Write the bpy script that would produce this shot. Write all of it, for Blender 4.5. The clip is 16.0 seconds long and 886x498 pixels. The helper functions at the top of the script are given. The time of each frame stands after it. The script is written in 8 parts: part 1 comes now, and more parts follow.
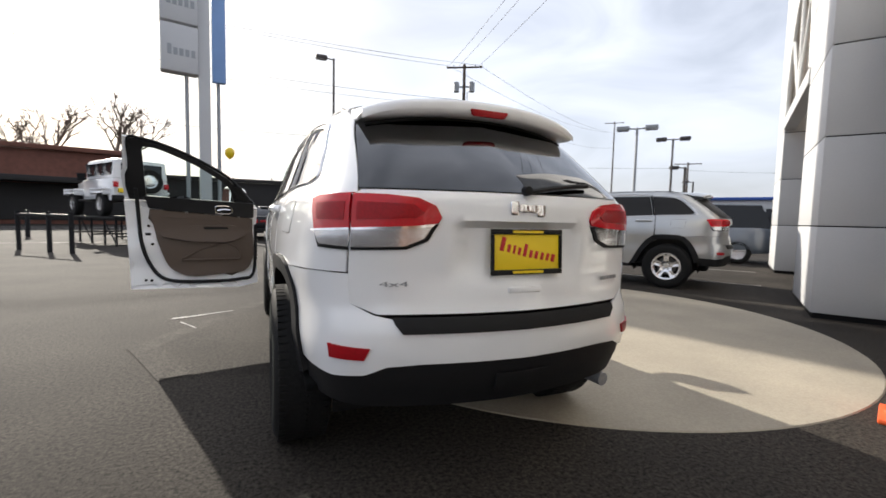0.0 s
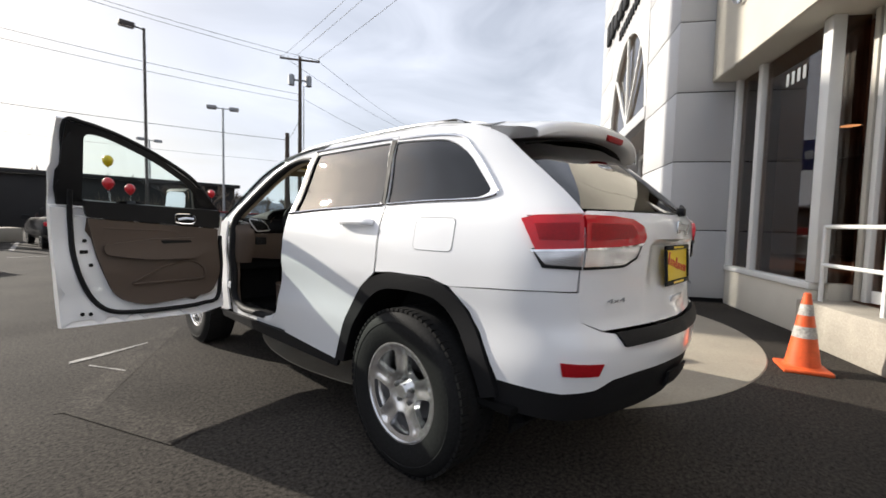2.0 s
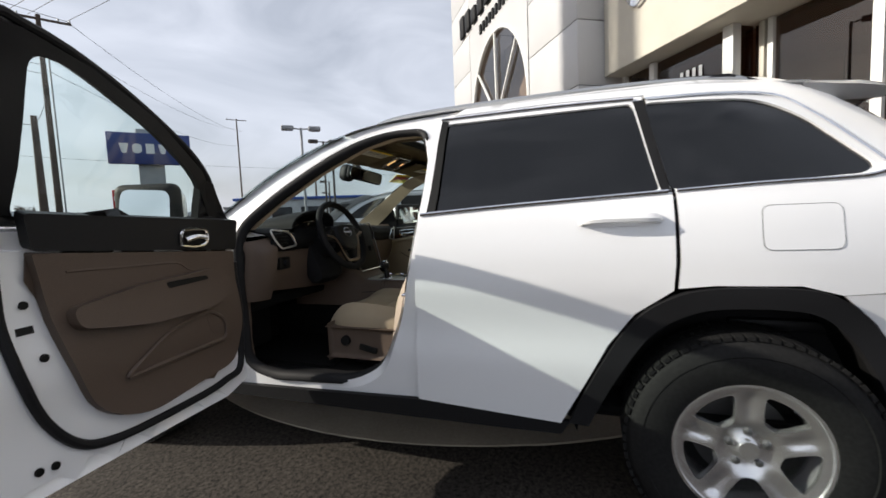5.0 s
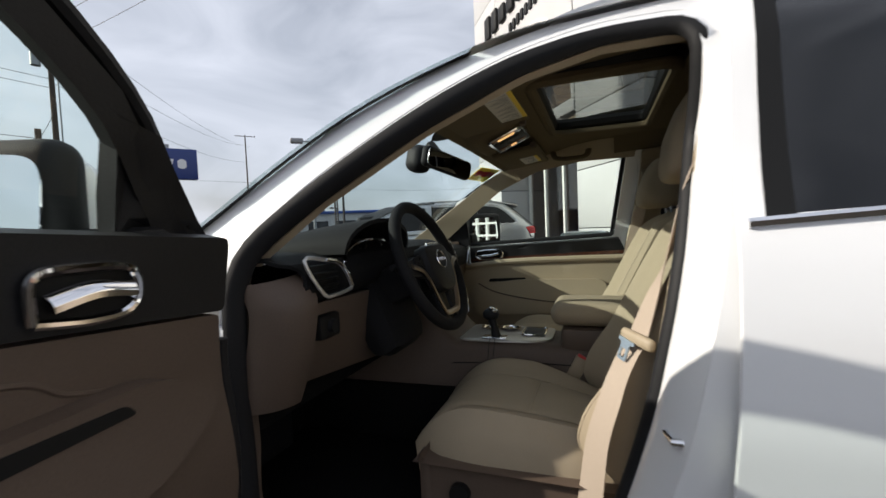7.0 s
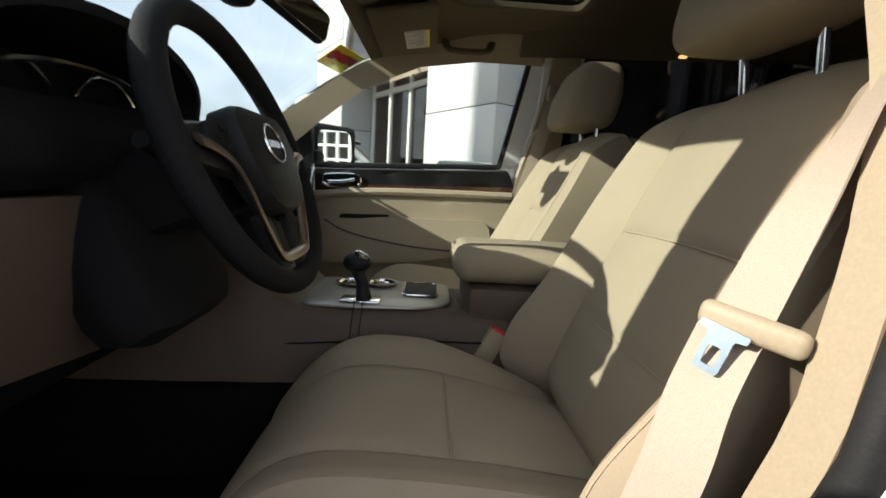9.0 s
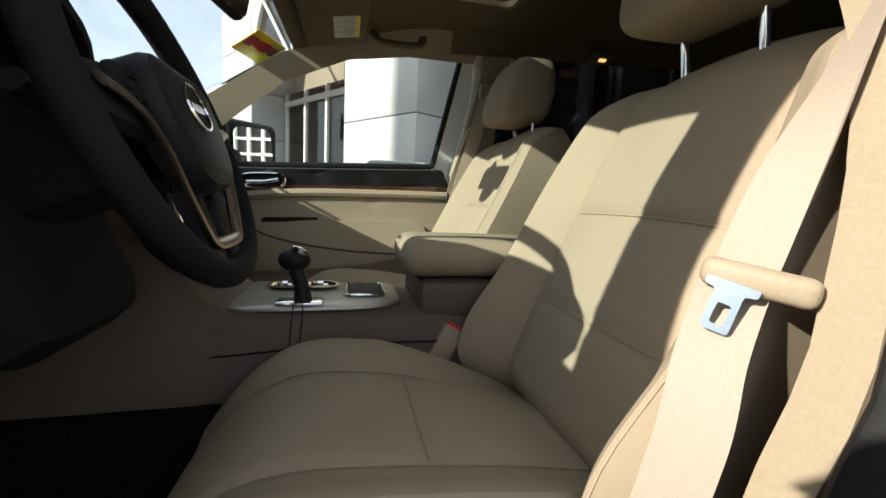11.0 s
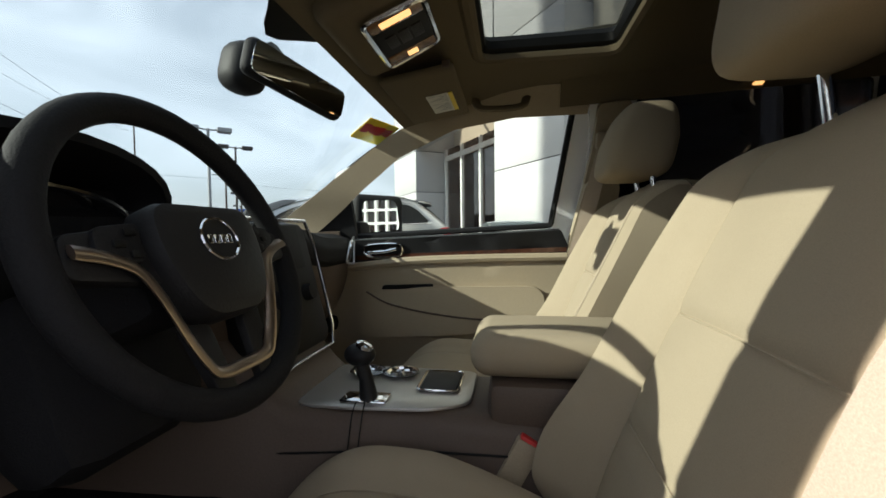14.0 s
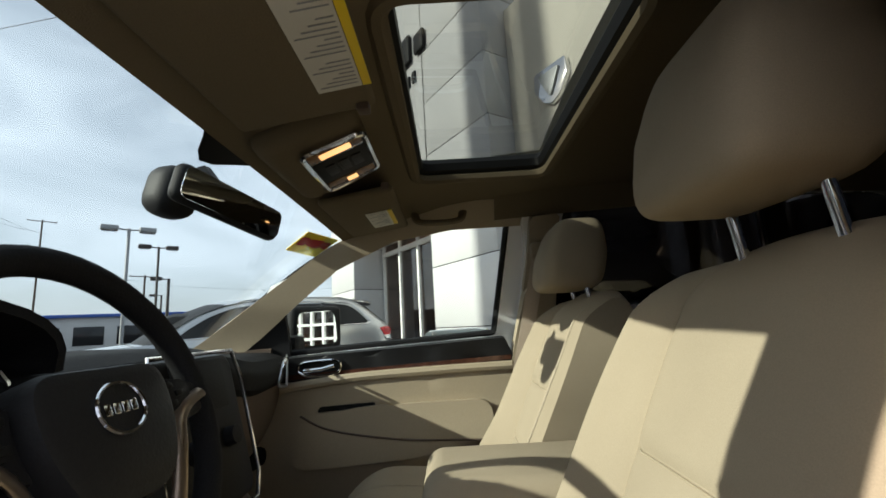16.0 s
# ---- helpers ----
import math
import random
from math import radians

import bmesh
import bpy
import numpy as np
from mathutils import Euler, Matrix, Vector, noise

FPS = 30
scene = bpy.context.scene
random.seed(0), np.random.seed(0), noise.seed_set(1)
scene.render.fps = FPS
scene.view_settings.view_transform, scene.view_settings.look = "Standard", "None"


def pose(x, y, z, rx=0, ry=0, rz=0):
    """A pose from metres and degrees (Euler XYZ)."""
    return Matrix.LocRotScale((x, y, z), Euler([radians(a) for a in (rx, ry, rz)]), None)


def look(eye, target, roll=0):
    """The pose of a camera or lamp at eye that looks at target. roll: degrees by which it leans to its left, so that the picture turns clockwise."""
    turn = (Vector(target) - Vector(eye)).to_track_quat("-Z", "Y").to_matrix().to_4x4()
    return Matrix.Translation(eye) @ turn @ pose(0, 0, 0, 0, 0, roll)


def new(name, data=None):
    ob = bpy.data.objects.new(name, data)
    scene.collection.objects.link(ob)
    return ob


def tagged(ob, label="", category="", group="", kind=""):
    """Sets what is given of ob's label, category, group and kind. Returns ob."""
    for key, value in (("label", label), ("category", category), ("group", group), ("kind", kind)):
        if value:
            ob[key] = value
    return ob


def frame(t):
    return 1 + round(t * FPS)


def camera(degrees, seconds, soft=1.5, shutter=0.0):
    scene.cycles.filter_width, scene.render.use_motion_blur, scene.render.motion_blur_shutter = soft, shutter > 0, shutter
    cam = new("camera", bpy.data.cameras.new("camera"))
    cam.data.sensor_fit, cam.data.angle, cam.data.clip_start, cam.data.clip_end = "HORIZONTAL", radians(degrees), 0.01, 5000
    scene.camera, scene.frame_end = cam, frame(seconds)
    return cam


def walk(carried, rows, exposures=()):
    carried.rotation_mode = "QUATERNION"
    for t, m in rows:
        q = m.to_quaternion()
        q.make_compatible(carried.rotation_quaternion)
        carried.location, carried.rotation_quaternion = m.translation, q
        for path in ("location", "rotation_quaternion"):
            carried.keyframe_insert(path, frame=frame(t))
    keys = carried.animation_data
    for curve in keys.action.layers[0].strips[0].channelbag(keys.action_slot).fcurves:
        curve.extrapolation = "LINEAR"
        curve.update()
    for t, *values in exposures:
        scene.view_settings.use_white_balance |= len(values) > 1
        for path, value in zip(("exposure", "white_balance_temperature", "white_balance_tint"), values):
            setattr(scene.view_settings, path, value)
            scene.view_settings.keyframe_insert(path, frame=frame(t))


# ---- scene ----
cam = camera(91.8, 16.0, soft=1.6, shutter=0.3)
PATH = [
    (0, (-0.95, -2.292, 1.118), (-0.159, -0.461, 0.973), 1.3),
    (0.5, (-1.271, -2.138, 1.14), (-0.279, -0.406, 1.017), 1.2),
    (1, (-1.603, -1.988, 1.145), (-0.447, -0.363, 0.994), 1.0),
    (1.5, (-1.87, -1.726, 1.14), (-0.578, -0.203, 1.028), 1.0),
    (2, (-2.132, -1.472, 1.161), (-0.696, -0.086, 1.035), 1.3),
    (2.5, (-2.379, -1.217, 1.176), (-0.832, 0.035, 0.979), 0.7),
    (3, (-2.526, -0.865, 1.174), (-0.936, 0.339, 1.022), -1.4),
    (3.5, (-2.636, -0.519, 1.192), (-0.969, 0.575, 1.03), -1.5),
    (3.7, (-2.685, -0.381, 1.212), (-0.975, 0.641, 1.03), -2.2),
    (5.8, (-2.117, 0.874, 1.185), (-0.21, 1.465, 1.059), -1.6),
    (6, (-2.011, 0.952, 1.195), (-0.131, 1.629, 1.098), -1.1),
    (6.5, (-1.774, 1.17, 1.196), (0.085, 1.904, 1.126), -2.1),
    (7, (-1.564, 1.333, 1.202), (0.313, 2.018, 1.111), -2.4),
    (7.5, (-1.302, 1.41, 1.162), (0.523, 2.221, 1.067), -1.6),
    (8, (-1.135, 1.387, 1.118), (0.702, 2.146, 0.897), 0.5),
    (8.5, (-1.057, 1.451, 1.084), (0.899, 1.768, 0.815), 2.3),
    (9, (-0.993, 1.556, 1.08), (0.98, 1.477, 0.759), 3.5),
    (9.2, (-0.975, 1.581, 1.084), (0.985, 1.381, 0.739), 3.7),
    (11.3, (-0.922, 1.606, 1.023), (1.014, 1.166, 0.779), 2.7),
    (11.5, (-0.914, 1.586, 1.03), (1.034, 1.196, 0.796), 2.0),
    (12, (-0.896, 1.532, 1.042), (1.076, 1.291, 0.807), 1.5),
    (12.5, (-0.88, 1.491, 1.062), (1.106, 1.397, 0.843), 0.4),
    (13, (-0.856, 1.46, 1.087), (1.133, 1.499, 0.881), -0.7),
    (13.5, (-0.848, 1.442, 1.111), (1.135, 1.638, 0.944), -1.2),
    (14, (-0.845, 1.423, 1.12), (1.13, 1.732, 1.042), -0.6),
    (14.5, (-0.829, 1.413, 1.137), (1.153, 1.667, 1.222), 0.1),
    (15, (-0.816, 1.416, 1.15), (1.172, 1.547, 1.326), -0.9),
    (15.5, (-0.818, 1.427, 1.163), (1.164, 1.481, 1.425), -2.0),
    (16, (-0.823, 1.433, 1.182), (1.147, 1.446, 1.526), -3.2),
]
walk(cam, [(t, look(eye, target, roll)) for t, eye, target, roll in PATH],
     exposures=[(0.0, 0.58), (2.0, 0.40), (3.0, 0.28), (6.0, 0.20), (7.0, 0.18), (8.0, 0.46), (9.0, 0.74), (12.0, 0.74), (16.0, 0.60)])

# ---- daylight ----
SUN = Vector((-0.335, 0.905, 0.46)).normalized()
world = bpy.data.worlds.new("sky")
scene.world = world
world.use_nodes = True
wn = world.node_tree.nodes
wl = world.node_tree.links
wn.clear()
w_out = wn.new("ShaderNodeOutputWorld")
w_bg = wn.new("ShaderNodeBackground")
w_sky = wn.new("ShaderNodeTexSky")
w_sky.sky_type = "NISHITA"
w_sky.sun_disc = False
w_sky.sun_elevation = math.asin(SUN.z)
w_sky.sun_rotation = math.atan2(SUN.x, SUN.y)
w_sky.air_density, w_sky.dust_density, w_sky.ozone_density = 1.0, 3.0, 1.0
# thin high cloud: pale streaks over the blue
w_tc = wn.new("ShaderNodeTexCoord")
w_map = wn.new("ShaderNodeMapping")
w_map.inputs["Scale"].default_value = (1.2, 2.6, 5.0)
w_map.inputs["Rotation"].default_value = (0, 0, 0.6)
w_noise = wn.new("ShaderNodeTexNoise")
w_noise.inputs["Scale"].default_value = 1.6
w_noise.inputs["Detail"].default_value = 5
w_noise.inputs["Roughness"].default_value = 0.5
w_noise.inputs["Distortion"].default_value = 0.7
w_ramp = wn.new("ShaderNodeMapRange")
w_ramp.inputs["From Min"].default_value, w_ramp.inputs["From Max"].default_value = 0.30, 0.72
w_ramp.inputs["To Min"].default_value, w_ramp.inputs["To Max"].default_value = 0.42, 0.84
w_mix = wn.new("ShaderNodeMix")
w_mix.data_type = "RGBA"
w_mix.inputs["B"].default_value = (11.6, 12.2, 13.8, 1)
wl.new(w_tc.outputs["Generated"], w_map.inputs["Vector"])
wl.new(w_map.outputs["Vector"], w_noise.inputs["Vector"])
wl.new(w_noise.outputs["Fac"], w_ramp.inputs["Value"])
wl.new(w_ramp.outputs["Result"], w_mix.inputs["Factor"])
wl.new(w_sky.outputs["Color"], w_mix.inputs["A"])
wl.new(w_mix.outputs["Result"], w_bg.inputs["Color"])
w_bg.inputs["Strength"].default_value = 0.069
wl.new(w_bg.outputs["Background"], w_out.inputs["Surface"])
sun_data = bpy.data.lights.new("sun", "SUN")
sun_data.energy, sun_data.angle, sun_data.color = 5.0, radians(0.6), (1.0, 0.93, 0.82)
sun_ob = new("sun", sun_data)
sun_ob.matrix_world = look(SUN * 50, (0, 0, 0))


# ---- materials ----
def material(name, colour, rough=0.5, metal=0.0, coat=0.0, grain=0.0, grain_scale=60.0, bump=0.0, stain=0.0, stain_scale=1.5, spec=0.5, island=0.0):
    """A node material: base colour with fine grain and broad stains, relief and gloss."""
    m = bpy.data.materials.new(name)
    m.use_nodes = True
    nodes, links = m.node_tree.nodes, m.node_tree.links
    b = nodes["Principled BSDF"]
    b.inputs["Roughness"].default_value, b.inputs["Metallic"].default_value = rough, metal
    b.inputs["Coat Weight"].default_value, b.inputs["Coat Roughness"].default_value = coat, 0.04
    b.inputs["Specular IOR Level"].default_value = spec
    b.inputs["Base Color"].default_value = (*colour, 1)
    if grain or stain or bump:
        tc = nodes.new("ShaderNodeTexCoord")
        fine, broad = nodes.new("ShaderNodeTexNoise"), nodes.new("ShaderNodeTexNoise")
        fine.inputs["Scale"].default_value, fine.inputs["Detail"].default_value = grain_scale, 5 if grain < 0.6 else 9
        fine.inputs["Roughness"].default_value = 0.5 if grain < 0.6 else 0.8
        broad.inputs["Scale"].default_value, broad.inputs["Detail"].default_value = stain_scale, 6
        for n in (fine, broad):
            links.new(tc.outputs["Object"], n.inputs["Vector"])
        f1, f2 = nodes.new("ShaderNodeMapRange"), nodes.new("ShaderNodeMapRange")
        for f, n, a in ((f1, fine, grain), (f2, broad, stain)):
            f.inputs["From Min"].default_value, f.inputs["From Max"].default_value = (0.3, 0.7) if a < 0.6 else (0.38, 0.62)
            f.inputs["To Min"].default_value, f.inputs["To Max"].default_value = 1 - a, 1 + a
            links.new(n.outputs["Fac"], f.inputs["Value"])
        mul = nodes.new("ShaderNodeMath")
        mul.operation = "MULTIPLY"
        links.new(f1.outputs["Result"], mul.inputs[0])
        links.new(f2.outputs["Result"], mul.inputs[1])
        vec = nodes.new("ShaderNodeVectorMath")
        vec.operation = "SCALE"
        vec.inputs[0].default_value = colour
        links.new(mul.outputs["Value"], vec.inputs["Scale"])
        links.new(vec.outputs["Vector"], b.inputs["Base Color"])
        if bump:
            bp = nodes.new("ShaderNodeBump")
            bp.inputs["Strength"].default_value, bp.inputs["Distance"].default_value = bump, 0.004
            links.new(fine.outputs["Fac"], bp.inputs["Height"])
            links.new(bp.outputs["Normal"], b.inputs["Normal"])
    return m


def clear_glass(name, tint, gloss=1.0, rough=0.0, base=0.045, rise=4.5):
    """Thin glazing: see-through tint with mirror gloss that grows at glancing angles."""
    m = bpy.data.materials.new(name)
    m.use_nodes = True
    nodes, links = m.node_tree.nodes, m.node_tree.links
    nodes.clear()
    out = nodes.new("ShaderNodeOutputMaterial")
    tr, gl, mix, lw = (nodes.new("ShaderNode" + k) for k in ("BsdfTransparent", "BsdfGlossy", "MixShader", "LayerWeight"))
    power, scale = nodes.new("ShaderNodeMath"), nodes.new("ShaderNodeMath")
    power.operation, scale.operation = "POWER", "MULTIPLY_ADD"
    power.inputs[1].default_value = rise
    scale.inputs[1].default_value, scale.inputs[2].default_value = 0.85, base
    tr.inputs["Color"].default_value = (*tint, 1)
    gl.inputs["Roughness"].default_value = rough
    gl.inputs["Color"].default_value = (gloss, gloss, gloss, 1)
    links.new(lw.outputs["Facing"], power.inputs[0])
    links.new(power.outputs["Value"], scale.inputs[0])
    links.new(scale.outputs["Value"], mix.inputs["Fac"])
    links.new(tr.outputs["BSDF"], mix.inputs[1])
    links.new(gl.outputs["BSDF"], mix.inputs[2])
    links.new(mix.outputs["Shader"], out.inputs["Surface"])
    return m


M_PAINT = material("white_paint", (0.83, 0.835, 0.845), 0.30, coat=1.0)
M_SILVER = material("silver_paint", (0.42, 0.43, 0.44), 0.28, metal=0.7, coat=1.0)
M_BLACKTRIM = material("black_plastic", (0.011, 0.011, 0.012), 0.6, spec=0.22, grain=0.15, grain_scale=300, bump=0.15)
M_RUBBER = material("rubber", (0.010, 0.010, 0.010), 0.75, spec=0.2, grain=0.3, grain_scale=80, bump=0.3)
M_SEAL = material("seal_rubber", (0.010, 0.010, 0.011), 0.62, spec=0.25, grain=0.1, grain_scale=200, bump=0.1)
M_CHROME = material("chrome", (0.8, 0.8, 0.82), 0.08, metal=1.0)
M_ALLOY = material("alloy", (0.82, 0.82, 0.83), 0.22, metal=0.9, grain=0.06, grain_scale=200)
M_NUT = material("wheel_nut_steel", (0.10, 0.10, 0.10), 0.35, metal=0.6)
M_RED = material("lamp_red", (0.52, 0.006, 0.014), 0.25, coat=0.5, spec=0.3, grain=0.08, grain_scale=90)
M_REDDARK = material("reflector_red", (0.33, 0.005, 0.010), 0.35, coat=0.2, spec=0.2, grain=0.15, grain_scale=120)
M_LAMPCLEAR = material("lamp_clear", (0.60, 0.60, 0.62), 0.16, metal=0.75, coat=1.0, grain=0.08, grain_scale=14)
M_PRIVACY = clear_glass("privacy_glass", (0.105, 0.11, 0.12), 1.0, base=0.045, rise=2.6)
M_ROOFGLASS = clear_glass("sunroof_glass", (0.30, 0.335, 0.32))
M_GLASS = clear_glass("tinted_glass", (0.80, 0.91, 0.90), 1.0)
M_DOORGLASS = clear_glass("door_glass", (0.80, 0.90, 0.87), 1.0)
M_TAN = material("tan_plastic", (0.345, 0.282, 0.195), 0.6, grain=0.06, grain_scale=260, bump=0.05)
# brown trim, darkened in colour for shade that the open doorway lacks
M_TANDARK = material("shaded_brown_plastic", (0.092, 0.064, 0.047), 0.6, grain=0.07, grain_scale=260, bump=0.15, stain=0.06)
M_CLOTH = material("seat_cloth", (0.335, 0.275, 0.195), 0.9, grain=0.05, grain_scale=700, bump=0.18, stain=0.05, stain_scale=5, spec=0.15)
# lining tan lowered: part of the cabin's dimness is put into this colour
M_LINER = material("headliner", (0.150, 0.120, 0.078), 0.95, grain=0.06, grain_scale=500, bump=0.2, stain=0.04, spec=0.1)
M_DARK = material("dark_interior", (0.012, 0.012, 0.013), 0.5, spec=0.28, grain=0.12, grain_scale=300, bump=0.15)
M_DASH = material("dash_skin", (0.010, 0.010, 0.011), 0.75, grain=0.2, grain_scale=400, bump=0.25, spec=0.2)
M_CARPET = material("black_carpet", (0.008, 0.008, 0.008), 1.0, grain=0.4, grain_scale=300, bump=0.5, spec=0.05)
M_ASPHALT = material("asphalt", (0.0365, 0.0314, 0.0262), 0.9, spec=0.2, grain=0.95, grain_scale=48, bump=0.8, stain=0.28, stain_scale=0.9)
M_PATCH = material("asphalt_patch", (0.0350, 0.0300, 0.0248), 0.9, spec=0.2, grain=0.95, grain_scale=48, bump=0.8, stain=0.25, stain_scale=1.3)
M_CONCRETE = material("concrete", (0.35, 0.31, 0.245), 0.8, grain=0.10, grain_scale=70, bump=0.25, stain=0.14, stain_scale=1.1)
M_PANEL = material("metal_panel", (0.50, 0.50, 0.505), 0.5, grain=0.02, stain=0.05, stain_scale=0.7)
M_STUCCO = material("stucco", (0.57, 0.54, 0.47), 0.85, grain=0.05, grain_scale=120, bump=0.3, stain=0.06)
M_SHOPGLASS = clear_glass("shop_glass", (0.56, 0.48, 0.42), 0.9, base=0.07, rise=4.5)
M_WHITEFRAME = material("white_frame", (0.72, 0.72, 0.70), 0.4, stain=0.05)
M_STEEL = material("galvanised_pole", (0.30, 0.31, 0.32), 0.5, metal=0.4, grain=0.1, stain=0.1)
M_WOODPOLE = material("weathered_wood", (0.075, 0.055, 0.042), 0.9, grain=0.3, grain_scale=20, bump=0.4)
M_ORANGE = material("cone_orange", (0.74, 0.11, 0.025), 0.5, grain=0.05, stain=0.15, stain_scale=9)
M_REFLECT = material("grey_reflective_band", (0.42, 0.40, 0.37), 0.6, grain=0.3, grain_scale=50, stain=0.3, stain_scale=20)
M_YELLOW = material("plate_yellow", (0.83, 0.60, 0.01), 0.4)
M_BLUESIGN = material("blue_sign", (0.02, 0.045, 0.19), 0.4)
M_WHITE = material("white_letters", (0.8, 0.8, 0.8), 0.5)
M_BLACK = material("black_print", (0.008, 0.008, 0.008), 0.5, spec=0.2)
M_REDPRINT = material("red_print", (0.5, 0.015, 0.02), 0.5)
M_BRICK = material("far_brick", (0.16, 0.065, 0.045), 0.9, grain=0.15, grain_scale=3, stain=0.15, stain_scale=0.3)
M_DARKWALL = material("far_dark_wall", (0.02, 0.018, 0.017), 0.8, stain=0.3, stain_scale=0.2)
M_FOREST = material("far_trees", (0.045, 0.042, 0.045), 1.0, grain=0.4, grain_scale=0.6, stain=0.3, stain_scale=0.05)
M_BARK = material("bark", (0.13, 0.10, 0.075), 0.95, grain=0.2, grain_scale=8)
M_LINE = material("road_paint", (0.24, 0.23, 0.215), 0.8, grain=0.6, grain_scale=50, stain=0.5, stain_scale=8)


# ---- mesh tools ----
def link_mesh(name, bm, mat, parent=None, label="", smooth=True, matrix=None):
    me = bpy.data.meshes.new(name)
    bm.normal_update()
    bm.to_mesh(me)
    bm.free()
    me.materials.append(mat)
    if smooth:
        me.shade_smooth()
        me.set_sharp_from_angle(angle=radians(38))
    ob = new(name, me)
    if parent is not None:
        ob.parent = parent
    if matrix is not None:
        ob.matrix_basis = matrix
    if label:
        tagged(ob, label)
    return ob


def part(name, bm, mat, parent, label="", smooth=True):
    return link_mesh(name, bm, mat, parent, label, smooth)


def thing(name, label, category, group="", kind="", m=None):
    ob = new(name)
    ob.empty_display_size = 0.1
    if m is not None:
        ob.matrix_basis = m
    return tagged(ob, label, category, group, kind)


def box(bm, lo, hi, bevel=0.0, m=None, seg=2):
    """A box from corner lo to corner hi, its edges rounded."""
    lo, hi = Vector(lo), Vector(hi)
    r = bmesh.ops.create_cube(bm, size=1.0)
    vs = r["verts"]
    c, d = (lo + hi) / 2, hi - lo
    for v in vs:
        v.co = Vector((v.co.x * d.x, v.co.y * d.y, v.co.z * d.z)) + c
    if bevel:
        es = list({e for v in vs for e in v.link_edges})
        r = bmesh.ops.bevel(bm, geom=es, offset=bevel, segments=seg, profile=0.5, affect="EDGES", clamp_overlap=True)
        vs = list({v for f in r["faces"] for v in f.verts} | {v for v in vs if v.is_valid})
    if m is not None:
        bmesh.ops.transform(bm, matrix=m, verts=vs)
    return vs


def boxm(lo, hi, bevel=0.0, m=None, seg=2):
    bm = bmesh.new()
    box(bm, lo, hi, bevel, m, seg)
    return bm


def tube(points, radius, sides=8, closed=False, flat=1.0, cap=True):
    """A round bar along points; radius one number or one per point."""
    bm = bmesh.new()
    pts = [Vector(p) for p in points]
    n = len(pts)
    rings, up = [], None
    for i, p in enumerate(pts):
        a = pts[(i - 1) % n] if closed or i else pts[0]
        b = pts[(i + 1) % n] if closed or i < n - 1 else pts[-1]
        d = (b - a).normalized()
        if up is None:
            up = d.orthogonal().normalized()
        up = (up - d * up.dot(d)).normalized()
        side = d.cross(up)
        r = radius[i] if isinstance(radius, (list, tuple)) else radius
        rings.append([bm.verts.new(p + r * (math.cos(k / sides * math.tau) * up + flat * math.sin(k / sides * math.tau) * side)) for k in range(sides)])
    for i in range(n if closed else n - 1):
        a, b = rings[i], rings[(i + 1) % n]
        for k in range(sides):
            bm.faces.new((a[k], a[(k + 1) % sides], b[(k + 1) % sides], b[k]))
    if cap and not closed:
        bm.faces.new(rings[0][::-1])
        bm.faces.new(rings[-1])
    bmesh.ops.recalc_face_normals(bm, faces=bm.faces)
    return bm


def lathe(profile, sides=32, m=None):
    """A turned solid: profile of (radius, height) about z."""
    bm = bmesh.new()
    rings = [[bm.verts.new((r * math.cos(k / sides * math.tau), r * math.sin(k / sides * math.tau), h)) for k in range(sides)] for r, h in profile]
    for a, b in zip(rings, rings[1:]):
        for k in range(sides):
            bm.faces.new((a[k], a[(k + 1) % sides], b[(k + 1) % sides], b[k]))
    bmesh.ops.remove_doubles(bm, verts=bm.verts, dist=1e-5)
    bmesh.ops.recalc_face_normals(bm, faces=bm.faces)
    if m is not None:
        bmesh.ops.transform(bm, matrix=m, verts=bm.verts)
    return bm


def prism(outline, depth, m=None, bevel=0.0):
    """An outline in x, y raised by depth along z."""
    bm = bmesh.new()
    lo = [bm.verts.new((x, y, 0)) for x, y in outline]
    hi = [bm.verts.new((x, y, depth)) for x, y in outline]
    bm.faces.new(lo[::-1])
    top = bm.faces.new(hi)
    n = len(lo)
    for k in range(n):
        bm.faces.new((lo[k], lo[(k + 1) % n], hi[(k + 1) % n], hi[k]))
    bmesh.ops.recalc_face_normals(bm, faces=bm.faces)
    if bevel:
        bmesh.ops.bevel(bm, geom=list(top.edges), offset=bevel, segments=2, profile=0.5, affect="EDGES", clamp_overlap=True)
    if m is not None:
        bmesh.ops.transform(bm, matrix=m, verts=bm.verts)
    return bm


def join(*meshes):
    out = bmesh.new()
    for b in meshes:
        me = bpy.data.meshes.new("tmp")
        b.to_mesh(me)
        b.free()
        out.from_mesh(me)
        bpy.data.meshes.remove(me)
    return out


def smooth_line(points, steps=6, closed=False):
    """A Catmull-Rom line through points."""
    pts = [Vector(p) for p in points]
    n = len(pts)
    out = []
    for i in range(n if closed else n - 1):
        g = lambda k: pts[k % n] if closed else pts[min(max(k, 0), n - 1)]
        p0, p1, p2, p3 = g(i - 1), g(i), g(i + 1), g(i + 2)
        for s in range(steps):
            t = s / steps
            out.append(0.5 * (2 * p1 + (p2 - p0) * t + (2 * p0 - 5 * p1 + 4 * p2 - p3) * t * t + (3 * p1 - p0 - 3 * p2 + p3) * t ** 3))
    if not closed:
        out.append(pts[-1])
    return out


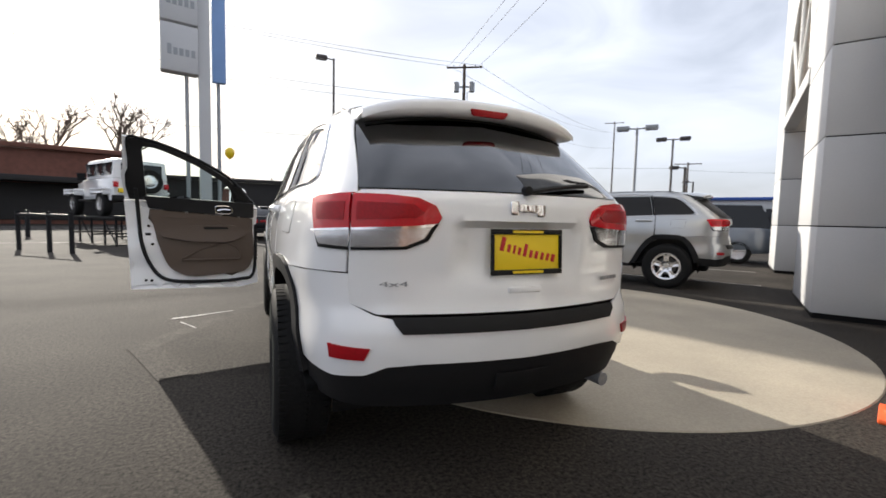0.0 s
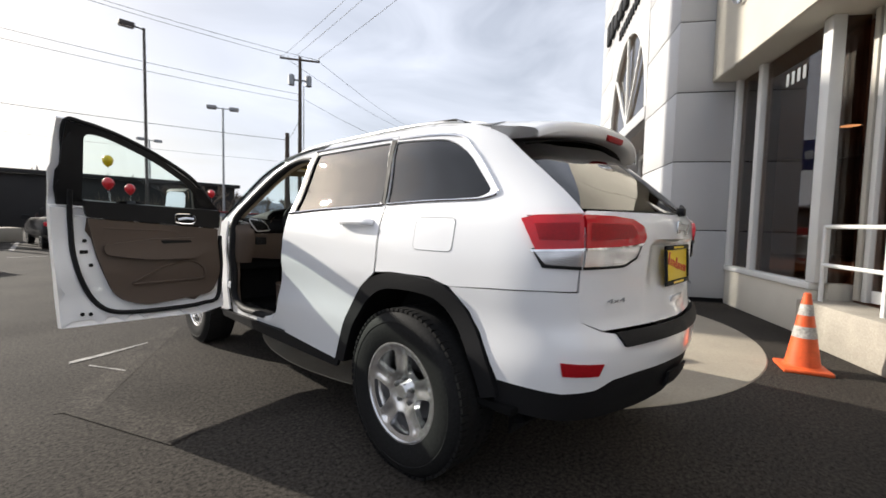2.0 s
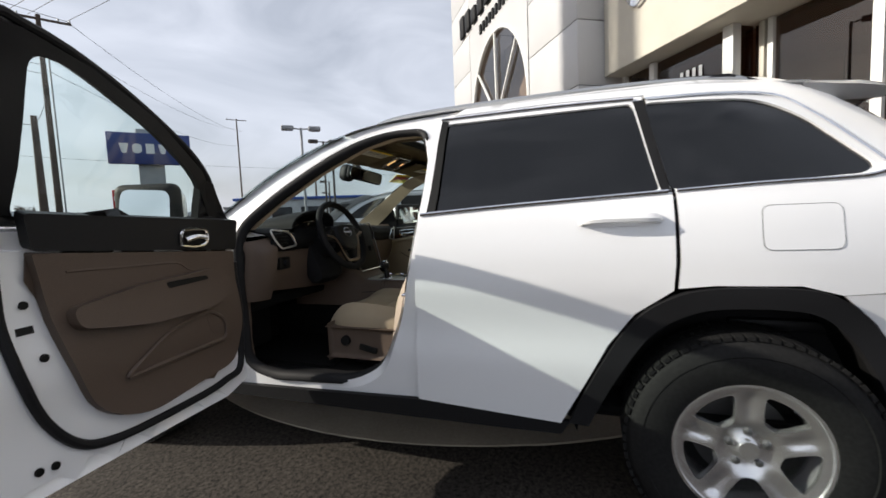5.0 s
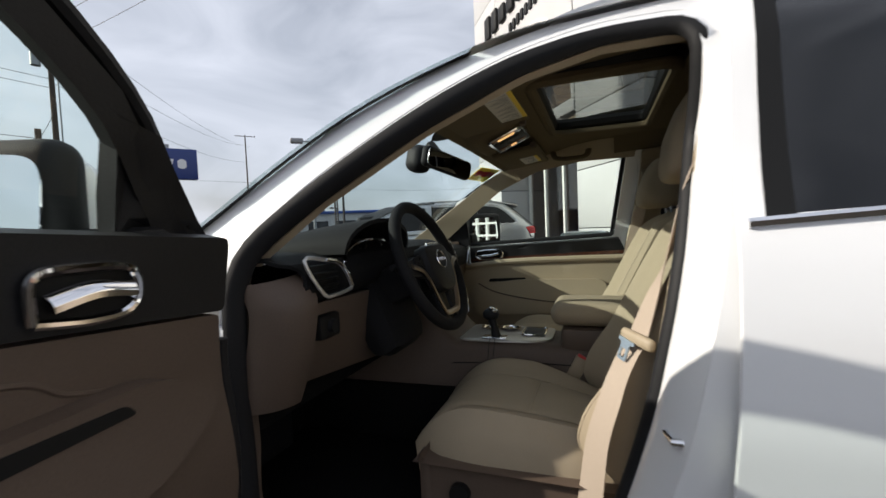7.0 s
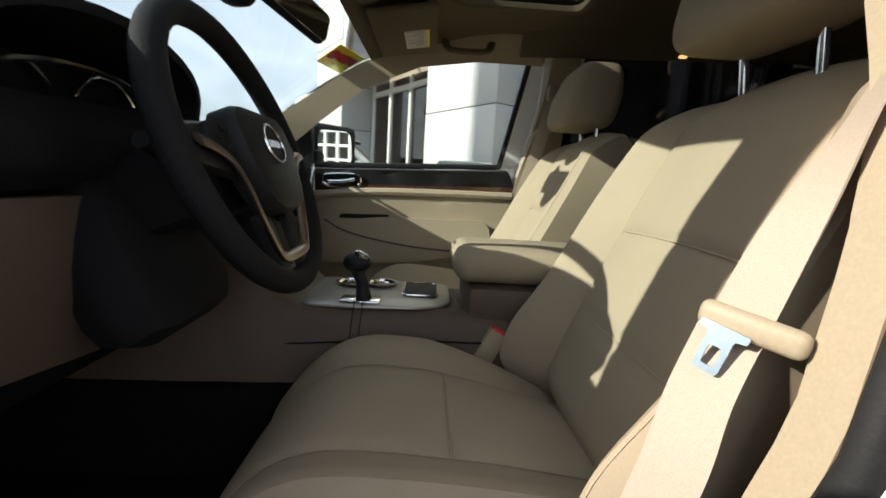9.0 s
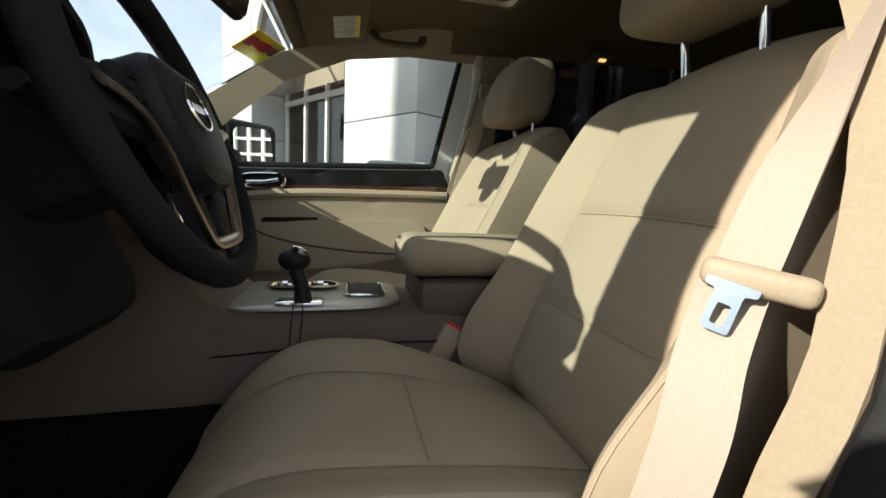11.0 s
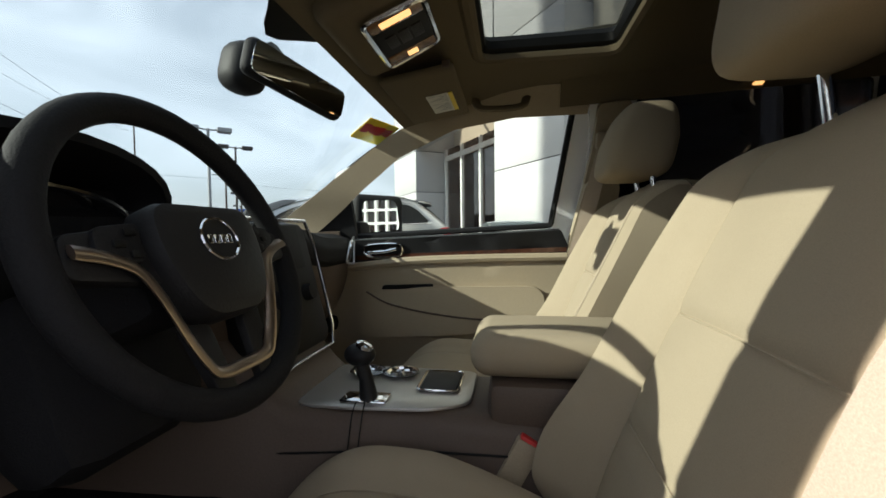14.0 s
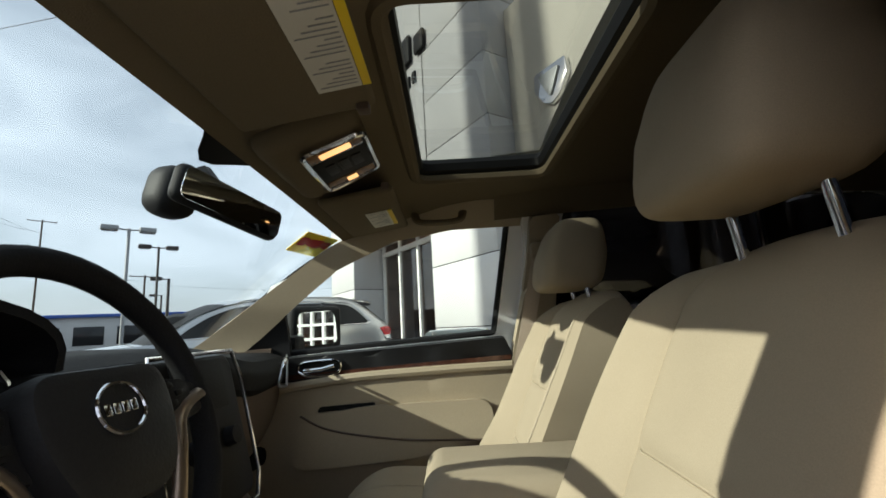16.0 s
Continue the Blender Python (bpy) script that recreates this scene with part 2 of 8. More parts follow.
def rounded(points, radius, steps=4):
    """A closed outline with its corners rounded."""
    out = []
    pts = [Vector(p[:2]) for p in points]
    n = len(pts)
    for i, p in enumerate(pts):
        r = radius[i] if isinstance(radius, (list, tuple)) else radius
        a, b = pts[i - 1] - p, pts[(i + 1) % n] - p
        d = min(r, a.length * 0.48, b.length * 0.48)
        if d < 1e-4:
            out.append(p)
            continue
        s, e = p + a.normalized() * d, p + b.normalized() * d
        for k in range(steps + 1):
            t = k / steps
            out.append(s * (1 - t) ** 2 + p * 2 * t * (1 - t) + e * t * t)
    return [(v.x, v.y) for v in out]

# ---- ground ----
def flat_sheet(name, outline, z, mat, label, category, step=None):
    bm = bmesh.new()
    bm.faces.new([bm.verts.new((x, y, z)) for x, y in outline])
    bmesh.ops.recalc_face_normals(bm, faces=bm.faces)
    for f in bm.faces:
        if f.normal.z < 0:
            f.normal_flip()
    return tagged(link_mesh(name, bm, mat, smooth=False), label, category, kind="structure")


flat_sheet("ground", [(-900, -900), (900, -900), (900, 900), (-900, 900)], 0.0, M_ASPHALT, "worn grey asphalt of a car dealer's parking lot", "ground")
pad = lathe([(0.0, 0.0), (2.72, 0.0), (2.735, -0.01)], 96, pose(2.2, 1.74, 0.006))
tagged(link_mesh("concrete_pad", pad, M_CONCRETE, smooth=False), "round pale concrete pad set flush in the asphalt", "pavement", kind="structure")

flat_sheet("asphalt_patch", [(-1.82, 1.84), (-1.47, 1.0), (-0.2, 0.75), (0.6, 3.2), (-0.92, 3.6)], 0.002, M_PATCH, "darker asphalt repair patch with sawn edges", "pavement")
M_JOINT = material("sealed_joint", (0.044, 0.038, 0.032), 0.9, spec=0.2, grain=0.9, grain_scale=60, stain=0.3, stain_scale=6)
for a, b, lift in (((-1.86, 1.76), (-0.92, 3.6), 0.0035), ((-1.82, 1.84), (-1.47, 1.0), 0.0055)):
    d = (Vector(b) - Vector(a)).normalized()
    w = Vector((-d.y, d.x)) * 0.10
    flat_sheet("patch_joint", [tuple(Vector(a) - w), tuple(Vector(b) - w), tuple(Vector(b) + w), tuple(Vector(a) + w)], lift, M_JOINT, "pale dusty joint along the asphalt patch", "pavement")
flat_sheet("painted_line", [(-1.79, 2.83), (-1.60, 2.90), (-1.22, 3.10), (-1.22, 3.13), (-1.62, 2.96), (-1.78, 2.90)], 0.005, M_LINE, "worn white painted line on asphalt", "road marking")
flat_sheet("painted_line", [(-1.69, 2.69), (-1.51, 2.375), (-1.50, 2.39), (-1.675, 2.705)], 0.005, M_LINE, "thin worn white painted line", "road marking")

# ---- showroom: frame of the facade, e along it, n out of it ----
BE, BN = Vector((0.842, 0.539, 0)), Vector((-0.539, 0.842, 0))
B0 = Vector((3.95, -1.15, 0))
BM = Matrix(((BE.x, BN.x, 0, B0.x), (BE.y, BN.y, 0, B0.y), (0, 0, 1, 0), (0, 0, 0, 1)))


def bbox(lo, hi, bevel=0.004):
    return boxm(lo, hi, bevel, BM)


showroom = thing("showroom", "white-panelled car showroom with arched entrance portal and dark storefront glazing", "building")
PE, PN, PW, PH = 2.08, 0.85, 7.7, 9.2   # portal: start along e, front along n, width, height


def panel_row(e0, e1, n0, n1, zs, name="cladding_panel", parent=showroom, mat=M_PANEL):
    for a, b in zip(zs, zs[1:]):
        part(name, bbox((e0 + 0.006, n0, a + 0.008), (e1 - 0.006, n1, b - 0.008), 0.004), mat, parent)


SEAMS = [0.06, 1.12, 2.18, 3.24, 4.30, 5.36, 6.42, 7.48, 9.2]
# near leg: core, then side and front panels
part("portal_leg", bbox((PE + 0.02, -0.6, 0), (PE + 1.84, PN - 0.02, PH - 0.02)), M_BLACKTRIM, showroom)
for a, b in zip(SEAMS, SEAMS[1:]):
    part("cladding_panel", bbox((PE, 0.012, a + 0.008), (PE + 0.03, PN, b - 0.008)), M_PANEL, showroom)
    part("cladding_panel", bbox((PE + 0.034, PN - 0.025, a + 0.008), (PE + 1.86, PN, b - 0.008)), M_PANEL, showroom)
# far leg
part("portal_leg", bbox((PE + PW - 1.84, -0.6, 0), (PE + PW - 0.02, PN - 0.02, PH - 0.02)), M_BLACKTRIM, showroom)
for a, b in zip(SEAMS, SEAMS[1:]):
    part("cladding_panel", bbox((PE + PW - 1.86, -0.5, a + 0.008), (PE + PW - 1.83, PN, b - 0.008)), M_PANEL, showroom)
    part("cladding_panel", bbox((PE + PW - 1.826, PN - 0.025, a + 0.008), (PE + PW, PN, b - 0.008)), M_PANEL, showroom)
# lintel wall with the arched window, cut as one outline
AC, AR, AZ, ARZ = PE + PW / 2, 1.95, 3.55, 2.15


def lintel():
    outer = [(PE + 1.87, 3.42), (PE + 1.87, PH), (PE + PW - 1.87, PH), (PE + PW - 1.87, 3.42)]
    bm = bmesh.new()
    n = 24
    arch = [(AC + AR * math.cos(math.pi * k / n), AZ + ARZ * math.sin(math.pi * k / n)) for k in range(n + 1)]
    rows = []
    for n_off in (PN, PN - 0.22):
        rows.append(([bm.verts.new(BM @ Vector((e, n_off, z))) for e, z in arch],
                     [bm.verts.new(BM @ Vector((AC + (e - AC) / AR * (PW / 2 - 1.87), n_off, PH if abs(e - AC) < AR * 0.9 else PH))) for e, z in arch]))
    for inner, top in rows:
        for k in range(n):
            bm.faces.new((inner[k], inner[k + 1], top[k + 1], top[k]))
    a, b = rows[0][0], rows[1][0]
    for k in range(n):
        bm.faces.new((a[k], a[k + 1], b[k + 1], b[k]))
    bmesh.ops.recalc_face_normals(bm, faces=bm.faces)
    return bm


part("lintel_wall", lintel(), M_PANEL, showroom, smooth=False)
part("arch_sill", bbox((PE + 1.87, PN - 0.2, 3.30), (PE + PW - 1.87, PN + 0.02, 3.54)), M_PANEL, showroom)
arch_pts = [BM @ Vector((AC + (AR - 0.04) * math.cos(math.pi * k / 32), PN - 0.02, AZ + (ARZ - 0.04) * math.sin(math.pi * k / 32))) for k in range(33)]
arch_win = part("arch_window", tube(arch_pts, 0.05, 6), M_WHITEFRAME, showroom, "white arched window frame")
for k in (8, 16, 24):
    part("muntin", tube([BM @ Vector((AC, PN - 0.04, AZ)), arch_pts[k]], 0.035, 6), M_WHITEFRAME, arch_win)
g = bmesh.new()
g.faces.new([g.verts.new(p - BN * 0.06) for p in arch_pts])
part("pane", g, M_SHOPGLASS, arch_win, smooth=False)
# recessed entrance behind the portal
part("entrance_glass", bbox((PE + 1.86, -0.02, 0.1), (PE + PW - 1.86, 0.0, 3.3)), M_SHOPGLASS, showroom, smooth=False)
for e in (PE + 1.95, PE + 2.9, PE + 3.85, PE + 4.8, PE + PW - 1.95):
    part("mullion", bbox((e - 0.04, -0.05, 0.02), (e + 0.04, 0.06, 3.3)), M_WHITEFRAME, showroom)
part("entrance_head", bbox((PE + 1.87, -0.08, 3.0), (PE + PW - 1.87, 0.05, 3.12)), M_WHITEFRAME, showroom)
# sign letters over the arch as plain dark shapes, and the chrome shield on the fascia
for k in range(9):
    e = 3.45 + 0.56 * k
    hgt = 0.62 if k == 0 or k == 7 else (0.56 if k % 3 == 1 else 0.42)
    part("sign_letter", boxm((-0.19, 0, 0), (0.19, 0.10, hgt), 0.07, BM @ pose(AC * 2 - e, PN + 0.002, 6.45)), M_BLACKTRIM, showroom, "dark raised sign letter shape")
for k in range(12):
    part("sign_letter", boxm((-0.065, 0, 0), (0.065, 0.05, 0.24), 0.02, BM @ pose(4.25 + 0.235 * k, PN + 0.002, 5.96)), M_BLACKTRIM, showroom)
SH = BM @ pose(1.18, 0.362, 4.42, 90, 0, 180)
part("shield_emblem", prism(rounded([(-0.30, 0.26), (0.30, 0.26), (0.32, 0.0), (0.16, -0.24), (0, -0.32), (-0.16, -0.24), (-0.32, 0.0)], 0.05, 3), 0.07, SH, 0.02), M_CHROME, showroom, "chrome shield emblem")
part("emblem_mark", prism(rounded([(-0.20, 0.17), (0.20, 0.17), (0.10, -0.05), (0.0, -0.22), (-0.10, -0.05)], 0.05, 3), 0.03, SH @ pose(0, 0, 0.07), 0.012), M_STEEL, showroom)

# storefront right of the portal: bulkhead, sill, mullions, glass, fascia
part("bulkhead", bbox((-0.02, -0.10, 0), (PE - 0.004, 0.02, 0.52)), M_STUCCO, showroom, "cream bulkhead wall below the glazing")
part("window_sill", bbox((-0.02, -0.10, 0.524), (PE - 0.004, 0.05, 0.60), 0.008), M_WHITEFRAME, showroom)
part("storefront_glass", bbox((0, -0.045, 0.6), (PE - 0.01, -0.035, 3.36)), M_SHOPGLASS, showroom, smooth=False)
part("storefront_glass", bbox((-4.4, -0.345, 0.45), (-0.05, -0.335, 3.36)), M_SHOPGLASS, showroom, smooth=False)
for e, w in ((0.0, 0.075), (1.345, 0.05), (PE - 0.06, 0.05)):
    part("mullion", bbox((e - w, -0.09, 0.604), (e + w, 0.035, 3.37), 0.006), M_WHITEFRAME, showroom)
for e, w, mat in ((-0.165, 0.035, M_STUCCO), (-0.275, 0.035, M_WHITEFRAME), (-1.35, 0.05, M_WHITEFRAME), (-2.6, 0.05, M_WHITEFRAME)):
    part("mullion", bbox((e - w, -0.39, 0.45), (e + w, -0.29, 3.37), 0.006), mat, showroom)
part("door_head", bbox((-4.4, -0.385, 2.17), (-0.36, -0.295, 2.25)), M_WHITEFRAME, showroom)
part("door_rail", bbox((-1.29, -0.38, 0.46), (-0.36, -0.30, 0.58)), M_WHITEFRAME, showroom)
part("return_glass", bbox((-0.02, -0.334, 0.604), (-0.012, -0.094, 3.37), 0.0), M_SHOPGLASS, showroom, smooth=False)
part("return_wall", bbox((-0.07, -0.34, 0.0), (0.06, -0.11, 0.6)), M_STUCCO, showroom)
for e0, e1 in ((-6.0, -3.3), (-3.29, -0.6), (-0.59, PE - 0.004)):
    part("fascia_panel", bbox((e0, -0.2, 3.38), (e1 - 0.01, 0.36, 6.2), 0.006), M_STUCCO, showroom, "cream stucco fascia above the storefront")
part("soffit", bbox((-6.0, -3.0, 3.374), (PE - 0.02, 0.34, 3.378), 0.0), M_STUCCO, showroom)
for k in range(15):
    e = -5.8 + 0.21 * k
    part("lattice_bar", bbox((e - 0.018, -0.33, 0.45), (e + 0.018, -0.27, 3.37), 0.0), M_WHITEFRAME, showroom)
for k in range(12):
    z = 0.62 + 0.22 * k
    part("lattice_bar", bbox((-5.9, -0.325, z - 0.018), (-2.66, -0.275, z + 0.018), 0.0), M_WHITEFRAME, showroom)
# the room behind the glass
room = thing("showroom_interior", "dim brown showroom interior seen through dark glass", "room", kind="structure")
M_ROOM = material("room_brown", (0.27, 0.16, 0.115), 0.9, stain=0.3, stain_scale=0.8)
part("back_wall", bbox((-6, -6.2, 0), (PE + PW, -6.0, 3.37)), M_ROOM, room)
part("room_floor", bbox((-6, -6.0, 0.38), (PE + PW, -0.36, 0.42)), M_ROOM, room)
part("ceiling_board", bbox((-6, -6.0, 3.30), (PE + PW, -0.40, 3.36)), M_ROOM, room)
part("side_wall", bbox((-6.2, -6.0, 0), (-6.0, 0, 3.37)), M_ROOM, room)
part("counter", bbox((-3.5, -3.4, 0.42), (1.0, -2.7, 1.45), 0.02), M_ROOM, room)
# roof and rear of the building
part("building_mass", bbox((-6, -12, 3.40), (PE + PW, -0.25, 6.0)), M_STUCCO, showroom)
part("building_side", bbox((PE + PW - 0.1, -12, 0.0), (PE + PW, -0.62, 6.0)), M_STUCCO, showroom)

# steps, landing and rail at the side door
M_STEP = material("step_concrete", (0.34, 0.31, 0.26), 0.85, grain=0.12, grain_scale=60, bump=0.3, stain=0.2, stain_scale=2)
steps = thing("entrance_steps", "pale concrete landing and steps beside the storefront door", "steps", kind="structure")
part("landing", bbox((-1.75, -0.30, 0), (-0.10, 0.20, 0.43), 0.012), M_STEP, steps)
for k in range(2):
    part("step", bbox((-1.75 - 0.3 * (k + 1), -0.30, 0), (-1.752 - 0.3 * k, 0.20, 0.43 - 0.145 * (k + 1)), 0.012), M_STEP, steps)
rail = thing("handrail", "white painted steel handrail on the concrete landing", "handrail")
for z in (1.20, 0.81):
    line = [(-0.21, 0.04, z), (-1.02, 0.04, z), (-2.1, 0.04, z - 0.42)]
    part("rail_bar", tube([BM @ Vector(p) for p in line], 0.021, 8), M_WHITEFRAME, rail)
for e, z0, z1 in ((-0.21, 0.43, 1.20), (-1.02, 0.43, 1.20), (-2.1, 0.20, 0.78)):
    part("rail_post", tube([BM @ Vector((e, 0.04, z0)), BM @ Vector((e, 0.04, z1))], 0.021, 8), M_WHITEFRAME, rail)

# ---- traffic cone ----
cone = thing("traffic_cone", "scuffed orange traffic cone with grey reflective bands on asphalt", "traffic cone", m=pose(2.50, -1.20, 0, 0, 0, 20) @ Matrix.Scale(0.92, 4))
part("base", boxm((-0.18, -0.18, 0.0), (0.18, 0.18, 0.035), 0.012), M_ORANGE, cone)
prof = lambda z: 0.135 - 0.108 * (z - 0.035) / 0.66
part("body", lathe([(prof(0.035) + 0.02, 0.036), (prof(0.05), 0.05), (prof(0.695), 0.695), (0.02, 0.70), (0.0, 0.70)], 28), M_ORANGE, cone)
for a, b in ((0.30, 0.40), (0.50, 0.60)):
    part("reflective_band", lathe([(prof(a) + 0.002, a), (prof(b) + 0.002, b)], 28), M_REFLECT, cone)

for k, e in enumerate((0.80, 0.69, 0.58, 0.47)):
    part("number_bar", boxm((-0.028, 0, -0.075), (0.028, 0.006, 0.075), 0.0, BM @ pose(e, -0.028, 2.98)), M_STEEL, showroom)
M_PENDANT = bpy.data.materials.new("pendant_glow")
M_PENDANT.use_nodes = True
M_PENDANT.node_tree.nodes["Principled BSDF"].inputs["Emission Color"].default_value = (1.0, 0.55, 0.28, 1)
M_PENDANT.node_tree.nodes["Principled BSDF"].inputs["Emission Strength"].default_value = 2.2
for e, n, z in ((0.9, -1.2, 2.95), (0.35, -2.4, 2.75), (2.9, -2.0, 2.85), (2.0, -3.4, 2.6), (-1.6, -1.6, 2.9)):
    pl = tagged(link_mesh("pendant_lamp", lathe([(0.03, 0.16), (0.10, 0.12), (0.16, 0.0), (0.15, 0.0), (0.09, 0.11), (0.0, 0.14)], 24, BM @ pose(e, n, z)), M_CHROME), "domed showroom pendant lamp glowing warm", "lamp", "showroom pendant lamps")
    part("bulb", lathe([(0.0, 0.0), (0.13, 0.005), (0.12, 0.02), (0.0, 0.03)], 20, BM @ pose(e, n, z)), M_PENDANT, pl)
    part("cord", tube([BM @ Vector((e, n, z + 0.15)), BM @ Vector((e, n, 3.31))], 0.006, 6), M_BLACKTRIM, pl)

# ---- the white SUV: body surface from a plan curve and height tables ----
PLAN = [(0.0, -0.897), (0.2, -0.880), (0.4, -0.843), (0.58, -0.79), (0.70, -0.705), (0.765, -0.565), (0.802, -0.36), (0.840, -0.05), (0.862, 0.4), (0.875, 0.9),
        (0.88, 1.4), (0.876, 1.9), (0.87, 2.4), (0.865, 2.9), (0.83, 3.3), (0.75, 3.56), (0.5, 3.76), (0.0, 3.84)]
PLAN_XY = np.array([tuple(p) for p in smooth_line([(h, y, 0) for h, y in PLAN], 12)])[:, :2]
PLAN_U = np.r_[0, np.cumsum(np.hypot(*np.diff(PLAN_XY, axis=0).T))]
W_Z = [0.2, 0.35, 0.5, 0.62, 0.72, 0.80, 0.89, 0.92, 1.05, 1.15, 1.2, 1.28, 1.4, 1.5, 1.56, 1.61, 1.64, 1.67]
W_V = [0.93, 0.965, 0.985, 1.0, 0.990, 0.996, 1.012, 1.012, 1.002, 0.978, 0.955, 0.908, 0.858, 0.822, 0.79, 0.755, 0.71, 0.64]
S_Z = [0.2, 0.40, 0.5, 0.62, 0.70, 0.745, 0.765, 0.9, 1.05, 1.18, 1.22, 1.3, 1.4, 1.5, 1.56, 1.62, 1.69]
S_V = [0.06, 0.03, -0.015, -0.034, -0.032, -0.026, 0.0, 0.01, 0.0, -0.005, 0.02, 0.10, 0.215, 0.335, 0.41, 0.48, 0.56]


def soft_table(zs, vs):
    """A table made into a smooth curve on a fine grid."""
    grid = np.linspace(0.15, 1.75, 321)
    raw = np.interp(grid, zs, vs)
    k = np.ones(7) / 7
    sm = np.convolve(np.pad(raw, 3, mode="edge"), k, mode="valid")
    return lambda z: float(np.interp(z, grid, sm))


width_at, shift_at = soft_table(W_Z, W_V), soft_table(S_Z, S_V)


def surf(u, z, s=-1, off=0.0):
    """The body's skin: u along the plan from the tail's middle, z height, s side, off outward."""
    h, y = np.interp(u, PLAN_U, PLAN_XY[:, 0]), np.interp(u, PLAN_U, PLAN_XY[:, 1])
    t = min(max((0.35 - y) / 1.13, 0), 1)
    y2 = y + shift_at(z) * t * t * (3 - 2 * t)
    if off:
        a, b = np.interp(u + 0.01, PLAN_U, PLAN_XY[:, 0]) - np.interp(u - 0.01, PLAN_U, PLAN_XY[:, 0]), np.interp(u + 0.01, PLAN_U, PLAN_XY[:, 1]) - np.interp(u - 0.01, PLAN_U, PLAN_XY[:, 1])
        n = math.hypot(a, b) or 1
        return Vector((s * (h * width_at(z) + off * b / n), y2 - off * a / n, z))
    return Vector((s * h * width_at(z), y2, z))


def u_of_y(y, z):
    lo, hi = 0.45, float(PLAN_U[-1]) - 0.4
    for _ in range(30):
        mid = (lo + hi) / 2
        lo, hi = (mid, hi) if surf(mid, z).y < y else (lo, mid)
    return (lo + hi) / 2


def u_of_x(x, z):
    lo, hi = 0.0, 1.6
    for _ in range(30):
        mid = (lo + hi) / 2
        lo, hi = (mid, hi) if abs(surf(mid, z).x) < abs(x) else (lo, mid)
    return (lo + hi) / 2 if x >= 0 else -(lo + hi) / 2


def side(points):
    """Outline given in y, z on the flank, as u, z."""
    return [(u_of_y(y, z), z) for y, z in points]


def dense(outline, step):
    out = []
    for (a, b), (c, d) in zip(outline, outline[1:] + outline[:1]):
        n = max(1, int(math.hypot(c - a, d - b) / step))
        out += [(a + (c - a) * k / n, b + (d - b) * k / n) for k in range(n)]
    return out


def inside(p, poly):
    x, y = p
    hit = False
    for (a, b), (c, d) in zip(poly, poly[1:] + poly[:1]):
        if (b > y) != (d > y) and x < (c - a) * (y - b) / (d - b) + a:
            hit = not hit
    return hit


def inset(outline, d):
    """The outline drawn in by d (out: minus)."""
    area = sum(a * y2 - x2 * b for (a, b), (x2, y2) in zip(outline, outline[1:] + outline[:1]))
    sgn = 1 if area > 0 else -1
    out, n = [], len(outline)
    for i in range(n):
        p, a, b = Vector(outline[i]), Vector(outline[i - 1]), Vector(outline[(i + 1) % n])
        t1, t2 = (p - a).normalized(), (b - p).normalized()
        m = (t1 + t2)
        m = m.normalized() if m.length > 1e-6 else t1
        k = max(0.5, m.dot(t1))
        out.append((p.x - sgn * d / k * m.y, p.y + sgn * d / k * m.x))
    return out


def fill2d(outline, holes=(), step=0.045):
    """Triangles over an outline with holes: points and index triples."""
    from mathutils.geometry import delaunay_2d_cdt
    loops = [dense(list(outline), step)] + [dense(list(h), step) for h in holes]
    pts, edges = [], []
    for lp in loops:
        s0 = len(pts)
        pts += lp
        edges += [(s0 + k, s0 + (k + 1) % len(lp)) for k in range(len(lp))]
    xs, ys = [p[0] for p in loops[0]], [p[1] for p in loops[0]]
    rim = np.array(pts)
    ny = max(1, int((max(ys) - min(ys)) / step))
    for j in range(1, ny + 1):
        y = min(ys) + (max(ys) - min(ys)) * j / (ny + 1)
        nx = max(1, int((max(xs) - min(xs)) / step))
        for i in range(nx + 1):
            p = (min(xs) + (max(xs) - min(xs)) * (i + 0.5 * (j % 2)) / (nx + 1), y)
            if np.min(np.hypot(rim[:, 0] - p[0], rim[:, 1] - p[1])) > step * 0.55 and inside(p, loops[0]) and not any(inside(p, h) for h in loops[1:]):
                pts.append(p)
    vs, _, fs, *_ = delaunay_2d_cdt([Vector(p) for p in pts], edges, [], 0, 1e-6)
    keep = []
    for f in fs:
        c = sum((vs[i] for i in f), Vector((0, 0))) / len(f)
        if inside(c, loops[0]) and not any(inside(c, h) for h in loops[1:]):
            keep.append(f)
    return vs, keep


def thicken(bm, thick):
    """Gives an open sheet a back face and closed rim."""
    if not thick:
        return bm
    bm.normal_update()
    front, rim = list(bm.faces), [e for e in bm.edges if e.is_boundary]
    norm = {v: v.normal.copy() for v in bm.verts}
    back = {v: bm.verts.new(v.co - norm[v] * thick) for v in list(bm.verts)}
    for f in front:
        bm.faces.new([back[v] for v in reversed(f.verts)])
    for e in rim:
        lp = e.link_loops[0]
        a, b = lp.vert, lp.link_loop_next.vert
        bm.faces.new((b, a, back[a], back[b]))
    return bm


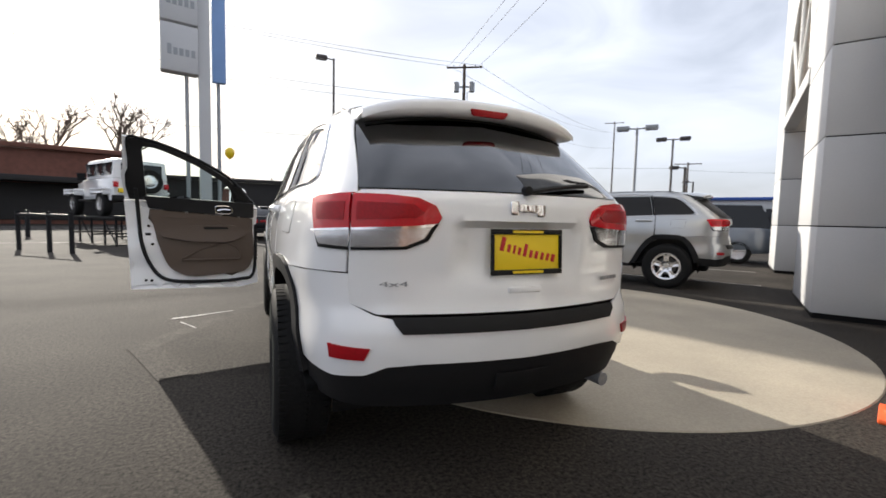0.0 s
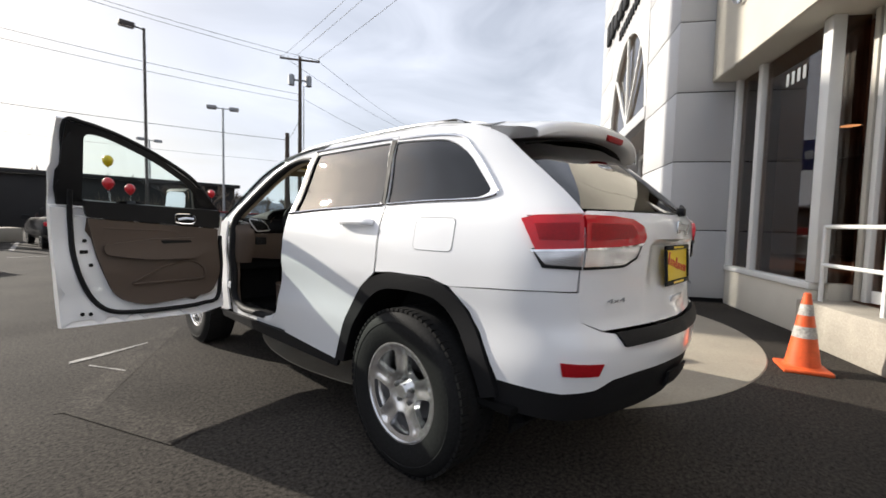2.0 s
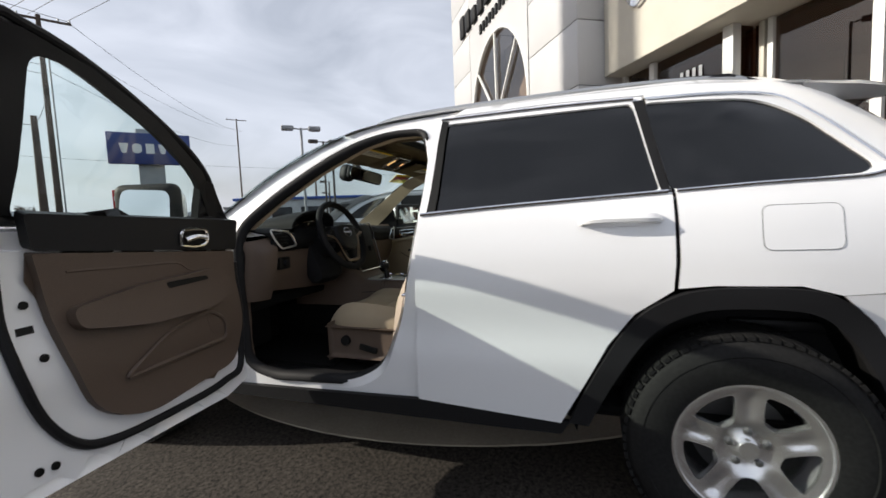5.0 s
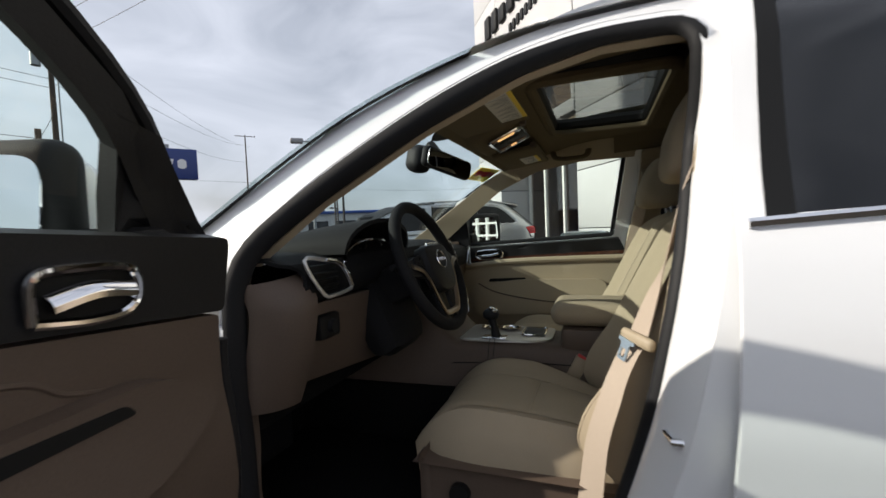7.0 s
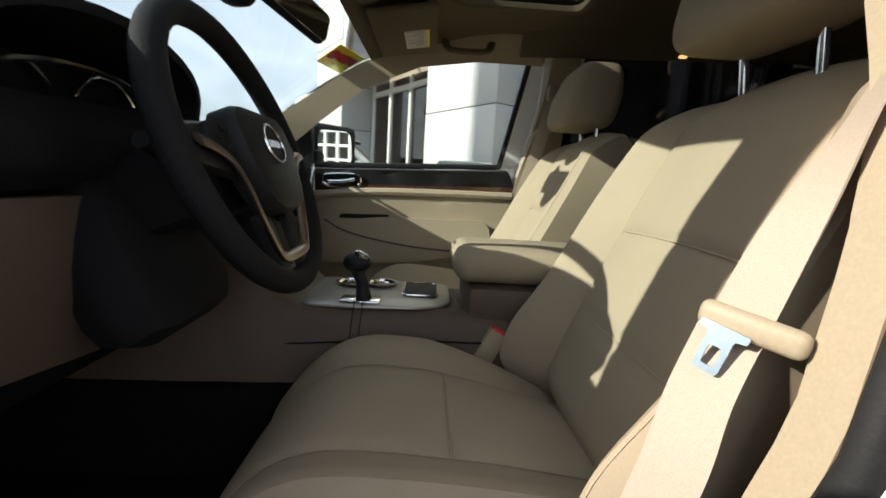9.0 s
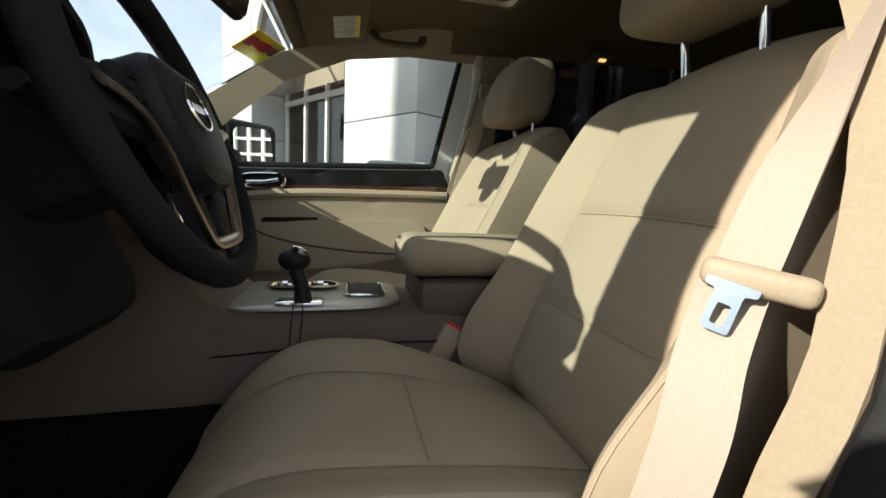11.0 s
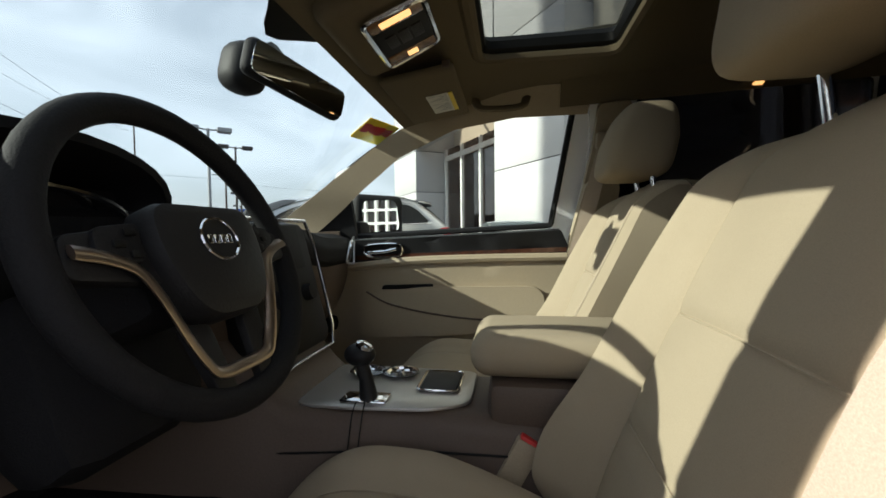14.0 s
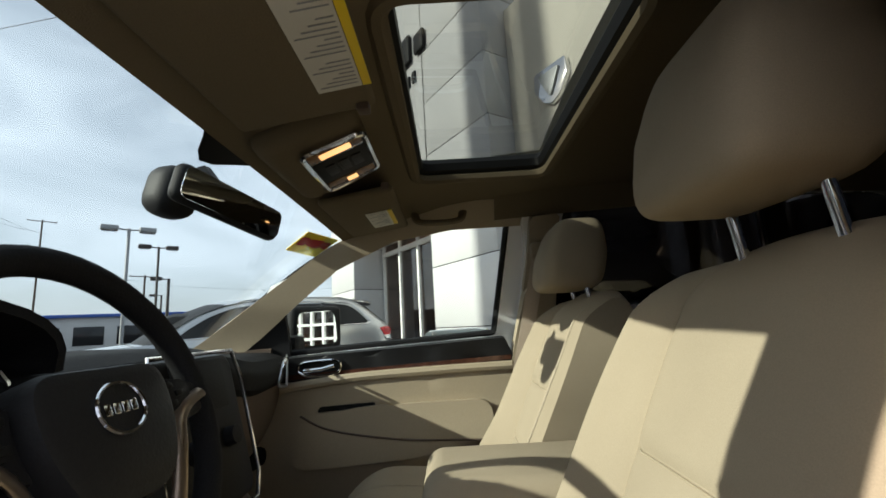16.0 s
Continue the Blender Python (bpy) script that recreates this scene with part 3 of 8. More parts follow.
def sheet(outline, holes=(), place=None, thick=0.012, step=0.045, out=None):
    """A curved panel: outline filled in 2D, laid on a surface by place(a, b), given thickness inward."""
    vs, fs = fill2d(outline, holes, step)
    bm = bmesh.new()
    made = [bm.verts.new(place(v.x, v.y)) for v in vs]
    for f in fs:
        try:
            bm.faces.new([made[i] for i in f])
        except ValueError:
            pass
    bmesh.ops.delete(bm, geom=[v for v in bm.verts if not v.link_faces], context="VERTS")
    bm.normal_update()
    tot = Vector((0, 0, 0))
    for f in bm.faces:
        tot += f.normal * f.calc_area()
    ref = Vector(out)
    if tot.dot(ref) < 0:
        bmesh.ops.reverse_faces(bm, faces=bm.faces)
    return thicken(bm, thick)


def skin(outline, holes=(), s=-1, off=0.0, thick=0.012, step=0.045, out=None):
    return sheet(outline, holes, lambda u, z: surf(u, z, s, off), thick, step, out or (s, 0, 0))


# outlines on the flank in y, z
ARCH = [(0.57, 0.395), (0.50, 0.55), (0.42, 0.70), (0.33, 0.82), (0.22, 0.89), (0.10, 0.918), (-0.14, 0.918), (-0.25, 0.885), (-0.34, 0.80), (-0.41, 0.68), (-0.455, 0.56), (-0.48, 0.475)]
ARCH_IN = [(0.50, 0.39), (0.43, 0.54), (0.36, 0.66), (0.28, 0.765), (0.18, 0.825), (0.09, 0.848), (-0.12, 0.848), (-0.21, 0.82), (-0.285, 0.745), (-0.345, 0.64), (-0.385, 0.53), (-0.405, 0.45)]
WIN_R = rounded([(1.106, 1.203), (1.075, 1.572), (0.335, 1.575), (0.255, 1.245)], [0.02, 0.035, 0.02, 0.02])
WIN_Q = rounded([(0.215, 1.245), (0.29, 1.573), (-0.07, 1.553), (-0.20, 1.475), (-0.375, 1.295), (-0.33, 1.268)], [0.02, 0.02, 0.10, 0.06, 0.03, 0.02])
WIN_F = rounded([(2.13, 1.170), (1.98, 1.295), (1.76, 1.435), (1.52, 1.525), (1.34, 1.560), (1.185, 1.565), (1.18, 1.20)], [0.03, 0.1, 0.1, 0.1, 0.1, 0.03, 0.02])
REAR_DOOR = [(1.145, 1.19), (1.155, 0.95), (1.165, 0.70), (1.175, 0.425), (0.60, 0.385)] + [(y + 0.012, z) for y, z in ARCH[1:4]] + [(0.222, 0.905), (0.215, 1.0), (0.218, 1.23), (0.30, 1.60), (0.60, 1.612), (1.118, 1.603)]
FRONT_DOOR = [(2.135, 1.16), (2.125, 0.95), (2.13, 0.70), (2.13, 0.43), (1.99, 0.40), (1.185, 0.425), (1.172, 0.70), (1.162, 0.95), (1.152, 1.19), (1.14, 1.42), (1.128, 1.603), (1.32, 1.600), (1.54, 1.565), (1.78, 1.478), (2.02, 1.338)]
OPENING = rounded([(2.09, 1.15), (1.94, 1.285), (1.71, 1.425), (1.49, 1.525), (1.33, 1.562), (1.16, 1.556), (1.15, 1.40), (1.20, 1.09), (1.26, 0.80), (1.36, 0.53), (1.50, 0.462), (1.95, 0.452), (2.09, 0.50), (2.10, 0.80)], [0.08, 0.1, 0.1, 0.1, 0.06, 0.05, 0.1, 0.1, 0.1, 0.08, 0.06, 0.08, 0.08, 0.05])
WIN_FR = rounded([(2.25, 1.085), (2.08, 1.262), (1.93, 1.385), (1.775, 1.468), (1.59, 1.525), (1.37, 1.556), (1.195, 1.560), (1.262, 1.130)], [0.03, 0.1, 0.1, 0.1, 0.1, 0.1, 0.03, 0.02])
OPENING_R = [(y + 0.09 * min(1, max(0, (y - 1.2) / 0.3)) if z > 1.1 else y + 0.03 * (y > 2.0), z) for y, z in OPENING]
A_OUT = [(2.34, 1.13), (2.14, 1.29), (1.90, 1.445), (1.65, 1.552), (1.42, 1.612), (1.10, 1.638), (0.6, 1.65), (0.2, 1.645), (-0.1, 1.625)]


def strip(name, line, mat, parent, width, height, s, label="", off=0.0):
    """A flat moulding along a line of y, z on the flank."""
    pts = [surf(u_of_y(p[0], p[1]), p[1], s, off) for p in smooth_line([(y, z, 0) for y, z in line], 5)]
    bm = tube(pts, width, 6, flat=height)
    return part(name, bm, mat, parent, label)


def cut_corners(pts):
    """An open line with its corners cut once, ends kept."""
    out = [pts[0]]
    for (a, b), (c, d) in zip(pts, pts[1:]):
        out += [(a * 0.75 + c * 0.25, b * 0.75 + d * 0.25), (a * 0.25 + c * 0.75, b * 0.25 + d * 0.75)]
    return out + [pts[-1]]


def wheel(parent, x, y, s):
    """Tyre with tread blocks, five twin-spoke alloy rim, hub and nuts."""
    w = thing("wheel", "", "")
    w.parent = parent
    w.matrix_basis = pose(x, y, 0.375, 0, 90 * s, 0)
    for k in list(w.keys()):
        del w[k]
    R, h = 0.385, 0.118
    part("tyre", lathe([(0.215, -h + 0.01), (0.235, -h), (0.30, -h - 0.012), (0.352, -h - 0.002), (0.375, -h + 0.02), (R, -h + 0.05), (R, -0.02), (R - 0.008, -0.018), (R - 0.008, -0.006), (R, -0.004), (R, h - 0.05), (0.375, h - 0.02), (0.352, h + 0.002), (0.325, h + 0.010), (0.322, h + 0.0075), (0.30, h + 0.012), (0.235, h), (0.215, h - 0.01), (0.215, -h + 0.01)], 64), M_RUBBER, w)
    tread = bmesh.new()
    for k in range(72):
        a = k / 72 * math.tau
        for hh in (-h + 0.034, 0.0, h - 0.034):
            box(tread, (R - 0.012, -0.011, hh - 0.022), (R + 0.0005, 0.0125, hh + 0.024), 0, pose(0, 0, 0, 0, 0, math.degrees(a)))
    tagged(part("tread", tread, M_RUBBER, w, smooth=False), kind="stuff")
    rim = part("rim", lathe([(0.228, h - 0.012), (0.232, h - 0.002), (0.222, h - 0.002), (0.205, h - 0.03), (0.19, h - 0.07), (0.185, -h), (0.19, -h), (0.21, h - 0.05), (0.228, h - 0.012)], 64), M_ALLOY, w)
    part("brake_disc", lathe([(0.0, -0.02), (0.15, -0.02), (0.15, -0.005), (0.0, -0.005)], 32), M_NUT, w)
    part("barrel", lathe([(0.0, -0.06), (0.188, -0.06), (0.188, -0.055), (0.0, -0.055)], 32), M_BLACK, w)
    circ = [(0.219 * math.cos(k / 60 * math.tau), 0.219 * math.sin(k / 60 * math.tau)) for k in range(60)]
    holes = []
    for k in range(5):
        a = radians(k * 72 + 180)
        pts = rounded([(0.098 * math.cos(0.20), -0.098 * math.sin(0.20)), (0.150 * math.cos(0.36), -0.150 * math.sin(0.36)), (0.196 * math.cos(0.40), -0.196 * math.sin(0.40)), (0.199, 0.0), (0.196 * math.cos(0.40), 0.196 * math.sin(0.40)), (0.150 * math.cos(0.36), 0.150 * math.sin(0.36)), (0.098 * math.cos(0.20), 0.098 * math.sin(0.20))], [0.012, 0.03, 0.02, 0.05, 0.02, 0.03, 0.012], 4)
        holes.append([(x * math.cos(a) - y * math.sin(a), x * math.sin(a) + y * math.cos(a)) for x, y in pts])

    def face(x, y):
        r = math.hypot(x, y)
        q = (math.degrees(math.atan2(y, x)) - 180 + 36) % 72 - 36
        groove = math.exp(-((abs(q) - 36) / 7) ** 2) * max(0, min(1, (r - 0.09) / 0.03)) * max(0, min(1, (0.205 - r) / 0.02))
        return Vector((x, y, h - 0.022 - 0.022 * math.exp(-(r / 0.085) ** 4) + 0.010 * (r / 0.2) ** 4 - 0.010 * groove))
    part("wheel_face", sheet(circ, holes, face, 0.026, 0.014, (0, 0, 1)), M_ALLOY, rim, "five-spoke silver alloy face")
    for k in range(5):
        a = k * 72 + 216
        part("wheel_nut", lathe([(0.013, -0.02), (0.013, 0.008), (0.007, 0.013), (0.0, 0.013)], 6, pose(0.057 * math.cos(radians(a)), 0.057 * math.sin(radians(a)), h - 0.040)), M_NUT, rim)
    part("hub_cap", lathe([(0.034, h - 0.06), (0.034, h - 0.026), (0.030, h - 0.020), (0.0, h - 0.020)], 32), M_ALLOY, rim)
    return w


def grid_sheet(f, nu, nv, thick=0.0, flip=False):
    bm = bmesh.new()
    vs = [[bm.verts.new(f(i / nu, j / nv)) for j in range(nv + 1)] for i in range(nu + 1)]
    for i in range(nu):
        for j in range(nv):
            q = (vs[i][j], vs[i + 1][j], vs[i + 1][j + 1], vs[i][j + 1])
            bm.faces.new(q[::-1] if flip else q)
    return thicken(bm, thick)


def a_line(t, s):
    """The upper edge of the flank from the cowl (t = 0) to the tail (t = 1)."""
    line = smooth_line([(y, z, 0) for y, z in A_OUT], 10)
    k = t * (len(line) - 1)
    i = min(int(k), len(line) - 2)
    p = line[i].lerp(line[i + 1], k - i)
    return surf(u_of_y(p.x, p.y), p.y, s)


def flange(u, z):
    """How far inboard of the skin the door opening's inner flange lies."""
    y = surf(u, z).y
    rear, top = min(1, max(0, (1.60 - y) / 0.35)), min(1, max(0, (z - 1.36) / 0.16))
    return -0.032 - 0.125 * rear * (1 - top)


def jamb(outer, inner, s):
    """The painted return between the outer body side and the inner flange of the door opening."""
    n = len(outer)
    rows = [[surf(*outer[k % n], s, -0.03) for k in range(n + 1)], [surf(*inner[k % n], s, flange(*inner[k % n]) * 0.6) for k in range(n + 1)],
            [surf(*inner[k % n], s, flange(*inner[k % n])) for k in range(n + 1)]]
    bm = grid_sheet(lambda a, b: rows[round(a * 2)][round(b * n)], 2, n)
    bmesh.ops.remove_doubles(bm, verts=bm.verts, dist=1e-4)
    bmesh.ops.recalc_face_normals(bm, faces=bm.faces)
    return bm


def build_suv(name, label, paint, m=None, open_door=True, full=True):
    car = thing(name, label, "car", m=m)
    for s in (-1, 1):
        # rear quarter, from the door gap round to the tailgate seam
        q = [(0.207, 0.912), (0.10, 0.922), (-0.14, 0.922), (-0.25, 0.892)]
        low = side(q) + [(u_of_x(0.80, 0.90) , 0.905), (u_of_x(0.735, 0.93), 0.915), (u_of_x(0.66, 0.93), 0.915)]
        low += [(u_of_x(0.655, 1.05), 1.04), (u_of_y(-0.56, 1.19), 1.195), (u_of_x(0.62, 1.205), 1.205), (u_of_x(0.60, 1.30), 1.30), (u_of_x(0.575, 1.45), 1.45), (u_of_x(0.54, 1.57), 1.57), (u_of_x(0.525, 1.62), 1.62), (u_of_x(0.515, 1.650), 1.650)]
        low += side([(-0.05, 1.660), (0.2, 1.662), (0.6, 1.66), (1.0, 1.645), (1.03, 1.612), (0.6, 1.618), (0.292, 1.606), (0.206, 1.235), (0.20, 1.0)])
        part("rear_quarter", skin(low, [side(WIN_Q)], s), paint, car)
        part("quarter_glass", skin(inset(side(WIN_Q), -0.004), (), s, -0.010, 0.004), M_PRIVACY if full else M_DARK, car, smooth=True)
        # rear door
        rd = part("rear_door", skin(side(REAR_DOOR), [side(WIN_R)], s, 0.0), paint, car)
        part("door_glass", skin(inset(side(WIN_R), -0.004), (), s, -0.010, 0.004), M_PRIVACY if full else M_DARK, rd)
        part("pillar_cover", skin(side([(1.112, 1.198), (1.081, 1.588), (1.052, 1.584), (1.076, 1.202)]), (), s, 0.003, 0.004), M_BLACK, rd)
        part("pillar_cover", skin(side([(0.25, 1.238), (0.332, 1.585), (0.296, 1.585), (0.222, 1.238)]), (), s, 0.003, 0.004), M_BLACKTRIM, rd)
        strip("chrome_moulding", [(1.135, 1.192), (0.8, 1.212), (0.5, 1.226), (0.232, 1.238)], M_CHROME, rd, 0.007, 1.3, s, off=0.004)
        strip("chrome_moulding", [(0.205, 1.24), (-0.05, 1.252), (-0.30, 1.258), (-0.375, 1.268), (-0.405, 1.285), (-0.38, 1.325), (-0.22, 1.49), (-0.08, 1.572), (0.29, 1.590)], M_CHROME, car, 0.0055, 1.3, s, off=0.004)
        strip("chrome_moulding", [(0.33, 1.592), (0.65, 1.598), (1.085, 1.594)], M_CHROME, rd, 0.006, 1.2, s, off=0.003)
        # pull handle of the rear door
        hp = [surf(u_of_y(y, 1.155 + dz), 1.155 + dz, s, o) for y, dz, o in ((0.515, -0.008, 0.0), (0.49, -0.003, 0.028), (0.44, 0.0, 0.036), (0.34, 0.0, 0.036), (0.29, -0.002, 0.028), (0.265, -0.006, 0.0))]
        part("door_handle", tube(smooth_line(hp, 4), 0.013, 8, flat=1.5), paint, rd)
        part("handle_recess", skin(side(rounded([(0.50, 1.125), (0.50, 1.175), (0.31, 1.175), (0.31, 1.125)], 0.024)), (), s, 0.0015, 0.002), paint, rd)
        # fuel flap on the left
        if s < 0:
            fl = side(rounded([(-0.035, 1.035), (-0.035, 1.18), (-0.255, 1.18), (-0.255, 1.035)], 0.03))
            part("fuel_flap_gap", skin(fl, (), s, 0.0012, 0.002), M_BLACKTRIM, car)
            part("fuel_flap", skin(inset(fl, 0.0018), (), s, 0.0016, 0.003), paint, car)
        # bumper side and flare
        soft_arch = lambda pts: cut_corners(cut_corners(pts))
        arch_u, arch_i = side(soft_arch(ARCH)), side(soft_arch(ARCH_IN))
        part("wheel_flare", skin(arch_u + arch_i[::-1], (), s, 0.014, 0.03, 0.03), M_BLACKTRIM, car, "matt black wheel-arch flare")
        fr = [(2.915 - (y - 0.02), z) for y, z in ARCH]
        fri = [(2.915 - (y - 0.02), z) for y, z in ARCH_IN]
        part("wheel_flare", skin(side(soft_arch(fr)) + side(soft_arch(fri))[::-1], (), s, 0.014, 0.03, 0.03), M_BLACKTRIM, car)
        part("sill_cladding", skin(side([(0.565, 0.39), (0.60, 0.335), (2.34, 0.335), (2.36, 0.385), (1.2, 0.42)]), (), s, -0.004, 0.02), M_BLACKTRIM, car)
        # front wing
        fw = side([(2.145, 1.13), (2.14, 0.9), (2.145, 0.42), (2.345, 0.395)] + [(y, z) for y, z in fr[1:-1]] + [(3.43, 0.5), (3.62, 0.55), (3.62, 0.98), (3.2, 1.06), (2.7, 1.11), (2.36, 1.125)])
        part("front_wing", skin(fw, (), s), paint, car)
        wheel(car, s * 0.765, 0, s)
        wheel(car, s * 0.765, 2.915, s)
        # wheel housing
        part("wheel_housing", boxm((s * 0.40, -0.46, 0.35), (s * 0.58, 0.55, 0.95), 0.08), M_BLACKTRIM, car)
        part("wheel_housing", boxm((s * 0.40, 2.40, 0.35), (s * 0.58, 3.4, 0.95), 0.08), M_BLACKTRIM, car)
        arc = [surf(u_of_y(p.x, p.y), p.y, s, 0.0) for p in smooth_line([(a, b, 0) for a, b in ARCH_IN], 3)]
        part("wheel_liner", grid_sheet(lambda a, b, arc=arc: Vector((arc[round(a * (len(arc) - 1))].x * (1 - 0.5 * b), arc[round(a * (len(arc) - 1))].y, arc[round(a * (len(arc) - 1))].z)), len(arc) - 1, 1), M_BLACK, car)
        # roof rail
        rp = [a_line(t, s) for t in (0.50, 0.55, 0.65, 0.75, 0.85, 0.95, 0.98)]
        rp = [Vector((p.x * 0.935, p.y, p.z + dz)) for p, dz in zip(rp, (0.0, 0.014, 0.018, 0.018, 0.018, 0.018, 0.0))]
        part("roof_rail", tube(smooth_line(rp, 4), 0.011, 8, flat=1.6), M_SILVER, car, "low silver roof rail")
        part("rail_foot", tube([rp[-3] + Vector((0, 0, 0.004)), rp[-2] + Vector((0, 0, 0.006)), rp[-1] + Vector((0, -0.05, 0.0))], [0.010, 0.012, 0.006], 8, flat=1.5), M_BLACKTRIM, car)
        # aperture ring or closed front door
        ring = side(A_OUT[:6] + [(1.0, 1.62), (1.10, 1.20), (1.13, 0.9), (1.14, 0.40), (2.16, 0.385), (2.175, 0.7), (2.165, 1.10)])
        hole = side(OPENING if s < 0 else OPENING_R)
        if s < 0 and open_door:
            rim = inset(hole, -0.034)
            part("door_aperture", skin(ring, [rim], s, -0.028, 0.03), paint, car)
            part("door_jamb", jamb(rim, hole, s), paint, car)
        else:
            part("door_aperture", skin(ring, [hole], s, -0.028, 0.03), paint, car)
        if s > 0 or not open_door:
            win = side(WIN_F if s < 0 else WIN_FR)
            fd = part("front_door", skin(side(FRONT_DOOR), [win], s), paint, car)
            part("door_glass", skin(inset(win, -0.004), (), s, -0.010, 0.0), M_DOORGLASS if full else M_DARK, fd)
            strip("chrome_moulding", [(2.03, 1.165), (1.6, 1.178), (1.15, 1.192)] if s < 0 else [(2.10, 1.082), (1.6, 1.105), (1.17, 1.125)], M_CHROME, fd, 0.007, 1.3, s, off=0.004)
            hp2 = [surf(u_of_y(y, z), z, s, o) for y, z, o in ((1.52, 1.14, 0.0), (1.49, 1.145, 0.03), (1.34, 1.147, 0.034), (1.29, 1.142, 0.0))]
            part("door_handle", tube(smooth_line(hp2, 4), 0.013, 8, flat=1.5), paint, fd)
    # roof with sunroof opening, windscreen, bonnet
    n = 26

    def roof_pt(a, b):
        t = 0.42 + a * 0.58
        l, r = a_line(t, -1), a_line(t, 1)
        p = l.lerp(r, b)
        k = 1 - (2 * b - 1) ** 2
        back = max(0, (a - 0.8) / 0.2)
        front = max(0, (0.15 - a) / 0.15)
        return p + Vector((0, 0.20 * k * front - 0.05 * k * back * 0, 0.062 * k ** 0.8 * (1 - 0.25 * front)))
    SR = (-0.41, 0.41, 1.13, 1.53)
    bm = grid_sheet(roof_pt, 60, 32)
    bmesh.ops.delete(bm, geom=[f for f in bm.faces if SR[0] < f.calc_center_median().x < SR[1] and SR[2] < f.calc_center_median().y < SR[3]], context="FACES")
    bmesh.ops.recalc_face_normals(bm, faces=bm.faces)
    part("roof", bm, paint, car)
    part("windscreen", grid_sheet(lambda a, b: a_line(a * 0.42, -1).lerp(a_line(a * 0.42, 1), b) + Vector((0, (0.30 - 0.10 * a) * (1 - (2 * b - 1) ** 2), 0.048 * a * (1 - (2 * b - 1) ** 2))), 12, 16), M_GLASS if full else M_DARK, car)
    part("bonnet", grid_sheet(lambda a, b: Vector(((2 * b - 1) * (0.80 - 0.16 * a ** 3), 2.40 + a * 1.15 + 0.22 * (1 - (2 * b - 1) ** 2), 1.115 - 0.10 * a - 0.06 * a ** 4 + 0.03 * (1 - (2 * b - 1) ** 2))), 12, 12, 0.01), paint, car)
    part("front_bumper", grid_sheet(lambda a, b: surf(float(PLAN_U[-1]) - 1.05 * abs(2 * b - 1), 0.35 + 0.70 * a, 1 if b > 0.5 else -1), 8, 24, 0.01), paint, car)
    # tailgate: painted lower half, glass, frame
    gate = [(u_of_x(x, z), z) for x, z in ((0.56, 0.765), (0.643, 0.80), (0.653, 0.93), (0.650, 1.04), (0.626, 1.20), (0.606, 1.215))]
    gate = gate + [(-u, z) for u, z in gate[::-1]]
    def gate_pt(u, z):
        dent = max(0, min(1, (0.30 - abs(u)) / 0.09)) * max(0, min(1, (1.105 - z) / 0.02)) * max(0, min(1, (z - 0.86) / 0.10))
        ledge = max(0, min(1, (0.42 - abs(u)) / 0.10)) * math.exp(-((z - 1.118) / 0.014) ** 2)
        return surf(abs(u), z, 1 if u > 0 else -1) + Vector((0, 0.034 * dent - 0.008 * ledge, 0))
    tg = part("tailgate", sheet(gate, (), gate_pt, 0.012, 0.028, (0, -1, 0)), paint, car)
    gl = [(u_of_x(x, z), z) for x, z in ((0.613, 1.222), (0.594, 1.32), (0.569, 1.45), (0.530, 1.575))]
    gl = gl + [(-u, z) for u, z in gl[::-1]]
    part("rear_glass", sheet(gl, (), lambda u, z: surf(abs(u), z, 1 if u > 0 else -1, -0.003), 0.005, 0.05, (0, -1, 0.3)), M_PRIVACY if full else M_DARK, tg)
    # bumper
    bump = [(u_of_y(-0.455, 0.60), 0.60), (u_of_y(-0.478, 0.545), 0.545), (u_of_x(0.70, 0.53), 0.532), (u_of_x(0.60, 0.54), 0.545), (u_of_x(0.53, 0.57), 0.578), (u_of_x(0.40, 0.58), 0.586), (0.0, 0.592)]
    top = [(u_of_x(0.50, 0.745), 0.748), (u_of_x(0.57, 0.76), 0.762), (u_of_x(0.65, 0.85), 0.80), (u_of_x(0.652, 0.90), 0.909), (u_of_x(0.735, 0.9), 0.911), (u_of_x(0.79, 0.89), 0.9015)]
    right = bump[:-1] + [(-u, z) for u, z in bump[:-1][::-1]]
    upper = [(-u, z) for u, z in top[::-1]] + top
    archl = side([(-0.254, 0.8895), (-0.345, 0.80), (-0.415, 0.68)])
    upper = [(-u, z) for u, z in archl[::-1]] + upper + archl
    rb = part("rear_bumper", sheet([(u, z) for u, z in right] + upper, (), lambda u, z: surf(abs(u), z, 1 if u > 0 else -1, 0.0015), 0.014, 0.04, (0, -1, 0)), paint, car)
    both = lambda pts: pts + [(-u, z) for u, z in pts[::-1]]
    tail = lambda pts, off, th, st=0.03: sheet(pts, (), lambda u, z: surf(abs(u), z, 1 if u > 0 else -1, off), th, st, (0, -1, 0))
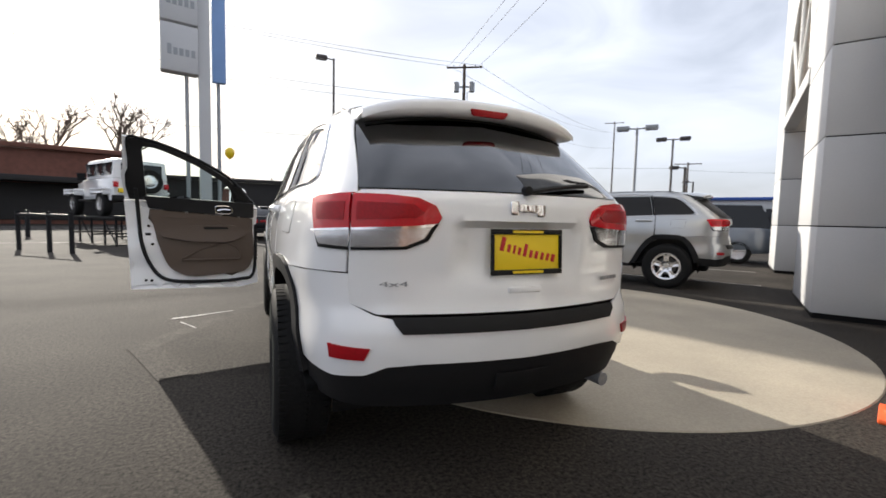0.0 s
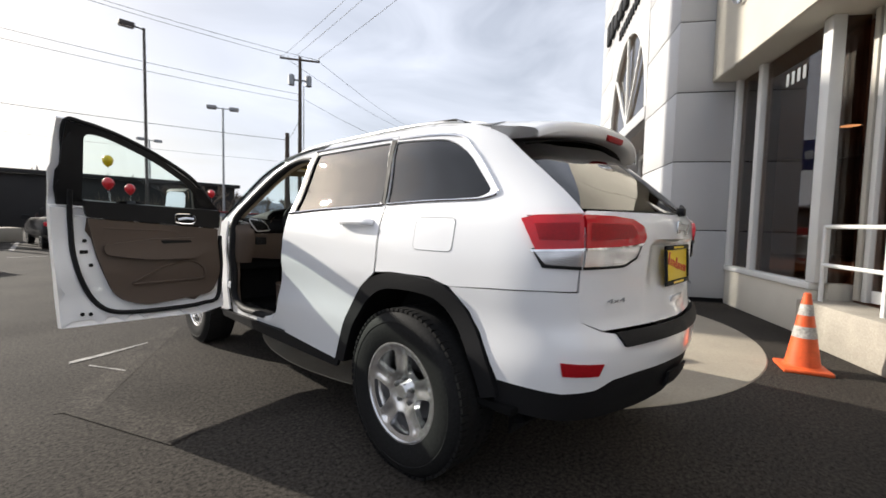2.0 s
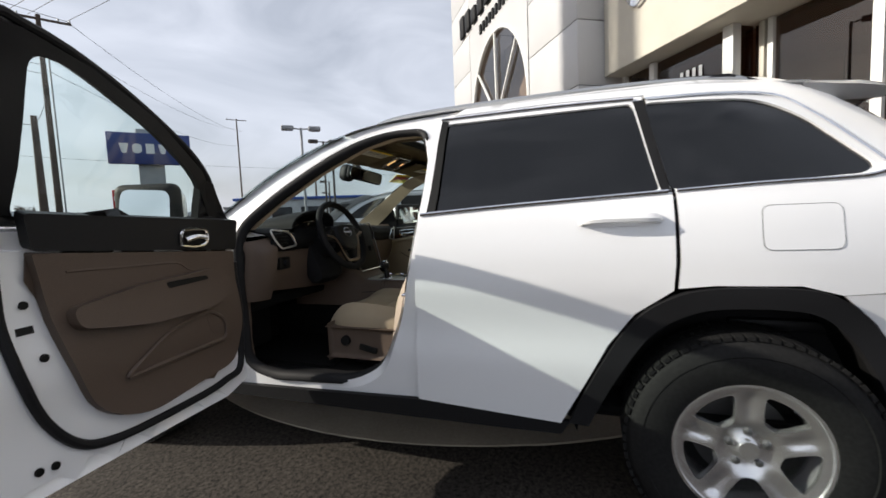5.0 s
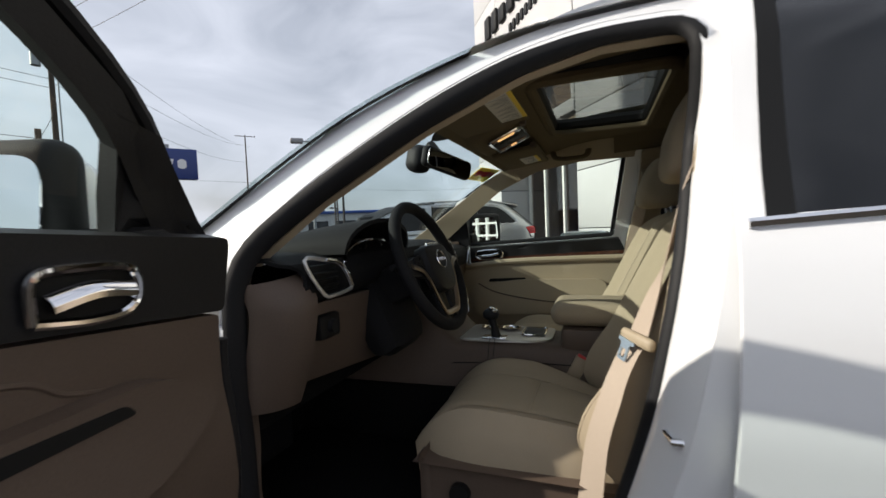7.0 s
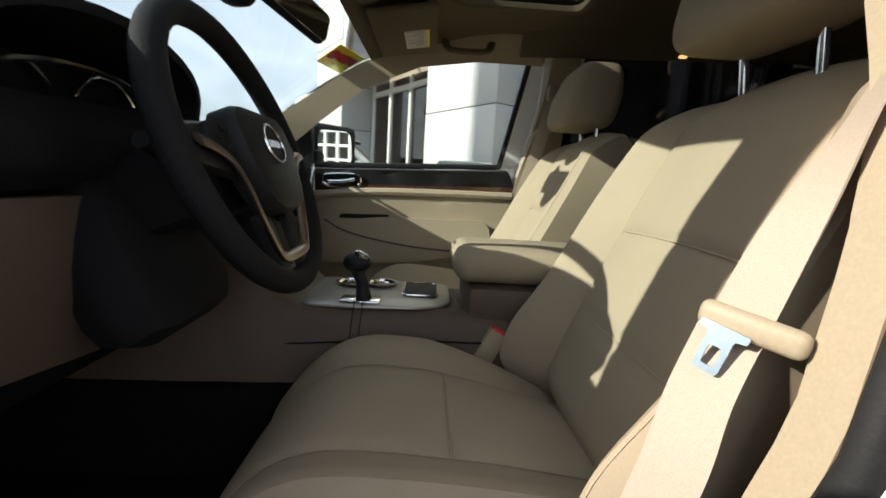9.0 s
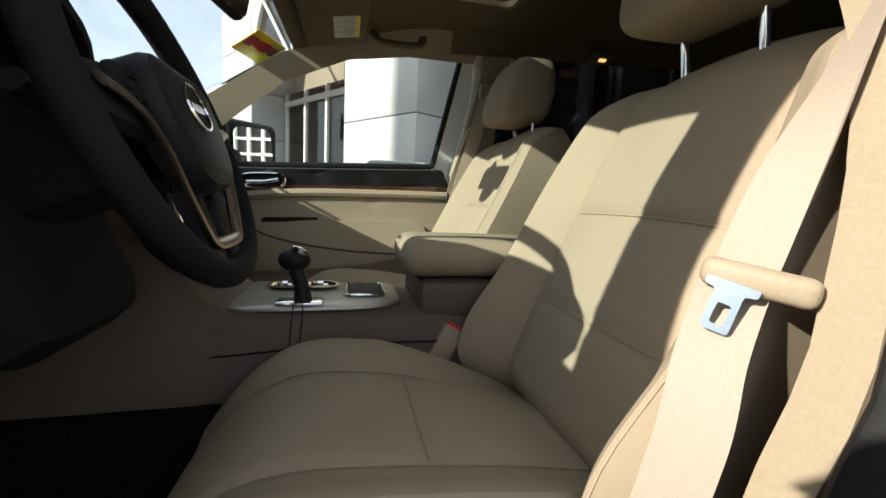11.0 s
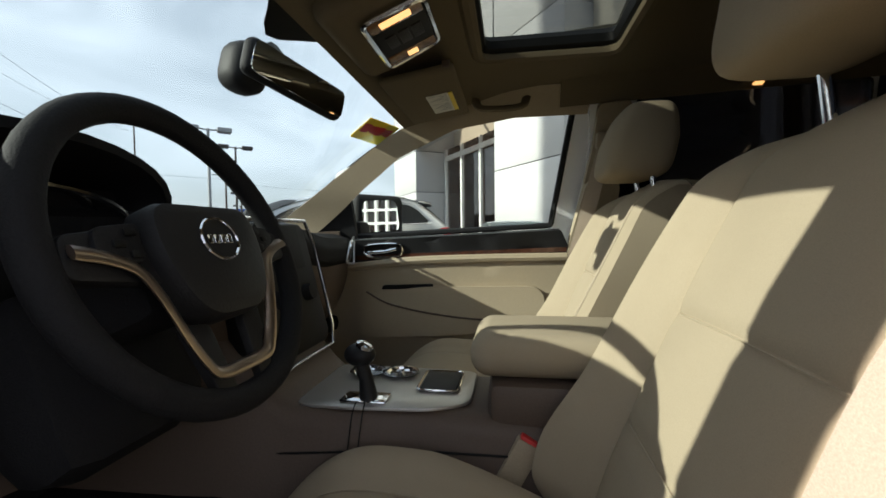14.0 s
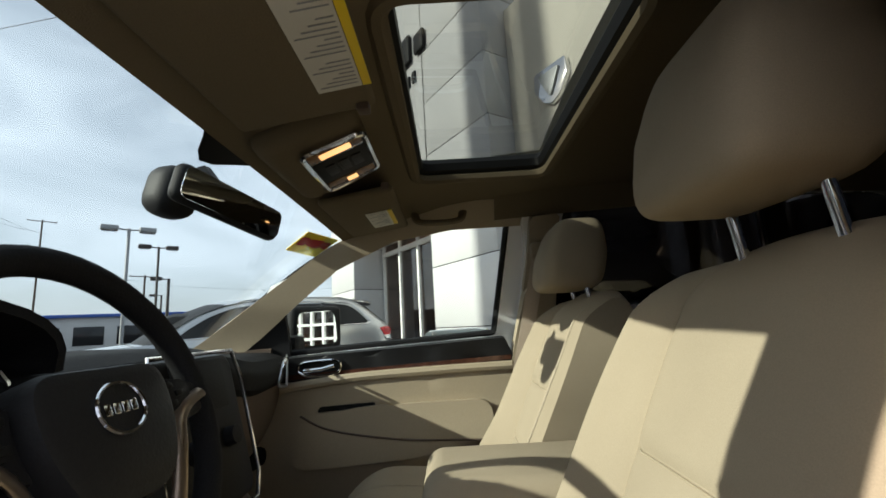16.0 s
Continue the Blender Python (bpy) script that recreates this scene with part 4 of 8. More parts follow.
    # black lower valance, step pad, tailgate sill shadow
    part("lower_valance", tail(both([(u_of_y(-0.46, 0.56), 0.560), (u_of_y(-0.45, 0.42), 0.42), (u_of_x(0.60, 0.40), 0.405), (u_of_x(0.3, 0.40), 0.40)])[:3] + [(0.3, 0.40), (-0.3, 0.40)] + [(-u_of_x(0.60, 0.40), 0.405), (-u_of_y(-0.45, 0.42), 0.42), (-u_of_y(-0.46, 0.56), 0.560), (-u_of_x(0.70, 0.54), 0.545), (-u_of_x(0.60, 0.55), 0.558), (-u_of_x(0.53, 0.58), 0.592), (-u_of_x(0.40, 0.60), 0.600), (u_of_x(0.40, 0.60), 0.600), (u_of_x(0.53, 0.58), 0.592), (u_of_x(0.60, 0.55), 0.558), (u_of_x(0.70, 0.54), 0.545)], -0.012, 0.02, 0.05), M_BLACKTRIM, car, "matt black lower bumper valance")
    pad = both([(u_of_x(0.475, 0.70), 0.70), (u_of_x(0.50, 0.72), 0.735), (u_of_x(0.51, 0.755), 0.758)])
    part("step_pad", tail(pad, 0.012, 0.04), M_BLACKTRIM, rb, "black ribbed step pad")
    part("tow_cover", tail(both([(0.12, 0.46), (0.12, 0.53)]), 0.01, 0.01), M_BLACKTRIM, rb)
    part("underbody", boxm((-0.50, -0.60, 0.30), (0.50, 3.3, 0.42), 0.05), M_BLACKTRIM, car)
    part("exhaust_pipe", tube([(0.50, -0.3, 0.36), (0.54, -0.60, 0.37), (0.56, -0.76, 0.365)], 0.032, 12), M_STEEL, car)
    for s in (-1, 1):
        sg = lambda pts: [(u * s, z) for u, z in pts]
        lamp_q = [(u_of_y(-0.545, 1.185), 1.183), (u_of_y(-0.60, 1.20), 1.197), (u_of_x(0.636, 1.20), 1.20), (u_of_x(0.648, 1.08), 1.076), (u_of_y(-0.615, 1.06), 1.066)]
        ql = part("tail_lamp", tail(sg(lamp_q), 0.012, 0.02, 0.025), M_RED, car, "glossy red tail lamp")
        part("clear_lens", tail(sg([(u_of_y(-0.612, 1.06), 1.060), (u_of_x(0.648, 1.07), 1.070), (u_of_x(0.652, 1.01), 1.008), (u_of_y(-0.650, 1.01), 1.014)]), 0.010, 0.02, 0.025), M_LAMPCLEAR, ql, "clear reversing lens")
        part("lamp_bezel", tail(sg([(u_of_y(-0.600, 1.07), 1.072), (u_of_x(0.648, 1.07), 1.076), (u_of_x(0.652, 1.0), 0.996), (u_of_y(-0.640, 1.0), 1.001)]), 0.006, 0.012, 0.025), M_BLACK, ql)
        part("lamp_core", tail(sg([(u_of_y(-0.60, 1.16), 1.165), (u_of_x(0.655, 1.17), 1.17), (u_of_x(0.662, 1.11), 1.105), (u_of_y(-0.625, 1.10), 1.105)]), 0.0145, 0.003, 0.025), M_REDDARK, ql)
        part("chrome_edge", tail(sg([(u_of_y(-0.60, 1.065), 1.067), (u_of_x(0.648, 1.07), 1.077), (u_of_x(0.648, 1.07), 1.069), (u_of_y(-0.60, 1.06), 1.059)]), 0.016, 0.004, 0.03), M_CHROME, ql)
        lamp_t = [(u_of_x(0.629, 1.20), 1.20), (u_of_x(0.52, 1.2), 1.198), (u_of_x(0.42, 1.19), 1.188), (u_of_x(0.36, 1.16), 1.16), (u_of_x(0.338, 1.12), 1.118), (u_of_x(0.35, 1.10), 1.098), (u_of_x(0.45, 1.085), 1.085), (u_of_x(0.641, 1.076), 1.076)]
        tl = part("tail_lamp", tail(sg(lamp_t), 0.012, 0.02, 0.025), M_RED, tg, "glossy red inner tail lamp")
        part("clear_lens", tail(sg([(u_of_x(0.641, 1.07), 1.070), (u_of_x(0.45, 1.08), 1.079), (u_of_x(0.37, 1.09), 1.088), (u_of_x(0.40, 1.04), 1.04), (u_of_x(0.47, 1.012), 1.012), (u_of_x(0.645, 1.008), 1.007)]), 0.010, 0.02, 0.025), M_LAMPCLEAR, tl, "clear reversing lens")
        part("lamp_bezel", tail(sg([(u_of_x(0.641, 1.07), 1.075), (u_of_x(0.45, 1.08), 1.084), (u_of_x(0.35, 1.09), 1.094), (u_of_x(0.385, 1.03), 1.032), (u_of_x(0.46, 1.0), 1.001), (u_of_x(0.645, 0.995), 0.996)]), 0.006, 0.012, 0.025), M_BLACK, tl)
        part("lamp_core", tail(sg([(u_of_x(0.62, 1.17), 1.17), (u_of_x(0.44, 1.16), 1.165), (u_of_x(0.40, 1.14), 1.135), (u_of_x(0.43, 1.11), 1.115), (u_of_x(0.625, 1.105), 1.105)]), 0.0145, 0.003, 0.025), M_REDDARK, tl)
        part("chrome_edge", tail(sg([(u_of_x(0.641, 1.07), 1.077), (u_of_x(0.45, 1.08), 1.086), (u_of_x(0.36, 1.09), 1.095), (u_of_x(0.37, 1.09), 1.086), (u_of_x(0.45, 1.08), 1.078), (u_of_x(0.641, 1.07), 1.069)]), 0.016, 0.004, 0.03), M_CHROME, tl)
        part("reflector", tail(sg([(u_of_x(0.715, 0.65), 0.655), (u_of_x(0.585, 0.65), 0.648), (u_of_x(0.605, 0.61), 0.604), (u_of_x(0.71, 0.61), 0.605)]), 0.009, 0.01, 0.03), M_REDDARK, rb, "red bumper reflector")
    # spoiler with high brake lamp
    def wing(a, b):
        ring = [(0.06, 1.676), (-0.20, 1.674), (-0.36, 1.667), (-0.50, 1.650), (-0.566, 1.634), (-0.584, 1.618), (-0.582, 1.590), (-0.570, 1.574), (-0.545, 1.568), (-0.42, 1.574), (-0.28, 1.580)]
        k = a * (len(ring) - 1)
        i = min(int(k), len(ring) - 2)
        y, z = (ring[i][0] + (ring[i + 1][0] - ring[i][0]) * (k - i), ring[i][1] + (ring[i + 1][1] - ring[i][1]) * (k - i))
        x = 2 * b - 1
        e = abs(x) ** 2.2
        fore = min(1, max(0, (y + 0.45) / 0.40)) if a < 0.5 else 0
        return Vector((x * (0.548 + 0.012 * fore), y + e * (0.10 if y < -0.3 else 0.02), z - 0.045 * e - 0.022 * abs(x) ** 8 * ((1 - fore) if a < 0.6 else -0.3)))
    sp = grid_sheet(wing, 27, 30)
    for side_i in (0, 1):
        bmesh.ops.holes_fill(sp, edges=[e for e in sp.edges if e.is_boundary], sides=0)
    bmesh.ops.recalc_face_normals(sp, faces=sp.faces)
    spoiler = part("roof_spoiler", sp, paint, car, "white roof spoiler")
    part("high_brake_lamp", prism(rounded([(-0.098, 0.014), (0.098, 0.014), (0.080, -0.016), (-0.080, -0.016)], 0.010, 3), 0.012, pose(0, -0.572, 1.583, 94), 0.004), M_REDDARK, spoiler, "narrow red high brake lamp")
    part("spoiler_underside", grid_sheet(lambda a, b: Vector(((2 * b - 1) * (0.52 - 0.04 * a), -0.50 + 0.25 * a + 0.09 * abs(2 * b - 1) ** 2.2, 1.562 + 0.004 * a - 0.05 * abs(2 * b - 1) ** 2.2)), 4, 16, 0.006), M_BLACK, spoiler)
    # wiper, handle bar, badge shapes, plate
    part("rear_wiper", tube([surf(abs(x), z, 1 if x > 0 else -1, 0.02) for x, z in ((0.02, 1.225), (0.15, 1.245), (0.30, 1.262), (0.42, 1.27))], 0.010, 6), M_BLACKTRIM, tg, "black rear wiper arm")
    part("wiper_pivot", lathe([(0.020, 0), (0.018, 0.024), (0.0, 0.028)], 16, pose(0.0, -0.885, 1.228, 90)), M_BLACKTRIM, tg)
    if full:
        for k, (w, h) in enumerate(((0.018, 0.055), (0.02, 0.034), (0.02, 0.034), (0.02, 0.05))):
            part("badge_letter", boxm((-w, -0.008, -h / 2), (w, 0.004, h / 2), 0.008, pose(-0.058 + 0.040 * k, -0.902, 1.160 - (0.008 if k == 3 else 0))), M_CHROME, tg, "raised chrome badge shape")
        part("latch_handle", boxm((-0.075, -0.006, -0.012), (0.075, 0.004, 0.012), 0.005, pose(0.01, -0.888, 0.845)), paint, tg)
    return car

jeep = build_suv("suv", "white five-door sport utility vehicle with the driver's door open", M_PAINT)


def text_mesh(body, size, depth, m):
    """Raised letters in the built-in font."""
    cu = bpy.data.curves.new("letters", "FONT")
    cu.body, cu.size, cu.extrude, cu.align_x = body, size, depth, "CENTER"
    ob = new("letters", cu)
    me = bpy.data.meshes.new_from_object(ob.evaluated_get(bpy.context.evaluated_depsgraph_get()))
    bpy.data.objects.remove(ob)
    bm = bmesh.new()
    bm.from_mesh(me)
    bpy.data.meshes.remove(me)
    bmesh.ops.transform(bm, matrix=m, verts=bm.verts)
    return bm


def car_part(name, bm, mat, parent=None, label="", smooth=True):
    return part(name, bm, mat, parent or jeep, label, smooth)


# registration plate: yellow dealer plate in a black frame, unreadable script as bars
plate = car_part("licence_plate", boxm((-0.155, -0.004, -0.078), (0.155, 0.002, 0.078), 0.004, pose(0.018, -0.880, 0.992, -3)), M_YELLOW, None, "yellow dealer plate in black frame")
for lo, hi in (((-0.163, -0.012, 0.068), (0.163, 0, 0.088)), ((-0.163, -0.012, -0.088), (0.163, 0, -0.068)), ((-0.163, -0.012, -0.0675), (-0.150, 0, 0.0675)), ((0.150, -0.012, -0.0675), (0.163, 0, 0.0675))):
    car_part("plate_frame", boxm(lo, hi, 0.003, pose(0.018, -0.880, 0.992, -3)), M_BLACKTRIM, plate)
for x, w, h, dz in ((-0.115, 0.016, 0.055, 0.004), (-0.085, 0.012, 0.03, -0.006), (-0.060, 0.009, 0.034, -0.005), (-0.036, 0.011, 0.03, -0.006), (-0.010, 0.013, 0.05, 0.004), (0.018, 0.012, 0.03, -0.004), (0.044, 0.012, 0.03, -0.002), (0.072, 0.011, 0.03, 0.0), (0.098, 0.011, 0.03, 0.003), (0.124, 0.015, 0.03, 0.005)):
    car_part("script_bar", boxm((x - w * 0.6, -0.0065, dz - h / 2), (x + w * 0.6, -0.003, dz + h / 2), 0.003, pose(0.018, -0.880, 0.992, -3, 0, 0) @ pose(0, 0, 0, 0, 14, 0)), M_REDPRINT, plate)
for z in (0.0775, -0.0775):
    car_part("frame_print", boxm((-0.07, -0.0135, z - 0.005), (0.07, -0.0115, z + 0.005), 0, pose(0.018, -0.880, 0.992, -3)), M_YELLOW, plate)
car_part("drive_badge", text_mesh("4x4", 0.042, 0.002, pose(-0.505, -0.826, 0.868, 90, 0, -14) @ Matrix.Diagonal((1.7, 0.6, 1, 1))), M_STEEL, None, "small grey 4x4 badge")
for k in range(5):
    car_part("trim_badge", boxm((-0.011, -0.003, -0.008), (0.011, 0.003, 0.008), 0.002, pose(0.45 + 0.028 * k, -0.836 + 0.010 * k, 0.868, 0, 0, 16)), M_STEEL)

# ---- driver's door, hung open ----
DOOR_M = Matrix.Translation((-2.965, 0.923, 0.035)) @ pose(0, 0, 0, 0, 0, -82.4) @ Matrix.Diagonal((1, 1, 1.035, 1))
door = thing("front_door", "", "")
for k in list(door.keys()):
    del door[k]
door.parent = jeep
door.matrix_basis = DOOR_M


def dpart(name, bm, mat, label="", parent=None):
    return part(name, bm, mat, parent or door, label)


shell_out = side([(2.135, 1.10), (2.125, 0.95), (2.13, 0.70), (2.13, 0.43), (1.99, 0.40), (1.185, 0.425), (1.172, 0.70), (1.162, 0.95), (1.152, 1.14)])
dpart("door_shell", skin(shell_out, (), -1, 0.0, 0.075, 0.06), M_PAINT, "white painted door shell")
frame_out = side([(2.135, 1.104), (1.152, 1.144), (1.155, 1.42), (1.165, 1.605), (1.25, 1.60), (1.45, 1.565), (1.68, 1.478), (1.93, 1.335)])
frame_hole = side(rounded([(2.05, 1.13), (1.90, 1.30), (1.66, 1.445), (1.45, 1.535), (1.34, 1.56), (1.24, 1.562), (1.24, 1.165)], [0.03, 0.1, 0.1, 0.1, 0.1, 0.03, 0.02]))
dpart("window_frame", skin(frame_out, [frame_hole], -1, 0.0, 0.02), M_PAINT)
frame_in = side([(2.10, 1.112), (1.185, 1.148), (1.19, 1.42), (1.20, 1.588), (1.27, 1.585), (1.44, 1.55), (1.66, 1.465), (1.90, 1.325)])
hole_in = side(rounded([(2.02, 1.128), (1.89, 1.29), (1.66, 1.425), (1.45, 1.513), (1.36, 1.540), (1.285, 1.545), (1.30, 1.160)], [0.02, 0.1, 0.1, 0.1, 0.1, 0.04, 0.03]))
dpart("frame_trim", skin(frame_in, [hole_in], -1, -0.022, 0.028), M_DARK, "black window surround")
dpart("door_glass", skin(inset(hole_in, -0.01), (), -1, -0.018, 0.0), M_DOORGLASS, "faintly green clear window")
# inner trim: black upper, brown padded lower, armrest, pull, pocket, speaker
DIN = -0.077
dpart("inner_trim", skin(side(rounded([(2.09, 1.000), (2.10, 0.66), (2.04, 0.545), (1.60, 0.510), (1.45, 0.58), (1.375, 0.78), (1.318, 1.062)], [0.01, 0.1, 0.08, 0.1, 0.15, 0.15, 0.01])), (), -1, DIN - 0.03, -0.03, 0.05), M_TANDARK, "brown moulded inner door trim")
dpart("upper_trim", skin(side(rounded([(2.10, 1.005), (2.10, 1.128), (1.29, 1.163), (1.314, 1.068)], 0.015)), (), -1, DIN - 0.034, -0.034, 0.05), M_DARK, "black upper door trim")


def dline(points, off):
    return [surf(u_of_y(p.x, p.y), p.y, -1, off) for p in smooth_line([(a, b, 0) for a, b in points], 6)]


seal = [(1.235, 1.22), (1.245, 1.0), (1.258, 0.82), (1.30, 0.66), (1.38, 0.53), (1.50, 0.482), (1.75, 0.470), (1.98, 0.478), (2.10, 0.54), (2.12, 0.95)]
dpart("door_seal", tube(dline(seal, DIN - 0.006), 0.014, 8), M_SEAL, "black rubber door seal")
dpart("frame_seal", tube(dline([(1.235, 1.20), (1.205, 1.40), (1.20, 1.58), (1.28, 1.588), (1.45, 1.55), (1.67, 1.465), (1.92, 1.325), (2.10, 1.13)], -0.03), 0.012, 8), M_SEAL)
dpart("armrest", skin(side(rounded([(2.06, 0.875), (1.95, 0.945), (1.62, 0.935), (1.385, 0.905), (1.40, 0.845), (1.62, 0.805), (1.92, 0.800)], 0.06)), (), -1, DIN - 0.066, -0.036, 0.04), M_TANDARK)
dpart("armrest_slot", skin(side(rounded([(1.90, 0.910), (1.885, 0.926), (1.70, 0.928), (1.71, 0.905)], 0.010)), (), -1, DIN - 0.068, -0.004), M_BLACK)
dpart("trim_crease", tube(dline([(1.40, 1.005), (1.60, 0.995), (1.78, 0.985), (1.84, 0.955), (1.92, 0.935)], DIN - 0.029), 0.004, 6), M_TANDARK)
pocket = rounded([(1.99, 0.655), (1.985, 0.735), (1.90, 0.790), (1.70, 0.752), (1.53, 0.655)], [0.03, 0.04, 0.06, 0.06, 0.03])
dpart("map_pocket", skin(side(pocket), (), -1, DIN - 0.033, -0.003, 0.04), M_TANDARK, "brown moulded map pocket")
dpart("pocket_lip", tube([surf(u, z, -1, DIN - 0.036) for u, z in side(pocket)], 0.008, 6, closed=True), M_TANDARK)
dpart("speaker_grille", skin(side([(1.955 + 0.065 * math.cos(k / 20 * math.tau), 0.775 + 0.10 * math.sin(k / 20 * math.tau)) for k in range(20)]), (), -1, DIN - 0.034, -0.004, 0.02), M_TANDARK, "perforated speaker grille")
ring_h = dline([(1.800, 1.044), (1.795, 1.091), (1.825, 1.101), (1.905, 1.097), (1.925, 1.064), (1.910, 1.041), (1.860, 1.037), (1.800, 1.044)], DIN - 0.042)
hdl = dpart("inside_handle", tube(ring_h, 0.006, 8, closed=False), M_CHROME, "chrome-ringed inside handle")
dpart("handle_cup", skin(side(rounded([(1.800, 1.045), (1.800, 1.094), (1.920, 1.094), (1.920, 1.045)], 0.02)), (), -1, DIN - 0.036, -0.003), M_BLACK, "", hdl)
dpart("lever", tube(dline([(1.810, 1.064), (1.860, 1.074), (1.910, 1.069)], DIN - 0.047), 0.009, 8, flat=1.5), M_CHROME, "chrome lever", hdl)
dpart("latch", skin(side([(1.285, 0.875), (1.285, 0.855), (1.325, 0.855), (1.325, 0.875)]), (), -1, DIN - 0.003, -0.012), M_BLACK, "black door latch")
for y, z in ((1.285, 0.50), (1.325, 0.495), (1.335, 0.785), (1.31, 0.93)):
    dpart("plug", lathe([(0.011, 0), (0.011, 0.006), (0.0, 0.006)], 12, Matrix.Translation(surf(u_of_y(y, z), z, -1, DIN)) @ pose(0, 0, 0, 0, 90, 0)), M_BLACK)
# outside mirror on the door
MM = pose(-1.035, 1.975, 1.192, 0, 0, 14)
mirror_out = dpart("outside_mirror", boxm((-0.122, -0.020, -0.080), (0.105, 0.078, 0.080), 0.05, MM, 5), M_PAINT, "white outside mirror with black inner shell")
dpart("mirror_shell", boxm((-0.138, -0.064, -0.094), (0.118, 0.012, 0.094), 0.035, MM, 5), M_BLACKTRIM, "", mirror_out)
M_MIRROR = material("mirror_glass", (0.85, 0.88, 0.9), 0.02, metal=1.0)
dpart("mirror_glass", prism(rounded([(-0.105, -0.066), (0.095, -0.072), (0.10, 0.062), (-0.085, 0.072)], 0.035, 5), 0.004, MM @ pose(0, -0.074, 0, 87, 0, 3)), M_MIRROR, "bright mirror glass", mirror_out)
dpart("mirror_foot", boxm((-0.03, -0.03, -0.05), (0.14, 0.04, 0.02), 0.02, pose(-0.92, 1.98, 1.13)), M_BLACKTRIM, "", mirror_out)
dpart("mirror_sail", skin(side([(2.125, 1.13), (1.94, 1.14), (1.90, 1.30), (1.97, 1.285)]), (), -1, -0.02, 0.03), M_DARK)
# aperture furniture: seal round the opening, hinges, striker
ap = [surf(u, z, -1, flange(u, z)) for u, z in side(OPENING)]
car_part("aperture_seal", tube(ap, [0.020 - 0.007 * min(1, max(0, (1.58 - p.y) / 0.25)) for p in ap], 10, closed=True, flat=1.3), M_SEAL, None, "thick black rubber aperture seal")
for z in (0.62, 0.98):
    car_part("door_hinge", boxm((-0.02, -0.022, -0.03), (0.02, 0.022, 0.03), 0.008, pose(-0.845, 2.12, z)), M_PAINT)
car_part("striker", tube([(-0.80, 1.195, 0.86), (-0.81, 1.24, 0.86), (-0.84, 1.235, 0.86), (-0.84, 1.19, 0.86)], 0.006, 8), M_CHROME, None, "steel door striker")
car_part("striker", tube([(-0.845, 1.10, 1.02), (-0.868, 1.10, 1.02), (-0.868, 1.10, 0.98), (-0.845, 1.10, 0.98)], 0.006, 8), M_CHROME)

# ---- cabin of the white SUV ----
def sweep(sections):
    """A solid skinned over closed rings of points, all of one length."""
    bm = bmesh.new()
    rings = [[bm.verts.new(p) for p in sec] for sec in sections]
    n = len(rings[0])
    for a, b in zip(rings, rings[1:]):
        for k in range(n):
            bm.faces.new((a[k], a[(k + 1) % n], b[(k + 1) % n], b[k]))
    bm.faces.new(rings[0][::-1])
    bm.faces.new(rings[-1])
    bmesh.ops.recalc_face_normals(bm, faces=bm.faces)
    return bm


